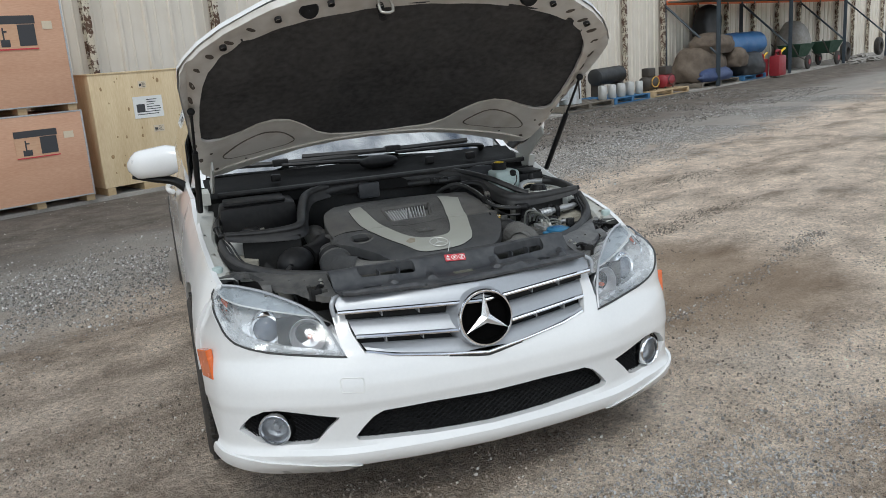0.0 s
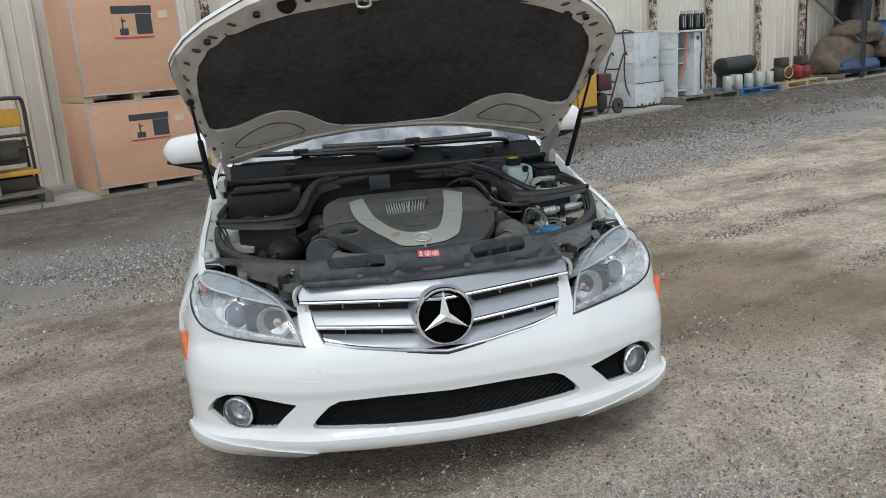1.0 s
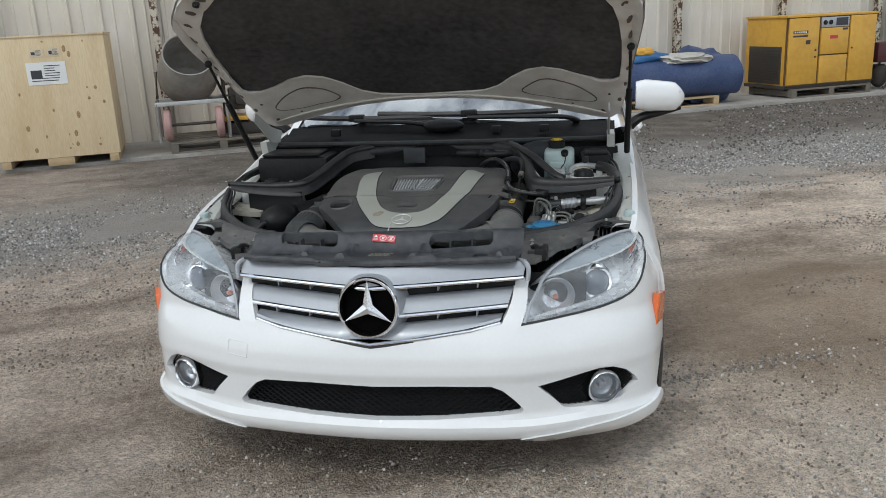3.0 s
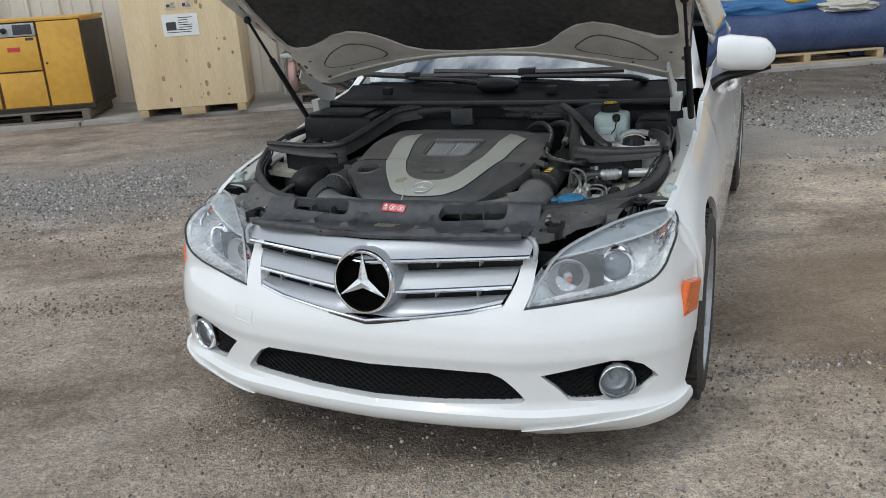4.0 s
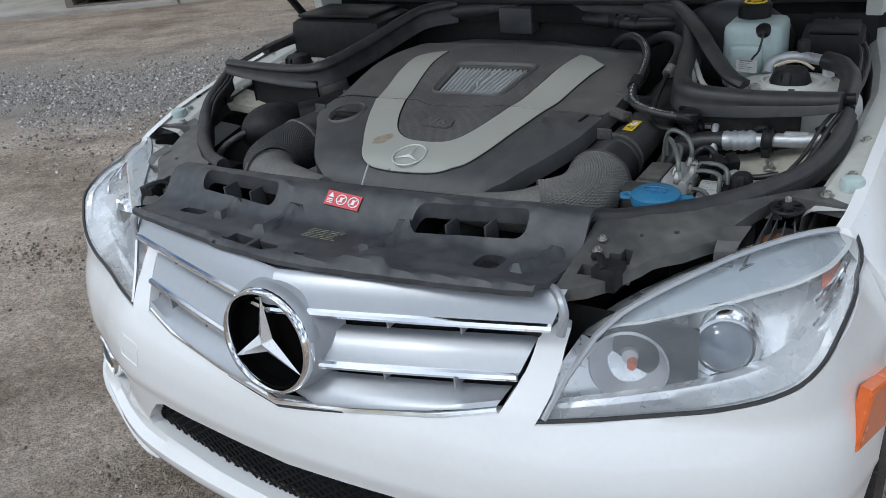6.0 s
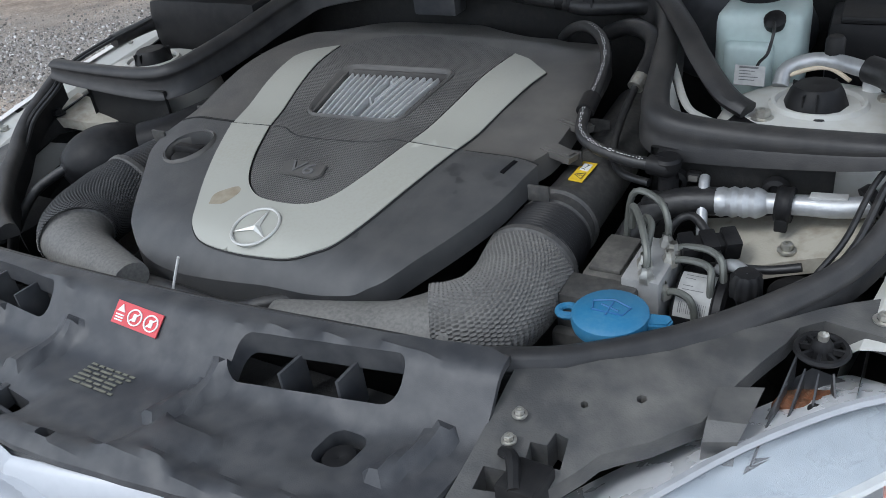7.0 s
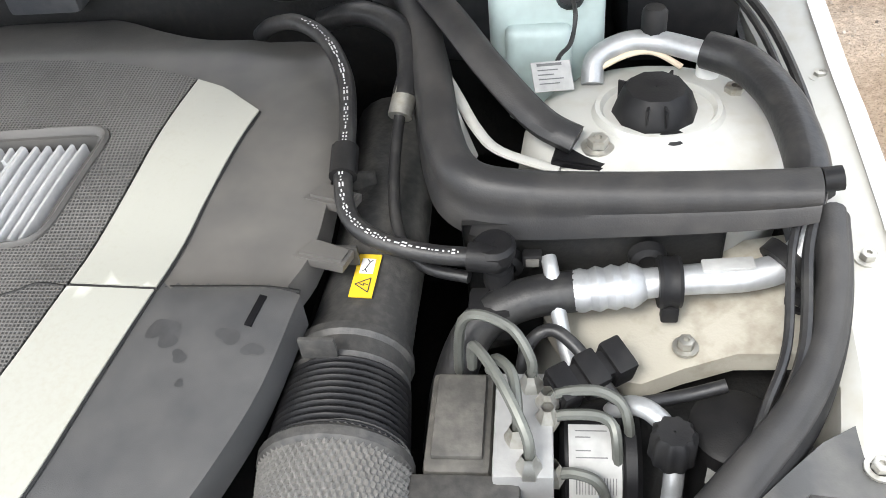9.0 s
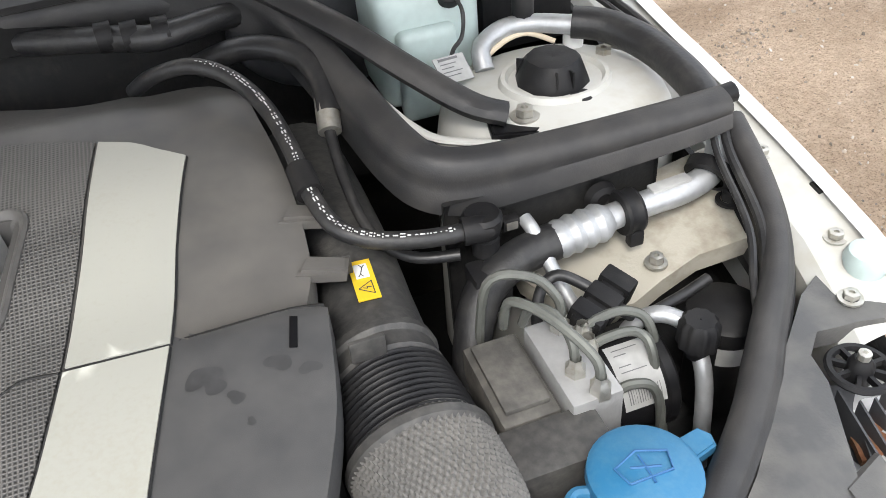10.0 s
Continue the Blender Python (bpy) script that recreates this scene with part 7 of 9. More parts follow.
def slam(x, y, d):
    z = slam_z(x, y)
    for k, w in ((-0.24, 0.012), (-0.11, 0.015), (0.12, 0.014), (0.37, 0.012)):
        u = (x - k - 0.35 * (y - 0.20)) / w
        z += 0.012 * math.exp(-u ** 4) * (1 if 0.15 + 0.12 * abs(x) < y < 0.245 + 0.06 * x else 0)
    z += 0.013 * math.exp(-(((x - 0.155 - 0.3 * (y - 0.14)) / 0.042) ** 8 + ((y - 0.142) / 0.034) ** 8))
    z -= 0.006 * math.exp(-(((x - 0.305) / 0.034) ** 8 + ((y - 0.218) / 0.036) ** 8))
    z -= 0.007 * math.exp(-(((x + 0.11) / 0.075) ** 8 + ((y - 0.122) / 0.032) ** 8))
    for s_, cy in ((0.2375, 0.275), (-0.244, 0.2535)):
        rim = ((x - s_) / 0.112) ** 6 + ((y - cy - (0.15 if s_ > 0 else -0.04) * (x - s_)) / 0.026) ** 6
        z += 0.0035 * math.exp(-((rim - 1.0) / 0.6) ** 2)
    z += 0.0012 * noise.noise(Vector((x * 30, y * 30, 2)))
    return Vector((x, y, z - d))


bm = new_bm()
skin(bm, slam_line, slots + pocket, slam, 0.0095, 0.009, 0.028)
sp_ = part("slam_panel", bm, M_DUSTY, car, "dusty black plastic cover over the radiator", 32)
bm = new_bm()
for sg in (1, -1):
    box(bm, (sg * 0.25 - 0.10, 0.238 if sg > 0 else 0.215, 0.655), (sg * 0.25 + 0.10, 0.315 if sg > 0 else 0.285, 0.70))
box(bm, (-0.42, 0.16, 0.64), (0.42, 0.33, 0.672))
part("slot_floor", bm, M_DARK, sp_)
for sg in (1, -1):
    for x in (0.206, 0.272):
        bm = new_bm()
        y_ = 0.275 + 0.15 * (x - 0.2375) if sg > 0 else 0.2535
        box(bm, (sg * x - 0.002, y_ - 0.016, 0.69), (sg * x + 0.002, y_ + 0.022, slam_z(sg * x, y_) - 0.004), 0.0008)
        part("slot_fin", bm, M_DUSTY, sp_)
bm = new_bm()
tube(bm, [(-0.168, 0.128, 0.708), (-0.050, 0.116, 0.708)], 0.004, 6)
box(bm, (-0.112, 0.100, 0.695), (-0.102, 0.146, 0.722), 0.002)
part("latch_bar", bm, M_DUSTY, sp_)
bm = new_bm()
lathe(bm, [(0.020, 0), (0.016, 0.006), (0.010, 0.007), (0.0004, 0.004)], pose(0.308, 0.214, 0.706), 14)
part("clip", bm, M_BLACK, sp_)


def slam_frame(x, y):
    a, b, c = slam(x, y, 0), slam(x + 0.01, y, 0), slam(x, y + 0.01, 0)
    ex = (b - a).normalized()
    n = ex.cross(c - a).normalized()
    ey = n.cross(ex)
    m = Matrix((ex, ey, n)).transposed().to_4x4()
    m.translation = a
    return m


sm = slam_frame(-0.003, 0.2595)
bm = new_bm()
sm = sm @ Matrix.Diagonal((0.88, 0.80, 1, 1))
box(bm, (-0.041, -0.017, 0.0015), (0.041, 0.017, 0.003), 0, sm)
stk = part("warning_sticker", bm, M_RED, sp_, "red warning sticker with white signs")
for cx in (-0.003, 0.026):
    bm = new_bm()
    lathe(bm, [(0.0125, 0), (0.0125, 0.0012), (0.0105, 0.0012), (0.0105, 0)], sm @ pose(cx, 0, 0.003), 24)
    box(bm, (cx - 0.0095, -0.001, 0.003), (cx + 0.0095, 0.001, 0.0042), 0, sm @ Matrix.Translation((cx, 0, 0)) @ pose(0, 0, 0, 0, 0, 45) @ Matrix.Translation((-cx, 0, 0)))
    box(bm, (cx - 0.003, -0.006, 0.003), (cx + 0.003, 0.005, 0.0042), 0, sm)
    part("ban_sign", bm, M_WHITE, stk)
bm = new_bm()
plate(bm, [(-0.036, 0.002), (-0.022, 0.002), (-0.029, 0.013)], sm @ pose(0, 0, 0.003), 0.0012)
part("warning_triangle", bm, M_WHITE, stk)
for k in range(3):
    bm = new_bm()
    box(bm, (-0.036, -0.004 - k * 0.004, 0.003), (-0.022, -0.002 - k * 0.004, 0.0042), 0, sm)
    part("text_bar", bm, M_WHITE, stk)
sm = slam_frame(0.0, 0.192)
bm = new_bm()
rnd = random.Random(4)
for k in range(6):
    x = -0.035
    while x < 0.03:
        w = rnd.uniform(0.006, 0.02)
        box(bm, (x, 0.014 - k * 0.006, 0.001), (min(0.036, x + w), 0.0165 - k * 0.006, 0.002), 0, sm)
        x += w + 0.004
part("small_print", bm, M_PRINT2, sp_, "faint rows of small print")
bm = new_bm()
tube(bm, [(-0.008, 0.312, 0.755), (-0.004, 0.318, 0.775), (0.008, 0.326, 0.808)], 0.0017, 6, 4)
part("cable_tie", bm, M_PRINT, sp_)
bm = new_bm()
tube(bm, [(-0.42, 0.300, 0.764), (-0.30, 0.294, 0.769), (-0.15, 0.296, 0.770), (0.0, 0.303, 0.770), (0.15, 0.314, 0.770), (0.30, 0.330, 0.768), (0.42, 0.345, 0.762)], 0.006, 8, 6)
part("rear_bead", bm, M_RUBBER, sp_)

# engine cover
COVZ = [(q.x, q.y) for q in spline([(y, z, 0) for y, z in ((0.36, 0.690), (0.385, 0.722), (0.398, 0.743), (0.418, 0.760), (0.450, 0.775), (0.550, 0.797), (0.633, 0.813), (0.690, 0.821), (0.750, 0.838), (0.810, 0.852), (0.879, 0.858), (0.954, 0.859), (1.068, 0.843), (1.13, 0.815))], 6)]


def edges(*runs):
    """One closed outline from smooth runs that meet in corners."""
    out = []
    for run in runs:
        out += [Vector((q.x, q.y)) for q in spline([(a, b, 0) for a, b in run], 4)][:-1]
    return out


cov_line = edges([(-0.205, 0.420), (-0.165, 0.394), (-0.100, 0.386), (-0.02, 0.388), (0.06, 0.392), (0.14, 0.394), (0.20, 0.403), (0.232, 0.424), (0.256, 0.462), (0.280, 0.510), (0.300, 0.565), (0.314, 0.640)],
                 [(0.314, 0.640), (0.300, 0.653)],
                 [(0.300, 0.653), (0.314, 0.70), (0.318, 0.78), (0.312, 0.87), (0.300, 0.935), (0.262, 0.966), (0.20, 0.970), (0.145, 0.976), (0.085, 1.005), (0.02, 1.06), (-0.03, 1.098), (-0.085, 1.108), (-0.13, 1.09), (-0.18, 1.035), (-0.215, 0.968), (-0.262, 0.918), (-0.305, 0.872), (-0.326, 0.80), (-0.330, 0.72), (-0.328, 0.652), (-0.334, 0.612), (-0.318, 0.570), (-0.280, 0.522), (-0.236, 0.462), (-0.205, 0.420)])
oil_hole = [Vector((-0.240 + 0.040 * math.cos(a), 0.578 + 0.036 * math.sin(a))) for a in (math.tau * k / 24 for k in range(24))]
vent = [Vector(q) for q in ((-0.086, 0.692), (0.066, 0.697), (0.094, 0.808), (-0.088, 0.802))]


def cover(x, y, d=0.0):
    z = lerp(COVZ, y)
    a = abs(x - 0.0)
    z -= 3.5 * max(0.0, a - 0.27) ** 2 + 0.10 * max(0.0, a - 0.20) * max(0.0, min(1.0, (0.62 - y) / 0.2))
    if x > 0.195:
        z += 0.005 * min(1.0, (x - 0.195) / 0.012) * min(1.0, max(0.0, (0.6445 - y) / 0.003)) - 0.004 * min(1.0, (x - 0.195) / 0.02) * min(1.0, max(0.0, (y - 0.648) / 0.004))
    z += 0.004 * math.exp(-((y - 0.945 + 0.35 * x * x) / 0.016) ** 2)
    return Vector((x, y, z - d))


bm = new_bm()
skin(bm, cov_line, [oil_hole, vent], cover, 0.0125, 0.034, 0.024)
cv = part("engine_cover", bm, [M_COVER, M_COVERF], car, "dusty grey plastic engine cover with silver trim", 40)
for p in cv.data.polygons:
    p.material_index = 1 if p.center.y < 0.6465 else 0


def inlay(name, outline, lift, material, label="", rim=0.004, step=0.016, holes=()):
    b_ = new_bm()
    skin(b_, [Vector(q) for q in outline], [list(h) for h in holes], lambda x, y, d: cover(x, y, d - lift), step, rim, rim)
    return part(name, b_, material, cv, label, 40)


FRONT_OUT = [(-0.202, 0.638), (-0.172, 0.568), (-0.143, 0.512), (-0.112, 0.461), (-0.097, 0.437), (-0.080, 0.422), (-0.055, 0.4135), (-0.010, 0.411), (0.040, 0.413), (0.082, 0.418), (0.112, 0.430), (0.135, 0.447), (0.153, 0.488), (0.171, 0.553), (0.184, 0.600), (0.1955, 0.642)]
FRONT_IN = [(0.1205, 0.646), (0.110, 0.606), (0.097, 0.563), (0.081, 0.525), (0.060, 0.503), (0.025, 0.4945), (-0.022, 0.496), (-0.052, 0.509), (-0.077, 0.533), (-0.103, 0.577), (-0.129, 0.642)]
LEFT_IN, LEFT_OUT = [(-0.130, 0.6465), (-0.143, 0.70), (-0.152, 0.748), (-0.160, 0.81), (-0.163, 0.876)], [(-0.221, 0.824), (-0.2215, 0.78), (-0.219, 0.742), (-0.211, 0.69), (-0.2005, 0.641)]
RIGHT_IN, RIGHT_OUT = [(0.165, 0.886), (0.155, 0.82), (0.143, 0.749), (0.132, 0.70), (0.122, 0.6495)], [(0.1965, 0.645), (0.205, 0.69), (0.2135, 0.736), (0.226, 0.79), (0.238, 0.838)]


trim_l = edges([LEFT_OUT[-1], LEFT_IN[0]], LEFT_IN, [LEFT_IN[-1], (-0.195, 0.858), (-0.212, 0.842), LEFT_OUT[0]], LEFT_OUT)
trim_r = edges([RIGHT_IN[-1], RIGHT_OUT[0]], RIGHT_OUT, [RIGHT_OUT[-1], (0.204, 0.866), RIGHT_IN[0]], RIGHT_IN)
trim_f = edges(FRONT_OUT, [FRONT_OUT[-1], FRONT_IN[0]], FRONT_IN, [FRONT_IN[-1], FRONT_OUT[0]])
for o in (trim_l, trim_r, trim_f):
    inlay("silver_trim", o, 0.004, M_TRIM, "pale silver trim strip", step=0.012)
    # near-black bead draws the shadow line round the trim strip
    bm = new_bm()
    tube(bm, [cover(q.x, q.y, -0.0012) for q in dense(o, 0.012)], 0.0016, 5, closed=True)
    part("trim_gap", bm, M_DARK, cv)
REAR = [(0.162, 0.889), (0.105, 0.912), (0.036, 0.928), (-0.05, 0.934), (-0.115, 0.915), (-0.160, 0.880)]
STEP = [(-0.126, 0.6445), (-0.100, 0.645), (-0.082, 0.636), (-0.055, 0.629), (0.0, 0.631), (0.050, 0.635), (0.075, 0.642), (0.092, 0.650), (0.117, 0.6475)]
pan_r = edges([(0.118, 0.6485)] + [(a - 0.004, b) for a, b in RIGHT_IN[-2::-1]], REAR, [(a + 0.003, b) for a, b in LEFT_IN[::-1]], [(a, b + 0.0012) for a, b in STEP])
pan_f = edges([(a, b - 0.0012) for a, b in STEP], [(STEP[-1][0], STEP[-1][1] - 0.0012)] + [(a * 0.97, b + 0.002) for a, b in FRONT_IN[1:-1]] + [(STEP[0][0], STEP[0][1] - 0.0012)])
def rounded(poly, r, n=5):
    """Corner points replaced by short curves."""
    out = []
    for i, q in enumerate(poly):
        a, b = (poly[i - 1] - q).normalized(), (poly[(i + 1) % len(poly)] - q).normalized()
        for k in range(n + 1):
            s = k / n
            out.append((q + a * r) * (1 - s) ** 2 + q * 2 * s * (1 - s) + (q + b * r) * s * s)
    return out


VC = Vector((-0.002, 0.748))
big_vent = rounded([VC + (q - VC) * 1.16 for q in vent], 0.026)
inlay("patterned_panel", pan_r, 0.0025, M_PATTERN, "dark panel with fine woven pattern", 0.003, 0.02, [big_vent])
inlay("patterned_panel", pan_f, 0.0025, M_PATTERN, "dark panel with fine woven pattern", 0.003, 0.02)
bm = new_bm()
rims = [[cover(q.x, q.y, d) for q in dense(rounded([VC + (q - VC) * s for q in vent], r), 0.02)] for s, r, d in ((1.17, 0.030, 0.004), (1.165, 0.030, -0.0045), (1.13, 0.028, -0.0065), (1.09, 0.026, -0.0045), (1.04, 0.022, 0.004), (1.02, 0.020, 0.016))]
m_ = min(len(r) for r in rims)
rims = [[r[int(k * len(r) / m_)] for k in range(m_)] for r in rims]
loft(bm, rims, closed=True)
part("vent_frame", bm, M_COVER, cv)
bm = new_bm()
loft(bm, [[cover(x, y, 0.025) for x in (-0.095, 0.0, 0.105)] for y in (0.685, 0.75, 0.815)])
part("vent_floor", bm, M_MIXERGREY, cv, "dusty grey metal below the vent")


def vent_at(f, g):
    return vent[0].lerp(vent[1], f).lerp(vent[3].lerp(vent[2], f), g)


fins = [(0.03 + 0.066 * k, 0.04 + 0.058 * k, 0.06, 0.96) for k in range(6)] + [(0.425, 0.39, 0.10, 0.96), (0.46, 0.44, 0.45, 0.96), (0.52, 0.50, 0.82, 0.96), (0.50, 0.56, 0.42, 0.97)]
fins += [(0.54 + 0.070 * k, 0.575 + 0.066 * k, 0.05, 0.96) for k in range(6)]
for fa, fb, g0, g1 in fins:
    bm = new_bm()
    rows = []
    for k in range(5):
        q = vent_at(fa + (fb - fa) * (g0 + (g1 - g0) * k / 4), g0 + (g1 - g0) * k / 4)
        rows.append([cover(q.x + w, q.y, d) for w, d in ((-0.0026, 0.025), (-0.0020, 0.0045), (-0.0012, 0.0035), (0.0012, 0.0035), (0.0020, 0.0045), (0.0026, 0.025))])
    loft(bm, rows, caps=True)
    part("vent_fin", bm, M_FIN, cv)
# hose below the front edge of the cover
bm = new_bm()
tube(bm, [(-0.24, 0.372, 0.700), (-0.16, 0.364, 0.716), (-0.06, 0.362, 0.712), (0.02, 0.366, 0.706), (0.07, 0.384, 0.716), (0.11, 0.415, 0.712)], 0.011, 10, 6)
part("coolant_hose", bm, M_HOSE, car, "black coolant hose below the engine cover")
# oil filler
bm = new_bm()
c = cover(-0.240, 0.578)
lathe(bm, [(0.037, -0.016), (0.0375, -0.003), (0.041, 0.002), (0.044, -0.002), (0.047, -0.012)], Matrix.Translation(c) @ pose(0, 0, 0, 10, -6, 0), 28)
part("filler_collar", bm, M_COVER, cv)
bm = new_bm()
lathe(bm, [(0.033, -0.03), (0.031, -0.014), (0.026, -0.010), (0.0004, -0.010)], Matrix.Translation(c), 24)
box(bm, c + Vector((-0.027, -0.007, -0.012)), c + Vector((0.027, 0.007, 0.000)), 0.003)
part("oil_cap", bm, M_BLACK, cv, "black oil filler cap")


def cover_frame(x, y, lift, turn=0.0):
    a, b, c_ = cover(x, y), cover(x + 0.01, y), cover(x, y + 0.01)
    ex = (b - a).normalized()
    n = ex.cross(c_ - a).normalized()
    m = Matrix((ex, n.cross(ex), n)).transposed().to_4x4()
    m.translation = a + n * lift
    return m @ pose(0, 0, 0, 0, 0, turn)


# round ornament on the trim
om = cover_frame(0.009, 0.4475, 0.0045)
bm = new_bm()
tube(bm, [om @ Vector((0.0325 * math.cos(a), 0.0325 * math.sin(a), 0.0006)) for a in (math.tau * k / 32 for k in range(32))], 0.0020, 6, closed=True)
orn = part("cover_ornament", bm, M_ORN, cv, "small round chrome ornament")
bm = new_bm()
star(bm, om @ pose(0, 0, 0.0002), 0.0315, 0.0058, 0.0026)
part("star_ray", bm, M_ORN, orn, angle=5)


def lettering(text, size, m, material, parent, name="lettering", extrude=0.001):
    cu = bpy.data.curves.new("text", "FONT")
    cu.body, cu.size, cu.extrude, cu.align_x, cu.align_y = text, size, extrude, "CENTER", "CENTER"
    tmp = new("text", cu)
    me_ = bpy.data.meshes.new_from_object(tmp.evaluated_get(bpy.context.evaluated_depsgraph_get()))
    bpy.data.objects.remove(tmp)
    me_.name = name
    me_.materials.clear()
    me_.materials.append(material)
    ob_ = new(name, me_)
    ob_.matrix_basis = m
    ob_.parent = parent
    return ob_


vm = cover_frame(0.000, 0.5605, 0.0042, -3)
bm = new_bm()
plate(bm, [(-0.030, -0.015), (0.031, -0.015), (0.039, -0.006), (0.033, 0.015), (-0.028, 0.014), (-0.036, 0.004)], vm, 0.0028, 0.0012)
bd = part("engine_badge", bm, M_COVER, cv, "grey raised badge reading V6")
lettering("V6", 0.031, vm @ pose(0.001, -0.001, 0.0034) @ Matrix.Diagonal((1.35, 1, 1, 1)), M_BADGE, bd)
for xs_ in ((0.203, 0.23, 0.26, 0.29, 0.312), (-0.205, -0.24, -0.28, -0.322)):
    bm = new_bm()
    tube(bm, [cover(x, 0.6465, -0.0006) for x in xs_], 0.0018, 5, 4)
    part("seam", bm, M_DARK, cv)
bm = new_bm()
tube(bm, [cover(a, b, -0.0016) for a, b in STEP], 0.0017, 5, 5)
part("seam", bm, M_DARK, cv)
# raised ledge and slot on the right of the cover
bm = new_bm()
# flush black bar stands for the shade inside the open slot
box(bm, (-0.003, -0.014, -0.002), (0.003, 0.014, 0.0008), 0.0004, cover_frame(0.284, 0.622, 0.0, -12))
part("cover_slot", bm, M_MESH, cv)

bm = new_bm()
skin(bm, edges([(-0.094, 0.468), (-0.100, 0.486), (-0.088, 0.500), (-0.074, 0.508), (-0.064, 0.500), (-0.066, 0.486), (-0.074, 0.472), (-0.094, 0.468)]), [], lambda x, y, d: cover(x, y, d - 0.0043), 0.008)
part("trim_stain", bm, M_STAIN, cv, "brown stain on the trim")
rnd = random.Random(21)
for x, y, r in ((0.214, 0.606, 0.013), (0.221, 0.597, 0.010), (0.234, 0.583, 0.007), (0.268, 0.600, 0.010), (0.288, 0.590, 0.008), (0.240, 0.562, 0.004), (0.150, 0.468, 0.007)):
    ph = rnd.uniform(0, 6)
    ring = [Vector((x + r * k * math.cos(a), y + 0.75 * r * k * math.sin(a))) for a, k in ((math.tau * j / 26, 0.9 + 0.2 * math.sin(2 * math.tau * j / 26 + ph) + 0.12 * math.sin(3 * math.tau * j / 26 + 2 * ph)) for j in range(26))]
    bm = new_bm()
    skin(bm, ring, [], lambda u, v, d: cover(u, v, d - 0.0005), 0.006)
    part("oily_spot", bm, M_SPOT, cv)
for x, y in ((0.318, 0.690), (0.318, 0.745)):
    bm = new_bm()
    plate(bm, [(-0.022, -0.006), (0.020, -0.010), (0.026, 0.008), (-0.010, 0.016)], Matrix.Translation(cover(x, y, 0.008)) @ pose(0, 0, 0, 4, 12, 0), 0.012, 0.003)
    part("cover_lug", bm, M_COVER, cv)

# intake ducts
def sleeve(bm, pts, r, knots=66, pitch=0.0047):
    """A fabric tube with staggered rows of raised knots."""
    p = spline(pts, 40)
    run = [0.0]
    for i in range(1, len(p)):
        run.append(run[-1] + (p[i] - p[i - 1]).length)
    m, n, rows = int(run[-1] / pitch * 4), knots * 4, []
    for k in range(m + 1):
        s = run[-1] * k / m
        q = Vector([float(np.interp(s, run, [v[c] for v in p])) for c in range(3)])
        e = Vector([float(np.interp(min(s + 0.004, run[-1]), run, [v[c] for v in p])) - float(np.interp(max(0, s - 0.004), run, [v[c] for v in p])) for c in range(3)]).normalized()
        a = e.cross(Vector((0, 0, 1))).normalized()
        b = a.cross(e)
        ring = []
        for g in range(n):
            h = math.tau * g / n
            knot = math.cos(knots * h) * math.cos(math.pi * s / pitch)
            lump = 1 + 0.03 * noise.noise(Vector((math.cos(h) * 2, math.sin(h) * 2, s * 22)))
            ring.append(q + (r(s / run[-1]) * lump * (1 - 0.06 * max(0.0, 1 - s / 0.010)) + 0.0017 * knot * min(1.0, s / 0.008)) * (math.cos(h) * a + math.sin(h) * b))
        rows.append(ring)
    loft(bm, rows, closed=True)


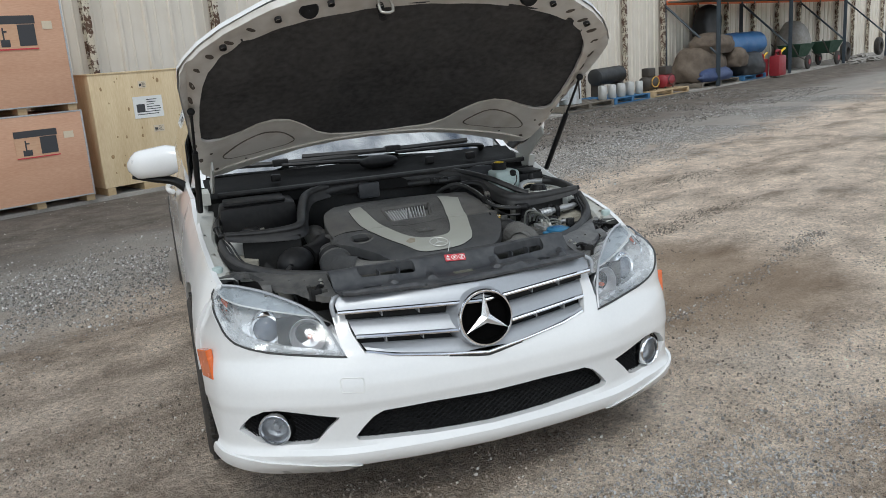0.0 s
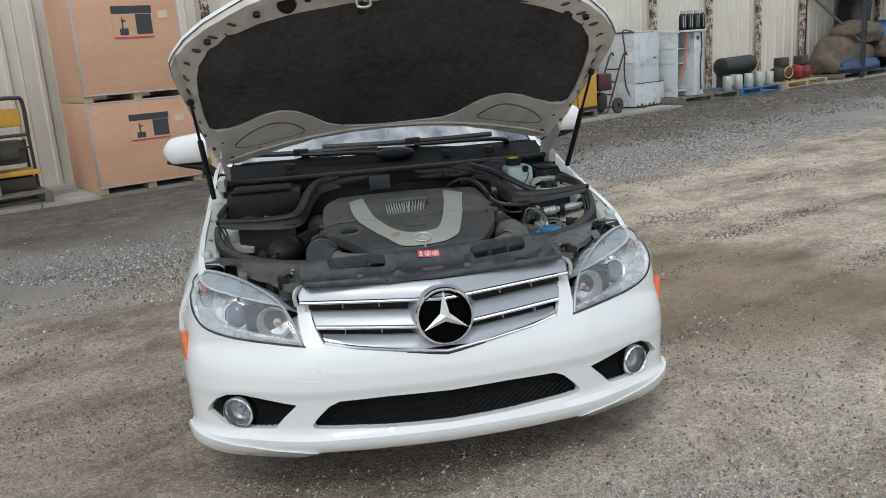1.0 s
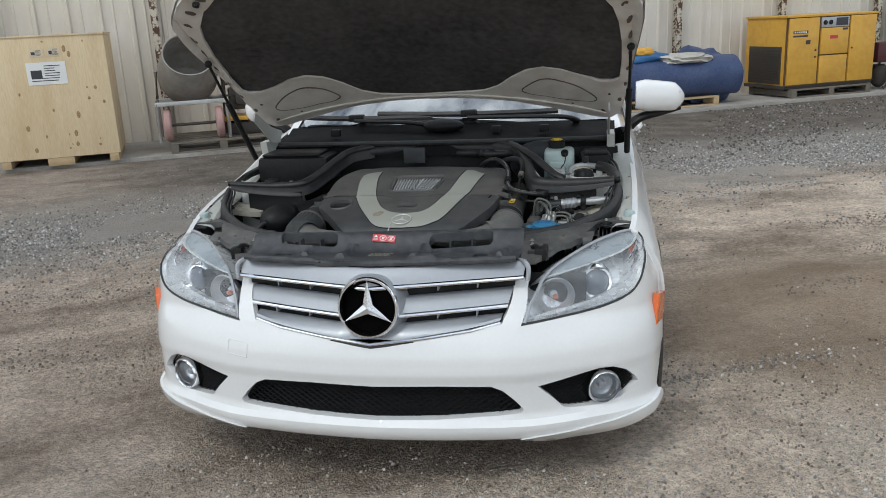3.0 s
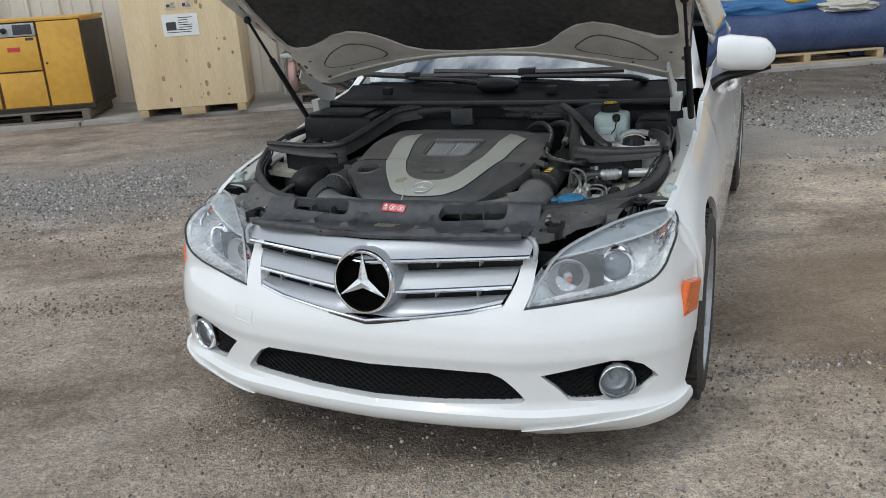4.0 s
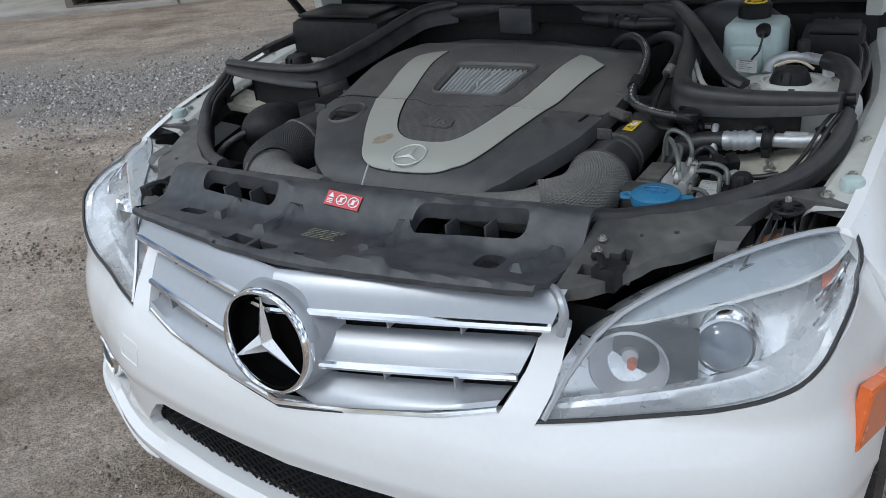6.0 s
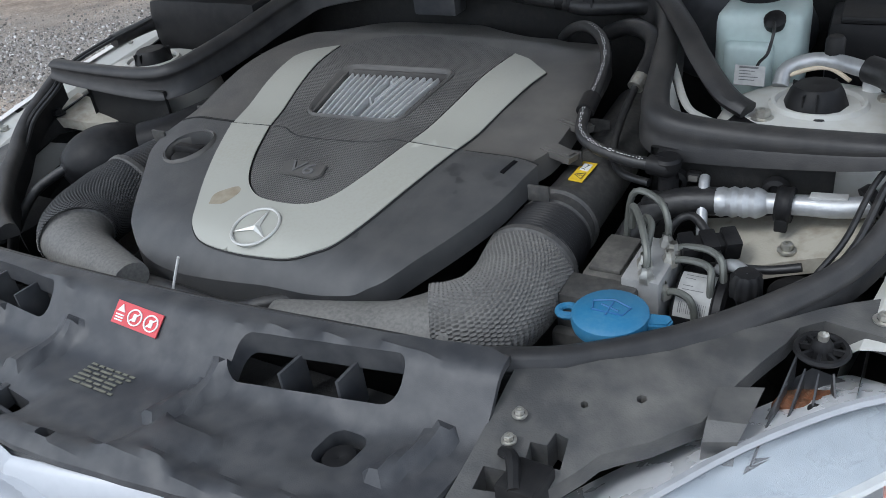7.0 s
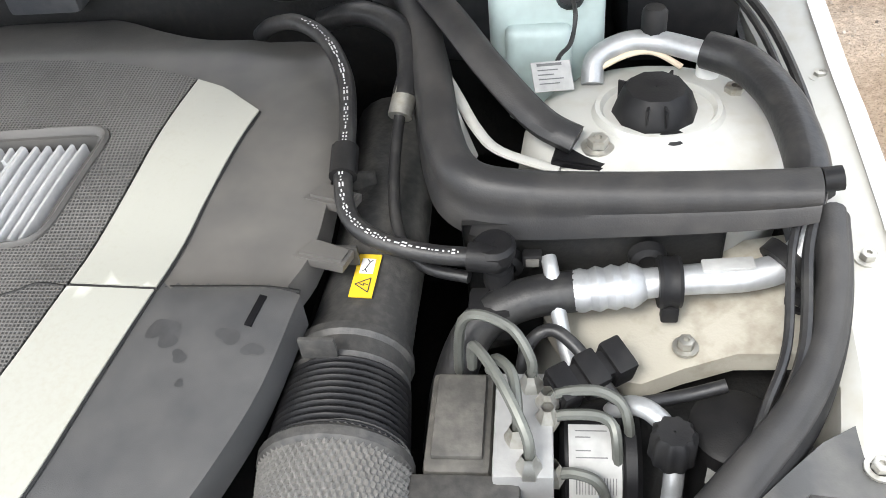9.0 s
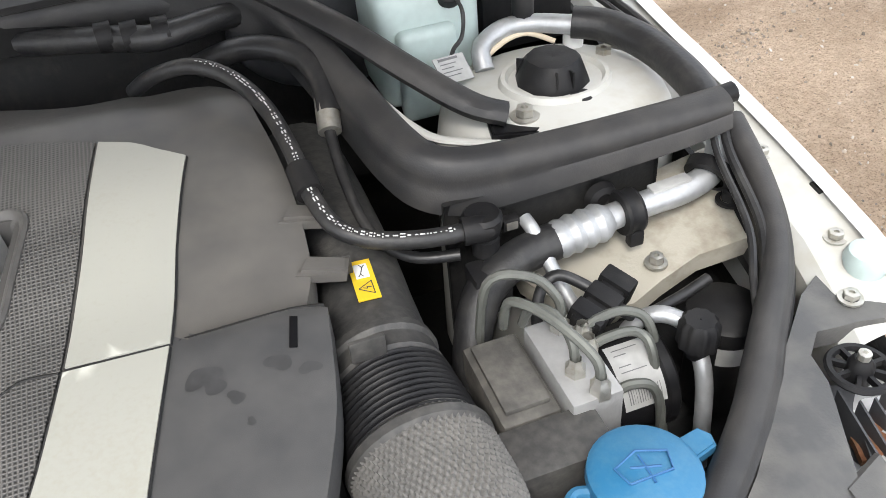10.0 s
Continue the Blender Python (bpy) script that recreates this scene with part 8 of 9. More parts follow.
for sg in (1, -1):
    bm = new_bm()
    tube(bm, [(sg * x, y, z) for x, y, z in ((0.345, 0.94, 0.762), (0.350, 0.85, 0.758), (0.352, 0.76, 0.750), (0.350, 0.69, 0.742), (0.347, 0.64, 0.738), (0.346, 0.60, 0.736))], lambda t: 0.043 + 0.005 * max(0.0, (t - 0.6) / 0.4), 20, 5, squash=0.9)
    du = part("intake_duct", bm, M_SHELL, car, "dusty black intake duct with woven sleeve")
    bm = new_bm()
    d_ = Vector((sg * 0.002, -0.056, -0.003))
    mm = d_.normalized().to_track_quat("Z", "Y").to_matrix().to_4x4()
    mm.translation = Vector((sg * 0.3455, 0.607, 0.736))
    ribs = []
    for k in range(11):
        ribs += [(0.0470 + 0.0004 * k, 0.0057 * k), (0.0500 + 0.0004 * k, 0.0057 * k + 0.0013), (0.0510 + 0.0004 * k, 0.0057 * k + 0.0027), (0.0500 + 0.0004 * k, 0.0057 * k + 0.0041), (0.0470 + 0.0004 * k, 0.0057 * k + 0.0053)]
    lathe(bm, ribs, mm, 28)
    part("bellows", bm, M_BLACK, du, "ribbed bellows collar")
    bm = new_bm()
    lathe(bm, [(0.0465, -0.034), (0.0505, -0.032), (0.0515, -0.024), (0.0485, -0.020), (0.0490, -0.008), (0.0500, -0.004), (0.0475, 0.0)], mm, 28)
    part("clamp_band", bm, M_SHELL, du)
    bm = new_bm()
    lathe(bm, [(0.0480, 0.0615), (0.0560, 0.0625), (0.0590, 0.066), (0.0585, 0.073), (0.0545, 0.076)], mm, 28)
    part("sleeve_lip", bm, M_SHELL, du)
    bm = new_bm()
    sl_pts = [(sg * x, y, z) for x, y, z in ((0.347, 0.550, 0.733), (0.350, 0.520, 0.731), (0.352, 0.480, 0.729), (0.345, 0.440, 0.728), (0.325, 0.410, 0.729), (0.300, 0.393, 0.730))]
    sleeve(bm, sl_pts, lambda t: 0.0560 - 0.005 * t)
    part("woven_sleeve", bm, M_SLEEVE if sg > 0 else M_SLEEVED, du, "dusty woven fabric sleeve")
    bm = new_bm()
    tube(bm, [(sg * 0.312, 0.400, 0.730), (sg * 0.300, 0.392, 0.730), (sg * 0.26, 0.373, 0.730), (sg * 0.19, 0.356, 0.733), (sg * 0.12, 0.340, 0.738)], lambda t: (0.0535 if t < 0.2 else 0.050 - 0.026 * (t - 0.2) / 0.8), 22, 5, squash=0.85)
    part("intake_snout", bm, M_DUSTSHELL, du)
    bm = new_bm()
    box(bm, (sg * 0.345 - 0.006, 0.56, 0.70), (sg * 0.345 + 0.006, 0.90, 0.775), 0.003)
    for y in (0.60, 0.70, 0.80):
        box(bm, (sg * 0.333 - 0.014, y, 0.785), (sg * 0.333 + 0.014, y + 0.004, 0.806), 0.001)
    part("duct_rib", bm, M_SHELL, du)
lm = Matrix.Translation((0.353, 0.690, 0.7825)) @ pose(0, 0, 0, 4, 2, -3) @ Matrix.Diagonal((0.70, 0.98, 1, 1))
bm = new_bm()
box(bm, (-0.014, -0.024, 0), (0.014, 0.024, 0.0012), 0, lm)
yl = part("warning_label", bm, M_YELLOW, car, "yellow warning label on the intake duct")
bm = new_bm()
box(bm, (-0.0085, 0.0015, 0.0012), (0.0085, 0.0185, 0.002), 0.0004, lm)
part("label_patch", bm, M_WHITE, yl)
for a_, b_ in (((-0.002, 0.006), (0.002, 0.014)), ((0.002, 0.014), (0.005, 0.0165)), ((0.002, 0.014), (-0.001, 0.0172)), ((-0.002, 0.006), (-0.005, 0.0035)), ((-0.002, 0.006), (0.001, 0.003)), ((-0.0095, -0.011), (0.008, -0.0035)), ((0.008, -0.0035), (0.008, -0.019)), ((0.008, -0.019), (-0.0095, -0.011)), ((-0.004, -0.0105), (0.001, -0.012)), ((0.001, -0.012), (0.001, -0.0098)), ((0.001, -0.0098), (0.006, -0.0112))):
    bm = new_bm()
    tube(bm, [lm @ Vector((*a_, 0.0021)), lm @ Vector((*b_, 0.0021))], 0.00045, 4)
    part("printed_stroke", bm, M_INK, yl)

# ---- driver's side of the bay ----
def rod(name, pts, r, material, label="", parent=None, n=10, smooth=6, squash=1.0):
    b_ = new_bm()
    tube(b_, pts, r, n, smooth, squash=squash)
    return part(name, b_, material, parent or car, label)


# vacuum hose with printed bars
hose_pts = [(0.20, 0.985, 0.855), (0.225, 0.962, 0.878), (0.262, 0.935, 0.893), (0.295, 0.908, 0.886), (0.318, 0.865, 0.870), (0.328, 0.81, 0.853), (0.331, 0.755, 0.838), (0.342, 0.716, 0.826), (0.368, 0.696, 0.818), (0.41, 0.686, 0.812), (0.448, 0.684, 0.809)]
vh = rod("vacuum_hose", hose_pts, 0.0082, M_HOSE, "black vacuum hose with white printed bars", n=12)
bm = new_bm()
hp_ = spline(hose_pts, 30)
rnd = random.Random(11)
i = 66
while i < len(hp_) - 14:
    k = rnd.choice((1, 1, 2, 2, 3))
    a, b = hp_[i], hp_[i + k]
    d_ = (b - a).normalized()
    s_ = d_.cross(Vector((0, 0, 1))).normalized()
    n_ = (Vector((0, -0.35, 0.94)) - d_ * d_.dot(Vector((0, -0.35, 0.94)))).normalized()
    s_ = d_.cross(n_)
    for off in ((-1, 1) if rnd.random() < 0.5 else (0.1,)):
        c_ = n_ * 0.0079 + s_ * 0.0014 * off
        bm.faces.new([bm.verts.new(q) for q in (a + c_ - s_ * 0.0007 + n_ * 0.0006, b + c_ - s_ * 0.0007 + n_ * 0.0006, b + c_ + s_ * 0.0007 + n_ * 0.0006, a + c_ + s_ * 0.0007 + n_ * 0.0006)])
    i += k + rnd.choice((1, 1, 2))
part("hose_print", bm, M_PRINT, vh)
bm = new_bm()
tube(bm, [(0.329, 0.785, 0.846), (0.331, 0.755, 0.838)], 0.0125, 12)
part("hose_clip", bm, M_BLACK, vh)
bm = new_bm()
tube(bm, [(0.442, 0.685, 0.809), (0.462, 0.683, 0.808), (0.464, 0.69, 0.80), (0.464, 0.69, 0.775)], 0.0125, 12, 3)
lathe(bm, [(0.017, 0), (0.018, 0.010), (0.015, 0.014), (0.0004, 0.014)], pose(0.462, 0.690, 0.806), 14)
part("hose_elbow", bm, M_BLACK, vh, "black elbow connector")
rod("coolant_hose", [(0.27, 1.0, 0.86), (0.32, 0.965, 0.885), (0.365, 0.925, 0.885), (0.378, 0.885, 0.870), (0.375, 0.855, 0.852)], 0.013, M_HOSE, "black rubber hose behind the engine")
bm = new_bm()
tube(bm, [(0.376, 0.868, 0.860), (0.370, 0.838, 0.842)], 0.0115, 12)
part("hose_ferrule", bm, M_STEEL, car)
rod("fuel_line", [(0.370, 0.84, 0.843), (0.368, 0.79, 0.815), (0.375, 0.74, 0.79), (0.40, 0.705, 0.78), (0.44, 0.69, 0.78)], 0.0055, M_HOSE)
rod("loom", [(0.05, 1.12, 0.89), (0.14, 1.05, 0.90), (0.20, 1.01, 0.905), (0.24, 0.99, 0.905), (0.30, 1.02, 0.90), (0.34, 1.05, 0.89)], 0.014, M_HOSE, "black taped wiring loom")
for x, y in ((0.19, 1.012), (0.215, 1.0), (0.245, 0.995)):
    bm = new_bm()
    tube(bm, [(x - 0.008, y, 0.908), (x + 0.008, y, 0.908)], 0.016, 10)
    part("loom_clip", bm, M_BLACK, car)

# tower brace
br = rod("tower_brace", [(0.30, 1.10, 0.935), (0.36, 1.00, 0.922), (0.415, 0.915, 0.903), (0.455, 0.856, 0.880), (0.498, 0.808, 0.855), (0.530, 0.792, 0.843)], 0.0155, M_RUBBER, "dark steel brace bolted to the tower", squash=0.75)
bm = new_bm()
plate(bm, [(-0.03, -0.022), (0.012, -0.026), (0.040, 0.0), (0.012, 0.026), (-0.03, 0.022)], Matrix.Translation((0.542, 0.791, 0.829)) @ pose(0, 0, 0, 0, 0, -12), 0.006, 0.002)
part("foot_plate", bm, M_BLACK, br)
bolt(pose(0.548, 0.790, 0.835), br, 0.009, 0.012)
rod("white_strip", [(0.405, 0.885, 0.868), (0.424, 0.85, 0.855), (0.443, 0.817, 0.84), (0.465, 0.793, 0.832), (0.515, 0.772, 0.826)], 0.0055, M_BAYWHITE, "white painted metal edge", squash=0.6)
bm = new_bm()
plate(bm, [(0, 0), (0.022, 0.004), (0.016, 0.07), (0.002, 0.075)], Matrix.Translation((0.432, 0.805, 0.80)) @ pose(0, 0, 0, 75, 0, 70), 0.003)
part("white_bracket", bm, M_BAYWHITE, car)

# brake fluid reservoir
bm = new_bm()
box(bm, (0.450, 0.925, 0.79), (0.562, 1.030, 0.925), 0.020, seg=3)
box(bm, (0.466, 0.912, 0.78), (0.530, 0.94, 0.885), 0.010, seg=3)
rs = part("brake_fluid_tank", bm, M_TANK, car, "milky brake fluid tank with black cap")
bm = new_bm()
lathe(bm, [(0.031, 0.923), (0.032, 0.930), (0.032, 0.950), (0.028, 0.955), (0.0004, 0.955)], pose(0.495, 0.995, 0), 24)
cp_ = part("cap", bm, M_BLACK, rs, "black screw cap with yellow print")
bm = new_bm()
tube(bm, [(0.495 + 0.020 * math.cos(a), 0.995 + 0.020 * math.sin(a), 0.9555) for a in np.linspace(0, 6.1, 22)], 0.0022, 5)
tube(bm, [(0.485, 0.995, 0.9555), (0.505, 0.998, 0.9555)], 0.002, 5)
part("cap_print", bm, M_YELLOW, cp_)
bm = new_bm()
lathe(bm, [(0.014, -0.002), (0.014, 0.010), (0.010, 0.013), (0.0004, 0.013)], Matrix.Translation((0.528, 0.930, 0.910)) @ pose(0, 0, 0, 40, 0, 0), 14)
part("sensor", bm, M_BLACK, rs)
rod("sensor_wire", [(0.528, 0.925, 0.918), (0.532, 0.902, 0.905), (0.528, 0.895, 0.880), (0.518, 0.896, 0.866), (0.512, 0.895, 0.850)], 0.0022, M_HOSE, "", rs, 6)
bm = new_bm()
TAG_M = Matrix.Translation((0.512, 0.880, 0.853)) @ pose(0, 0, 0, 42, 8, 18) @ Matrix.Scale(1.1, 4)
box(bm, (-0.019, -0.013, 0), (0.016, 0.0135, 0.001), 0, TAG_M)
tg = part("paper_tag", bm, M_TAG, rs, "small white paper tag")
bm = new_bm()
for k in range(5):
    box(bm, (-0.014, 0.0095 - k * 0.004, 0.0011), (0.008 - 0.004 * (k % 3), (0.0118 if k == 0 else 0.0103) - k * 0.004, 0.0016), 0, TAG_M)
part("tag_print", bm, M_BADGE, tg)
bm = new_bm()
bmesh.ops.create_uvsphere(bm, u_segments=24, v_segments=14, radius=1, matrix=Matrix.Translation((0.44, 1.09, 0.85)) @ Matrix.Diagonal((0.13, 0.05, 0.09, 1)))
part("brake_servo", bm, M_DUSTY, car, "dark brake servo drum")
bm = new_bm()
box(bm, (0.585, 0.985, 0.80), (0.70, 1.10, 0.895), 0.012)
box(bm, (0.60, 0.98, 0.895), (0.69, 1.08, 0.905), 0.004)
part("fuse_box", bm, M_BLACK, car, "black plastic fuse box")

# pipes on the tower
rod("refrigerant_pipe", [(0.548, 0.888, 0.838), (0.552, 0.905, 0.856), (0.580, 0.915, 0.866), (0.61, 0.910, 0.868), (0.640, 0.892, 0.868), (0.655, 0.882, 0.868)], 0.0105, M_ALU, "bare aluminium pipe", n=12)
bm = new_bm()
lathe(bm, [(0.012, 0), (0.012, 0.020), (0.009, 0.024), (0.0004, 0.024)], pose(0.605, 0.918, 0.876), 10)
part("valve_cap", bm, M_BLACK, car)
rod("refrigerant_hose", [(0.650, 0.892, 0.868), (0.680, 0.868, 0.866), (0.702, 0.82, 0.858), (0.708, 0.76, 0.848), (0.708, 0.725, 0.832)], 0.0175, M_HOSE, "thick black refrigerant hose", n=14)
rod("tan_wire", [(0.55, 0.895, 0.848), (0.58, 0.905, 0.858), (0.605, 0.905, 0.860), (0.63, 0.893, 0.850)], 0.003, M_TANPAPER)
bm = new_bm()
lathe(bm, [(0.011, 0), (0.011, 0.022), (0.009, 0.026), (0.0004, 0.026)], pose(0.655, 0.900, 0.826), 12)
part("white_plug", bm, M_WHITE, car)

# aluminium pipe with crimped sleeve below the partition
rod("suction_hose", [(0.415, 0.60, 0.66), (0.425, 0.635, 0.71), (0.448, 0.662, 0.752), (0.485, 0.676, 0.768), (0.530, 0.682, 0.772)], 0.0175, M_HOSE, "black rubber suction hose", n=14)
bm = new_bm()
pp = [(0.520, 0.682), (0.524, 0.690), (0.534, 0.688), (0.538, 0.694), (0.548, 0.690), (0.552, 0.695), (0.562, 0.690), (0.566, 0.694), (0.576, 0.688), (0.580, 0.684)]
rr = [0.017, 0.0185, 0.0165, 0.0190, 0.0165, 0.0190, 0.0165, 0.0190, 0.0165, 0.012]
q0, q1 = Vector((0.525, 0.681, 0.772)), Vector((0.582, 0.684, 0.777))
mm = (q1 - q0).to_track_quat("Z", "Y").to_matrix().to_4x4()
mm.translation = q0
lathe(bm, [(r, (q1 - q0).length * k / 9) for k, r in enumerate(rr)], mm, 20)
cs = part("crimp_sleeve", bm, M_ALU, car, "crimped aluminium hose sleeve")
rod("suction_pipe", [(0.578, 0.684, 0.777), (0.62, 0.686, 0.780), (0.66, 0.686, 0.783), (0.690, 0.692, 0.790), (0.706, 0.704, 0.806), (0.712, 0.716, 0.83)], 0.0125, M_ALU, "aluminium pipe to the partition", cs, 14)
bm = new_bm()
lathe(bm, [(0.013, -0.009), (0.0205, -0.009), (0.022, -0.006), (0.0205, -0.002), (0.0205, 0.002), (0.022, 0.006), (0.0205, 0.009), (0.013, 0.009)], Matrix.Translation((0.600, 0.6845, 0.7785)) @ pose(0, 0, 0, 0, 90, 0), 24)
box(bm, (0.593, 0.664, 0.752), (0.607, 0.674, 0.768), 0.002)
part("pipe_clamp", bm, M_BLACK, cs, "black plastic pipe clamp")
bm = new_bm()
for q, d_ in (((0.690, 0.692, 0.790), (0.8, 0.5, 0.5)),):
    mm = Vector(d_).to_track_quat("Z", "Y").to_matrix().to_4x4()
    mm.translation = Vector(q)
    lathe(bm, [(0.016, -0.007), (0.023, -0.006), (0.023, 0.006), (0.016, 0.007)], mm, 20)
part("rubber_grommet", bm, M_BLACK, cs)
bm = new_bm()
box(bm, (-0.020, -0.0005, 0), (0.020, 0.0125, 0.0134), 0.002, Matrix.Translation((0.645, 0.682, 0.7825)) @ pose(0, 0, 0, 0, -4, 0))
part("pipe_label", bm, M_TAG, cs)
rod("small_pipe", [(0.505, 0.70, 0.792), (0.508, 0.685, 0.785), (0.515, 0.655, 0.755), (0.525, 0.625, 0.722), (0.53, 0.60, 0.69)], 0.0065, M_ALU, "thin aluminium pipe")
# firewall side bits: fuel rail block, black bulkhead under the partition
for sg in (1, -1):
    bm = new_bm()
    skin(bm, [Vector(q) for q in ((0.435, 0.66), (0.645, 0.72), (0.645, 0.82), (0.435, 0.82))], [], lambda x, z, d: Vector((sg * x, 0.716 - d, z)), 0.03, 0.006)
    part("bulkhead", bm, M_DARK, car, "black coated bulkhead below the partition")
for x, z in ((0.585, 0.785), (0.47, 0.78)):
    bm = new_bm()
    lathe(bm, [(0.016, 0), (0.014, 0.008), (0.008, 0.010), (0.007, 0.006), (0.0004, 0.006)], Matrix.Translation((x, 0.709, z)) @ pose(0, 0, 0, 90, 0, 0), 16)
    part("grommet", bm, M_BLACK, car)
bm = new_bm()
box(bm, (0.484, 0.696, 0.784), (0.500, 0.706, 0.797), 0.002)
wc = part("connector_shell", bm, M_BLACK, car)
bm = new_bm()
box(bm, (0.4865, 0.6945, 0.7865), (0.4975, 0.6965, 0.7945), 0.001)
part("connector_face", bm, M_UNIT, wc)
bm = new_bm()
box(bm, (0.440, 0.655, 0.74), (0.475, 0.685, 0.775), 0.005)
box(bm, (0.47, 0.67, 0.752), (0.495, 0.69, 0.77), 0.004)
part("connector_block", bm, M_BLACK, car)

# brake control unit
bm = new_bm()
box(bm, (0.412, 0.535, 0.64), (0.462, 0.625, 0.738), 0.006)
cu_ = part("brake_control_unit", bm, M_UNIT, car, "brake control unit with aluminium valve block")
bm = new_bm()
box(bm, (0.418, 0.545, 0.738), (0.456, 0.618, 0.744), 0.002)
part("unit_lid", bm, M_UNIT, cu_)
bm = new_bm()
box(bm, (0.464, 0.524, 0.66), (0.507, 0.614, 0.752), 0.003)
part("valve_block", bm, M_BLOCK, cu_, "pale aluminium valve block")
bm = new_bm()
MOTOR = Matrix.Translation((0.513, 0.580, 0.690)) @ pose(0, 0, 0, 0, 90, 0)
lathe(bm, [(0.030, -0.002), (0.0445, 0.002), (0.046, 0.008), (0.046, 0.044), (0.048, 0.046), (0.048, 0.054), (0.043, 0.058), (0.0005, 0.058)], MOTOR, 32)
mo = part("pump_motor", bm, M_BLACK, cu_, "round black pump motor")


def on_motor(x, deg, r=0.0466):
    return Vector((x, 0.580 - r * math.sin(radians(deg)), 0.690 + r * math.cos(radians(deg))))


bm = new_bm()
loft(bm, [[on_motor(x, g) for x in (0.518, 0.536, 0.556)] for g in np.linspace(2, 72, 10)])
part("unit_label", bm, M_TAG, mo, "white label with bars")
bm = new_bm()
rnd = random.Random(2)
for k in range(14):
    x = 0.523 + k * 0.0022
    w_ = rnd.uniform(0.0003, 0.0009)
    loft(bm, [[on_motor(x, g, 0.0469), on_motor(x + w_, g, 0.0469)] for g in (50, 58, 66)])
for g in (8, 14, 26, 32):
    loft(bm, [[on_motor(0.523, g_, 0.0469), on_motor(0.546 - 0.006 * (g % 4), g_, 0.0469)] for g_ in (g, g + 1.1)])
part("label_print", bm, M_BADGE, mo)
bm = new_bm()
box(bm, (0.402, 0.486, 0.62), (0.484, 0.533, 0.742), 0.006)
box(bm, (0.402, 0.470, 0.62), (0.47, 0.486, 0.70), 0.006)
part("unit_cover", bm, M_SHELL, cu_, "dark grey plastic cover")
for a, b, c_, d_, e_ in (((0.491, 0.601, 0.752), (0.491, 0.604, 0.782), (0.474, 0.620, 0.800), (0.440, 0.630, 0.795), (0.430, 0.632, 0.70)), ((0.490, 0.531, 0.752), (0.489, 0.538, 0.780), (0.470, 0.572, 0.798), (0.450, 0.604, 0.796), (0.446, 0.612, 0.762)), ((0.481, 0.554, 0.752), (0.482, 0.562, 0.776), (0.478, 0.585, 0.788), (0.466, 0.600, 0.786), (0.460, 0.606, 0.765)), ((0.503, 0.585, 0.752), (0.512, 0.588, 0.762), (0.545, 0.588, 0.762), (0.562, 0.574, 0.742), (0.564, 0.545, 0.64)), ((0.503, 0.574, 0.748), (0.518, 0.574, 0.755), (0.546, 0.572, 0.752), (0.553, 0.556, 0.732), (0.553, 0.536, 0.63)), ((0.506, 0.540, 0.728), (0.520, 0.538, 0.736), (0.538, 0.534, 0.730), (0.545, 0.528, 0.70), (0.543, 0.522, 0.63))):
    pr = rod("brake_pipe", [a, b, c_, d_, e_], 0.0042, M_PIPE, "", cu_, 8)
    bm = new_bm()
    lathe(bm, [(0.009, -0.004), (0.009, 0.006), (0.006, 0.010), (0.005, 0.016)], Matrix.Translation(a), 6)
    part("pipe_nut", bm, M_STEEL, pr)
# washer tank neck and blue cap
bm = new_bm()
lathe(bm, [(0.026, 0.60), (0.026, 0.74), (0.034, 0.748), (0.034, 0.752)], pose(0.480, 0.452, 0), 24)
wn = part("washer_filler", bm, M_BLACK, car, "washer filler neck with blue cap")
bm = new_bm()
lathe(bm, [(0.030, 0.742), (0.0385, 0.745), (0.040, 0.752), (0.039, 0.760), (0.034, 0.764), (0.0004, 0.766)], pose(0.480, 0.452, 0), 32)
plate(bm, [(0.036, -0.010), (0.058, -0.009), (0.062, 0.0), (0.058, 0.009), (0.036, 0.010)], pose(0.480, 0.452, 0.746, 0, 0, 12), 0.010, 0.002)
tube(bm, [(0.444, 0.457, 0.750), (0.432, 0.460, 0.750), (0.424, 0.452, 0.750), (0.430, 0.443, 0.750), (0.443, 0.445, 0.750)], 0.0045, 8, 5)
bc = part("blue_cap", bm, M_BLUE, wn, "blue washer fluid cap with wiper sign")
bm = new_bm()
cm = pose(0.480, 0.452, 0.7660)
tube(bm, [cm @ Vector(q) for q in ((-0.016, -0.008, 0), (-0.020, 0.006, 0), (0.0, 0.014, 0), (0.020, 0.006, 0), (0.016, -0.008, 0), (-0.016, -0.008, 0))], 0.0011, 5)
tube(bm, [cm @ Vector(q) for q in ((0, -0.013, 0), (0.0, 0.010, 0))], 0.0011, 5)
tube(bm, [cm @ Vector(q) for q in ((-0.010, 0.003, 0), (0.010, -0.003, 0))], 0.0011, 5)
part("wiper_sign", bm, M_TARPB, bc)
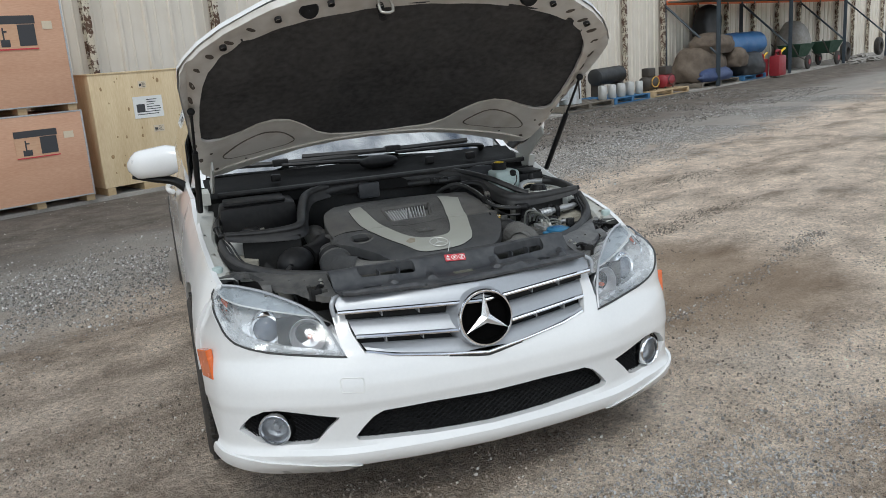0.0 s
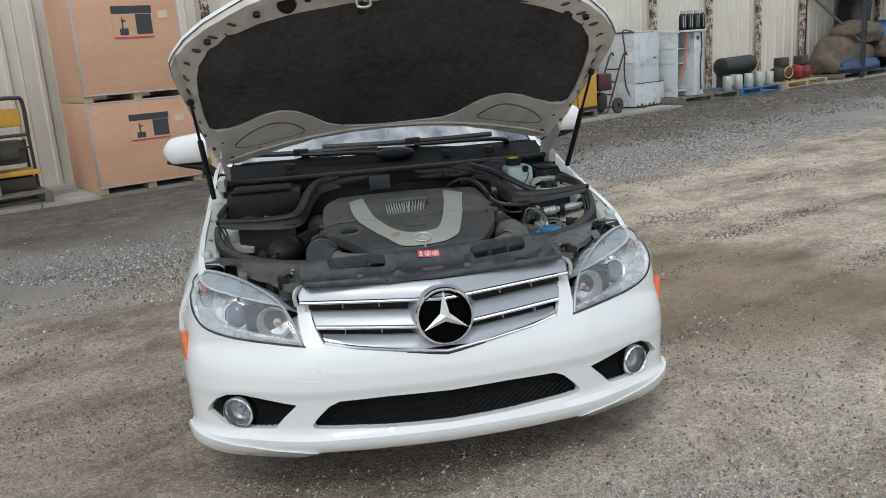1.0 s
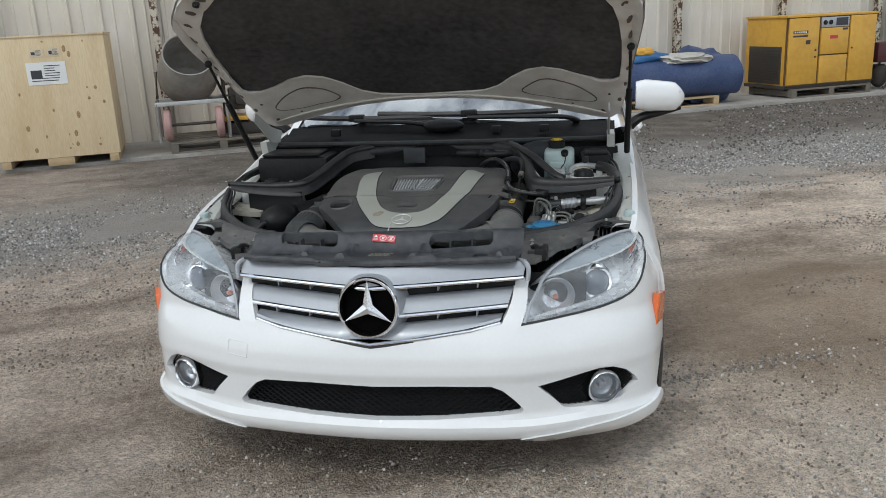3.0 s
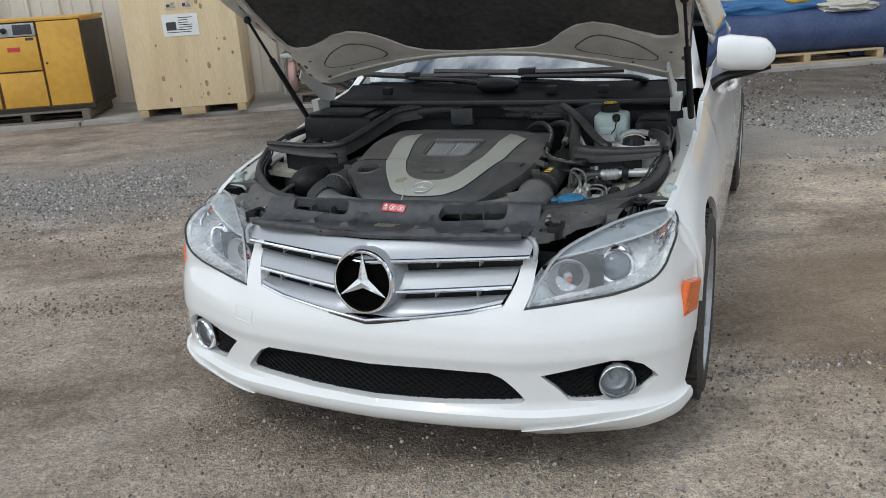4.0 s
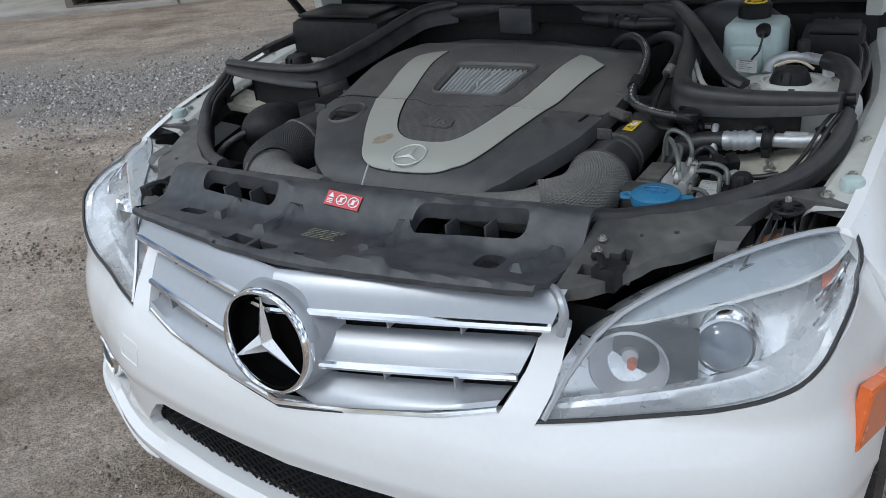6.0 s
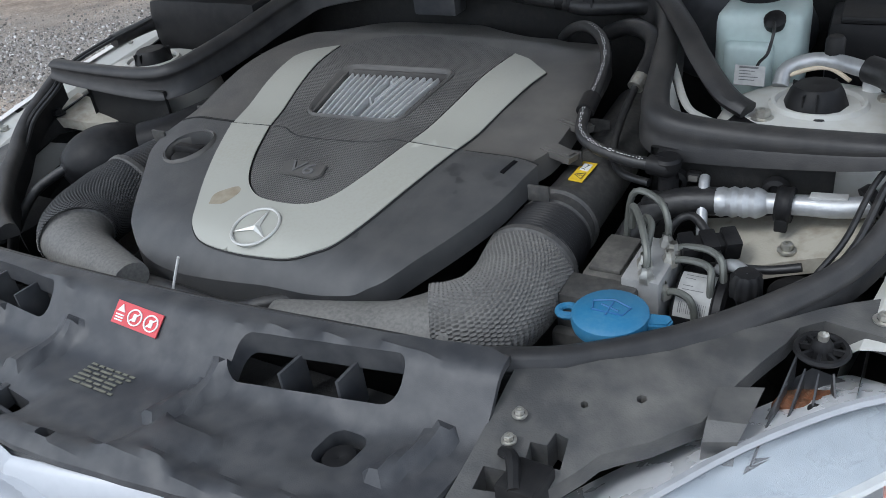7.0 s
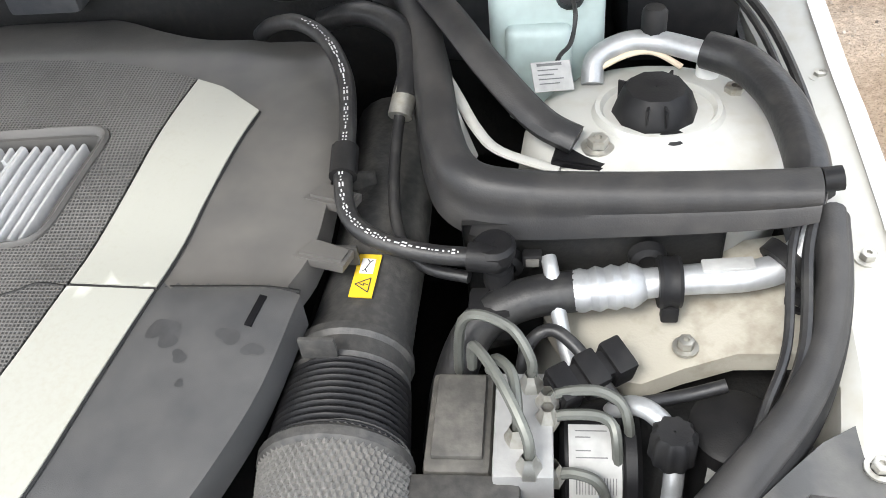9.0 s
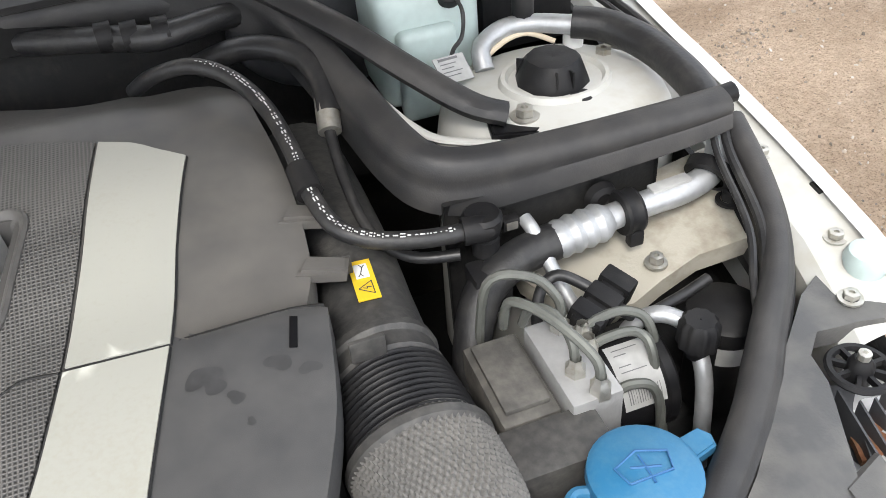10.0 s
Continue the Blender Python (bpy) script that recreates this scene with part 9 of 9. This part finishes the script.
# service valve pipe, black canister
sv = rod("service_pipe", [(0.54, 0.60, 0.70), (0.555, 0.592, 0.738), (0.572, 0.583, 0.752), (0.588, 0.568, 0.748), (0.592, 0.552, 0.73), (0.590, 0.535, 0.70), (0.585, 0.52, 0.62)], 0.0075, M_ALU, "aluminium pipe with black service cap")
bm = new_bm()
loft(bm, [[Vector((0.590 + r * (1 + fl * math.cos(10 * g)) * math.cos(g), 0.553 + r * (1 + fl * math.cos(10 * g)) * math.sin(g), 0.738 + z)) for g in (math.tau * k / 60 for k in range(60))] for r, z, fl in ((0.009, -0.012, 0), (0.011, 0.0, 0), (0.0165, 0.002, 0.05), (0.0155, 0.024, 0.07), (0.012, 0.029, 0.05), (0.0006, 0.0285, 0))], closed=True)
part("service_cap", bm, M_BLACK, sv)
bm = new_bm()
lathe(bm, [(0.0295, 0.60), (0.0295, 0.692), (0.030, 0.695), (0.0335, 0.697), (0.0335, 0.710), (0.029, 0.714), (0.0004, 0.716)], pose(0.640, 0.582, 0.021), 28)
cn = part("canister", bm, M_BLACK, car, "black round canister with pale label")
bm = new_bm()
loft(bm, [[(0.640 + 0.0302 * math.cos(a), 0.582 + 0.0302 * math.sin(a), z) for a in np.linspace(-2.35, -1.05, 10)] for z in (0.690, 0.711)])
part("canister_label", bm, M_TAG, cn)
# hose clamp block and black hoses in front of the shelf
bm = new_bm()
CLAMP_M = Matrix.Translation((0.536, 0.612, 0.754)) @ pose(0, 0, 0, 0, 14, -58)
box(bm, (-0.011, -0.036, -0.011), (0.011, 0.034, 0.009), 0.003, CLAMP_M)
hc = part("hose_clamp", bm, M_BLACK, car, "black ribbed clamp on small hoses")
for k in range(3):
    bm = new_bm()
    box(bm, (-0.015, -0.034 + k * 0.024, -0.014), (0.015, -0.016 + k * 0.024, 0.013), 0.003, CLAMP_M)
    part("clamp_rib", bm, M_BLACK, hc)
rod("small_hose", [(0.478, 0.61, 0.70), (0.486, 0.632, 0.755), (0.505, 0.640, 0.772), (0.525, 0.628, 0.766), (0.545, 0.605, 0.752), (0.56, 0.592, 0.745), (0.60, 0.60, 0.742), (0.635, 0.605, 0.75)], 0.0052, M_HOSE)
# cavity behind the headlamp: dark liner
bm = new_bm()
skin(bm, [Vector(q) for q in ((0.50, 0.40), (0.60, 0.47), (0.69, 0.55), (0.70, 0.66), (0.50, 0.64), (0.44, 0.50))], [], lambda x, y, d: Vector((x, y, 0.60 + 0.1 * (y - 0.5))), 0.06)
part("wing_liner", bm, M_DARK, car)

# ---- passenger's side of the bay ----
bm = new_bm()
bmesh.ops.create_uvsphere(bm, u_segments=28, v_segments=16, radius=1, matrix=Matrix.Translation((-0.480, 0.600, 0.738)) @ pose(0, 0, 0, 0, 0, 55) @ Matrix.Diagonal((0.080, 0.062, 0.060, 1)))
ab = part("air_resonator", bm, M_BLACK, car, "rounded black air resonator")
bm = new_bm()
tube(bm, [(-0.43, 0.64, 0.748), (-0.38, 0.685, 0.755), (-0.345, 0.74, 0.765)], 0.042, 18, 5)
part("resonator_neck", bm, M_BLACK, ab)
rod("breather_hose", [(-0.502, 0.541, 0.748), (-0.522, 0.518, 0.738), (-0.543, 0.480, 0.715), (-0.52, 0.41, 0.67), (-0.52, 0.39, 0.60)], 0.0085, M_HOSE, "thin black breather hose", ab)
bm = new_bm()
tube(bm, [(-0.497, 0.552, 0.750), (-0.508, 0.532, 0.744)], 0.013, 10)
part("hose_plug", bm, M_BLACK, ab)
bm = new_bm()
box(bm, (-0.70, 0.93, 0.80), (-0.40, 1.12, 0.915), 0.03)
box(bm, (-0.68, 0.95, 0.915), (-0.44, 1.10, 0.925), 0.006)
part("filter_box", bm, M_BLACK, car, "black cabin filter box by the firewall")
bm = new_bm()
box(bm, (-0.70, 0.40, 0.60), (-0.56, 0.56, 0.66), 0.02)
part("wing_liner", bm, M_DARK, car)
bm = new_bm()
tube(bm, [(-0.69, 0.985, 0.86), (-0.715, 0.92, 0.855), (-0.72, 0.85, 0.85)], 0.014, 10, 4)
part("loom", bm, M_HOSE, car)
bm = new_bm()
box(bm, (-0.12, 1.055, 0.86), (-0.03, 1.11, 0.925), 0.008)
part("engine_mount_tab", bm, M_DUSTY, car)
# centre of the firewall: seal run from side to side
bm = new_bm()
tube(bm, [(-0.27, 1.085, 0.905), (-0.15, 1.095, 0.915), (0, 1.10, 0.918), (0.15, 1.095, 0.915), (0.27, 1.085, 0.905)], 0.024, 12, 6)
part("firewall_seal", bm, M_RUBBER, car, "black rubber seal along the firewall")
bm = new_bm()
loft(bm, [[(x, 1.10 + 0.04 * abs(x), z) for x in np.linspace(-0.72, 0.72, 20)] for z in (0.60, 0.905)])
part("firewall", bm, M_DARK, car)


def settle(x, y, z):
    """Bay sizes as laid out, brought to the car's true measure."""
    f = min(1.0, max(0.0, (y - 0.12) / 0.15))
    g = min(1.0, max(0.0, (1.25 - y) / 0.25))
    return x * (1 + 0.03 * f * g), y + 0.058 * max(0.0, y - 0.17) * g, z - 0.007 * f * g * min(1.0, max(0.0, (z - 0.3) / 0.3))


for o in [o for o in bpy.data.objects if o not in BAY_FIRST and o.type == "MESH"]:
    for v in o.data.vertices:
        q = o.matrix_basis @ v.co
        v.co = o.matrix_basis.inverted() @ Vector(settle(*q))

# ---- things further along the wall ----
# hand truck with a dark red motor
ht = thing("hand_truck", at(9.98, 8.35), "dark red pump on a two wheeled hand truck", "hand truck")
bm = new_bm()
for y in (-0.16, 0.16):
    tube(bm, [(0.62, y, 1.02), (0.50, y, 1.00), (0.10, y, 0.12), (0.0, y, 0.04)], 0.017, 8, 4)
for f in (0.25, 0.5, 0.75):
    tube(bm, [(0.50 - 0.40 * f, -0.16, 1.0 - 0.88 * f), (0.50 - 0.40 * f, 0.16, 1.0 - 0.88 * f)], 0.013, 8)
part("frame", bm, M_SHADE, ht)
for y in (-0.21, 0.21):
    bm = new_bm()
    lathe(bm, [(0.04, -0.03), (0.12, -0.035), (0.14, -0.02), (0.14, 0.02), (0.12, 0.035), (0.04, 0.03), (0.04, -0.03)], pose(0.28, y, 0.14, 90, 0, 0), 20)
    part("wheel", bm, M_TYRE, ht)
bm = new_bm()
box(bm, (-0.12, -0.14, 0.42), (0.22, 0.14, 0.72), 0.03)
part("motor", bm, M_MAROON, ht, "dull maroon motor housing")
bm = new_bm()
lathe(bm, [(0.10, 0), (0.12, 0.03), (0.12, 0.25), (0.08, 0.30), (0.0005, 0.30)], pose(0.05, 0, 0.08), 18)
part("pump", bm, M_SHADE, ht)

# white steel cabinet
cb = thing("steel_cabinet", at(11.05, 8.4), "scuffed off-white steel cabinet on a plinth", "cabinet")
bm = new_bm()
box(bm, (0, 0, 0.46), (0.74, 0.90, 1.40), 0.012)
part("body", bm, M_CAB, cb)
bm = new_bm()
box(bm, (-0.02, -0.03, 0.03), (0.84, 0.92, 0.455), 0.012)
part("plinth", bm, M_CAB, cb)
bm = new_bm()
box(bm, (-0.01, -0.01, 1.402), (0.75, 0.91, 1.425), 0.006)
part("top", bm, M_CAB, cb)
bm = new_bm()
box(bm, (0.15, -0.008, 0.78), (0.50, -0.001, 1.02), 0.004)
part("panel", bm, M_CAB, cb)
bm = new_bm()
box(bm, (0.56, -0.012, 0.90), (0.62, -0.001, 0.93), 0.004)
part("latch", bm, M_SHADE, cb)
bm = new_bm()
tube(bm, [(0.02 * math.sin(k * 2.1), -0.004, 0.458 + 0.012 * math.sin(k * 1.7)) for k in range(1)] + [(0.82 * k / 12, -0.034, 0.458 + 0.010 * math.sin(k * 1.7)) for k in range(13)], 0.008, 6)
part("rust_line", bm, M_RUSTDARK, cb, "rust along the plinth seam")
bm = new_bm()
for k in range(7):
    box(bm, (0.02 + 0.117 * k, -0.034, 0.03), (0.02 + 0.117 * k + 0.05 + 0.03 * math.sin(k * 2.3), -0.0305, 0.05 + 0.03 * abs(math.sin(k * 1.3))))
box(bm, (-0.014, -0.012, 1.40), (-0.0105, 0.9, 1.428))
part("rust_patch", bm, M_RUSTDARK, cb)
bm = new_bm()
tube(bm, [(0.30, 0.3, 1.43), (-0.02, 0.25, 1.44), (-0.03, 0.2, 1.1), (-0.03, 0.22, 0.7), (-0.03, 0.15, 0.35), (0.05, -0.05, 0.03), (0.2, -0.12, 0.02)], 0.013, 8, 6)
part("power_cable", bm, M_SHADE, cb)
bm = new_bm()
box(bm, (-0.014, 0.02, 0.85), (-0.006, 0.20, 1.05))
part("paper_tag", bm, M_PAPER, cb)

# stand with dark bottles
make_pallet(11.8, 7.85, 1.85, 0.95, label="grey wooden pallet under a bottle stand")
bs_ = thing("bottle_stand", at(11.95, 8.05, 0.178), "white steel stand holding black cylinders", "stand")
bm = new_bm()
box(bm, (0.40, -0.04, 0.0), (0.70, 0.30, 1.215), 0.006)
part("white_column", bm, M_CAB, bs_)
# dark sheet added behind the shelves for the shade inside the stand
bm = new_bm()
box(bm, (0.03, 0.56, 0.02), (0.40, 0.575, 1.20))
part("back_panel", bm, M_SHADE, bs_)
bm = new_bm()
box(bm, (0.47, -0.048, 1.06), (0.55, -0.042, 1.13))
part("dark_plate", bm, M_INK, bs_)
bm = new_bm()
for x in (0.0, 0.36):
    box(bm, (x, 0.05, 0), (x + 0.03, 0.60, 1.20), 0.004)
for z in (0.10, 0.62, 0.90):
    box(bm, (0.0, 0.10, z), (0.40, 0.60, z + 0.02), 0.003)
box(bm, (-0.02, -0.10, 1.22), (0.74, 0.64, 1.25), 0.004)
part("shelf_frame", bm, M_CAB, bs_)
for i in range(7):
    bm = new_bm()
    lathe(bm, [(0.05, 0), (0.055, 0.02), (0.055, 0.24), (0.04, 0.29), (0.022, 0.31), (0.022, 0.35), (0.0005, 0.352)], pose(0.04 + 0.107 * i, -0.02 + 0.03 * (i % 2), 1.25), 14)
    cy_ = part("cylinder", bm, M_BLACKGLOSS, bs_, "glossy black cylinder")
    bm = new_bm()
    lathe(bm, [(0.030, 0.30), (0.034, 0.32), (0.034, 0.36), (0.0005, 0.365)], pose(0.04 + 0.107 * i, -0.02 + 0.03 * (i % 2), 1.25), 12)
    tube(bm, [(0.04 + 0.107 * i - 0.03, -0.075 + 0.03 * (i % 2), 1.30), (0.04 + 0.107 * i - 0.03, -0.075 + 0.03 * (i % 2), 1.52)], 0.007, 6)
    part("valve", bm, M_FOIL, cy_, "bright metal valve and gauge tube")
bm = new_bm()
tube(bm, [(0.60, -0.055, 1.2), (0.62, -0.06, 0.9), (0.58, -0.06, 0.6), (0.60, -0.06, 0.1)], 0.014, 8, 5)
part("black_hose", bm, M_SHADE, bs_)
bm = new_bm()
tube(bm, [(0.20, 0.0, 1.18), (0.12, -0.05, 0.8), (0.02, -0.04, 0.45), (-0.08, -0.02, 0.25)], 0.014, 8, 5)
part("orange_hose", bm, M_RACKORANGE, bs_)

# blue pallet with tubes, timber pallet with small compressors
make_pallet(13.7, 7.85, 1.5, 1.0, M_PALLETB, "blue painted wooden pallet with metal tubes")
for i in range(9):
    bm = new_bm()
    lathe(bm, [(0.075, 0), (0.085, 0.02), (0.085, 0.26), (0.075, 0.28), (0.05, 0.28), (0.05, 0.05), (0.0005, 0.05)], at(13.45 + 0.19 * i, 8.0 + 0.14 * (i % 2), 0.178), 16)
    ob = part("metal_tube", bm, M_FOIL)
    tagged(ob, "short grey metal tube standing on a pallet", "tube", "metal tubes on the pallet")
make_pallet(15.4, 7.85, 1.7, 1.0, M_PALLETY, "timber pallet under small compressors")
tk = thing("gas_tank", at(14.2, 8.7, 0.42), "black horizontal gas tank lying by the wall", "tank")
bm = new_bm()
tube(bm, [(0, 0, 0.18), (0.04, 0, 0.18), (1.1, 0, 0.2), (1.16, 0, 0.2)], lambda t: 0.12 if t in (0, 1) else 0.19, 20)
part("shell", bm, M_BLACKBAG, tk)
for x in (0.1, 0.9):
    bm = new_bm()
    box(bm, (x, -0.15, -0.375), (x + 0.1, 0.15, 0.03), 0.01)
    part("cradle", bm, M_SHADE, tk)
for u, col, lab in ((15.5, M_SHADE, "small black compressor with yellow hose"), (16.3, M_CANRED, "small red compressor on a timber pallet")):
    sc_ = thing("small_compressor", at(u, 8.2, 0.178), lab, "compressor")
    bm = new_bm()
    tube(bm, [(0, 0, 0.17), (0.05, 0, 0.17), (0.5, 0, 0.17), (0.55, 0, 0.17)], lambda t: 0.09 if t in (0, 1) else 0.16, 18)
    part("tank", bm, col, sc_)
    bm = new_bm()
    box(bm, (0.1, -0.10, 0.32), (0.42, 0.10, 0.52), 0.03)
    part("motor", bm, M_SHADE, sc_)
    for x in (0.08, 0.46):
        for s_ in (-1, 1):
            bm = new_bm()
            tube(bm, [(x, 0.1 * s_, 0.0), (x, 0.08 * s_, 0.12)], 0.015, 8)
            part("foot", bm, M_SHADE, sc_)
    bm = new_bm()
    tube(bm, [(0.28 + 0.17 * math.cos(a), -0.17, 0.2 + 0.12 * math.sin(a)) for a in np.linspace(0, 6.2, 20)], 0.012, 6)
    part("hose_loop", bm, M_MACH if u < 16 else M_SHADE, sc_)

# pallet racking
rk = thing("pallet_rack", at(18.7, 7.85, 0.045), "tall pallet rack with dark posts and orange beams", "rack")
bm = new_bm()
for x in (-0.04, 0.034):
    box(bm, (x, -0.04, 0), (x + 0.008, 0.04, 4.8))
box(bm, (-0.04, 0.034, 0), (0.04, 0.042, 4.8))
pst = part("rack_post", bm, M_RACKBLUE, rk)
bm = new_bm()
tube(bm, [(0, 1.46, 2.1), (0, 0.02, 0.80)], 0.03, 6)
brc = part("rack_brace", bm, M_RACKBLUE, rk)
bm = new_bm()
box(bm, (0.05, -0.03, 2.13), (4.76, 0.03, 2.25), 0.006)
bea = part("rack_beam", bm, M_RACKORANGE, rk)
bm = new_bm()
box(bm, (0.06, 0.04, 2.18), (4.76, 1.44, 2.22), 0.004)
dk = part("rack_deck", bm, M_PALLET, rk)
for i in range(4):
    for j in (0, 1):
        if i or j:
            share("rack_post", pst.data, pose(4.82 * i, 1.5 * j, 0), rk)
    if i:
        share("rack_brace", brc.data, pose(4.82 * i, 0, 0), rk)
    if i < 3:
        for j in (0, 1):
            if i or j:
                share("rack_beam", bea.data, pose(4.82 * i, 1.5 * j, 0), rk)
        if i:
            share("rack_deck", dk.data, pose(4.82 * i, 0, 0), rk)

# canvas and tarpaulin heap under the rack
make_pallet(18.0, 7.95, 2.2, 1.0, M_PALLET, "grey wooden pallet under canvas bundles")
make_pallet(20.4, 7.9, 1.5, 1.0, M_PALLETB, "blue painted wooden pallet under tarpaulin")
for nm, mt, u, v, z, size, sd, lab in (("folded_canvas", M_SACK, 18.9, 8.5, 0.18, (0.95, 0.5, 0.55), 1, "brown canvas bundle heaped on a pallet"),
                                       ("folded_canvas", M_SACK, 19.4, 8.35, 0.85, (0.85, 0.42, 0.33), 2, "brown folded canvas on top of a heap"),
                                       ("folded_canvas", M_TARP, 19.0, 8.2, 0.18, (0.9, 0.35, 0.22), 3, "navy tarpaulin bundle under brown canvas"),
                                       ("folded_canvas", M_SACK, 20.2, 8.15, 0.45, (0.4, 0.35, 0.33), 5, "brown canvas roll leaning on the heap"),
                                       ("crumpled_sheet", M_BLACKBAG, 21.3, 8.2, 0.18, (0.65, 0.4, 0.38), 7, "black plastic sheeting bundle on a blue pallet"),
                                       ("crumpled_sheet", M_BLACKBAG, 20.7, 9.1, 1.15, (0.5, 0.3, 0.65), 8, "dark sheeting draped against the wall")):
    bundle(nm, mt, at(u, v, z), size, sd, lab, "bundle", 1.5, 0.14)
roll("tarpaulin_roll", M_TARPB, 20.2, 22.7, 8.55, 0.72, 0.34, "bright blue rolled tarpaulin under the rack", 5)


def fuel_can(u, v, material, label, s=1.0):
    c = thing("fuel_can", at(u, v), label, "fuel can", "fuel cans")
    bm = new_bm()
    box(bm, (0, 0, 0), (0.42 * s, 0.25 * s, 0.46 * s), 0.05 * s)
    tube(bm, [(0.08 * s, 0.12 * s, 0.45 * s), (0.10 * s, 0.12 * s, 0.56 * s), (0.30 * s, 0.12 * s, 0.56 * s), (0.34 * s, 0.12 * s, 0.45 * s)], 0.03 * s, 8, 4)
    part("body", bm, material, c)
    bm = new_bm()
    tube(bm, [(0.36 * s, 0.12 * s, 0.46 * s), (0.40 * s, 0.12 * s, 0.54 * s), (0.55 * s, 0.10 * s, 0.60 * s)], 0.025 * s, 8, 3)
    part("spout", bm, M_YELLOW, c, "yellow pouring spout")
    return c


fuel_can(22.1, 7.6, M_CANRED, "red plastic fuel can with yellow spout", 1.25)
fuel_can(21.75, 7.95, M_CANRED, "red plastic fuel can beside another", 1.1)


def barrow(u, v, label):
    b = thing("garden_cart", at(u, v), label, "cart", "green carts")
    bm = new_bm()
    rows = [[(x * k, y * k, z) for x, y in ((-0.6, -0.35), (0.6, -0.35), (0.75, 0), (0.6, 0.35), (-0.6, 0.35))] for k, z in ((0.6, 0.40), (1.0, 0.78), (1.03, 0.78), (0.65, 0.42))]
    loft(bm, rows, closed=True, caps=True)
    part("tub", bm, M_GREEN, b)
    for y in (-0.3, 0.3):
        bm = new_bm()
        lathe(bm, [(0.05, -0.04), (0.18, -0.05), (0.22, -0.03), (0.22, 0.03), (0.18, 0.05), (0.05, 0.04), (0.05, -0.04)], pose(0.25, y, 0.22, 90, 0, 0), 20)
        w_ = part("wheel", bm, M_TYRE, b)
        bm = new_bm()
        lathe(bm, [(0.08, -0.055), (0.08, 0.055), (0.0005, 0.055)], pose(0.25, y, 0.22, 90, 0, 0), 14)
        part("hub", bm, M_CANRED, w_)
        bm = new_bm()
        tube(bm, [(0.4, y * 0.8, 0.25), (-0.4, y * 0.8, 0.42), (-1.2, y, 0.85)], 0.02, 8)
        part("handle", bm, M_SHADE, b)
    return b


barrow(25.2, 8.3, "green garden cart with black wheels")
barrow(27.6, 8.2, "green garden cart beside another cart")
bundle("grey_drum", M_MIXER, at(26.6, 8.9, 0.05), (0.6, 0.5, 0.95), 12, "dusty grey dome shaped drum by the wall", "drum", 1.0, 0.05)
for u, v in ((29.6, 8.2), (34.2, 8.4)):
    bm = new_bm()
    lathe(bm, [(0.16, -0.1), (0.30, -0.1), (0.34, -0.06), (0.34, 0.06), (0.30, 0.1), (0.16, 0.1), (0.16, -0.1)], at(u, v, 0.045 + 0.34) @ pose(0, 0, 0, 90, 0, 0), 24)
    tagged(part("loose_tyre", bm, M_TYRE), "worn black tyre standing by the wall", "tyre", "loose tyres")
for u, v, r, sd in ((31.0, 8.0, 0.3, 1), (32.4, 8.3, 0.25, 2), (30.2, 7.4, 0.2, 3), (28.6, 7.5, 0.22, 4)):
    bundle("rubble_heap", M_CONC, at(u, v, 0.0), (r * 2.2, r, r * 0.5), sd, "low heap of grey rubble by the kerb", "rubble", 4, 0.35)
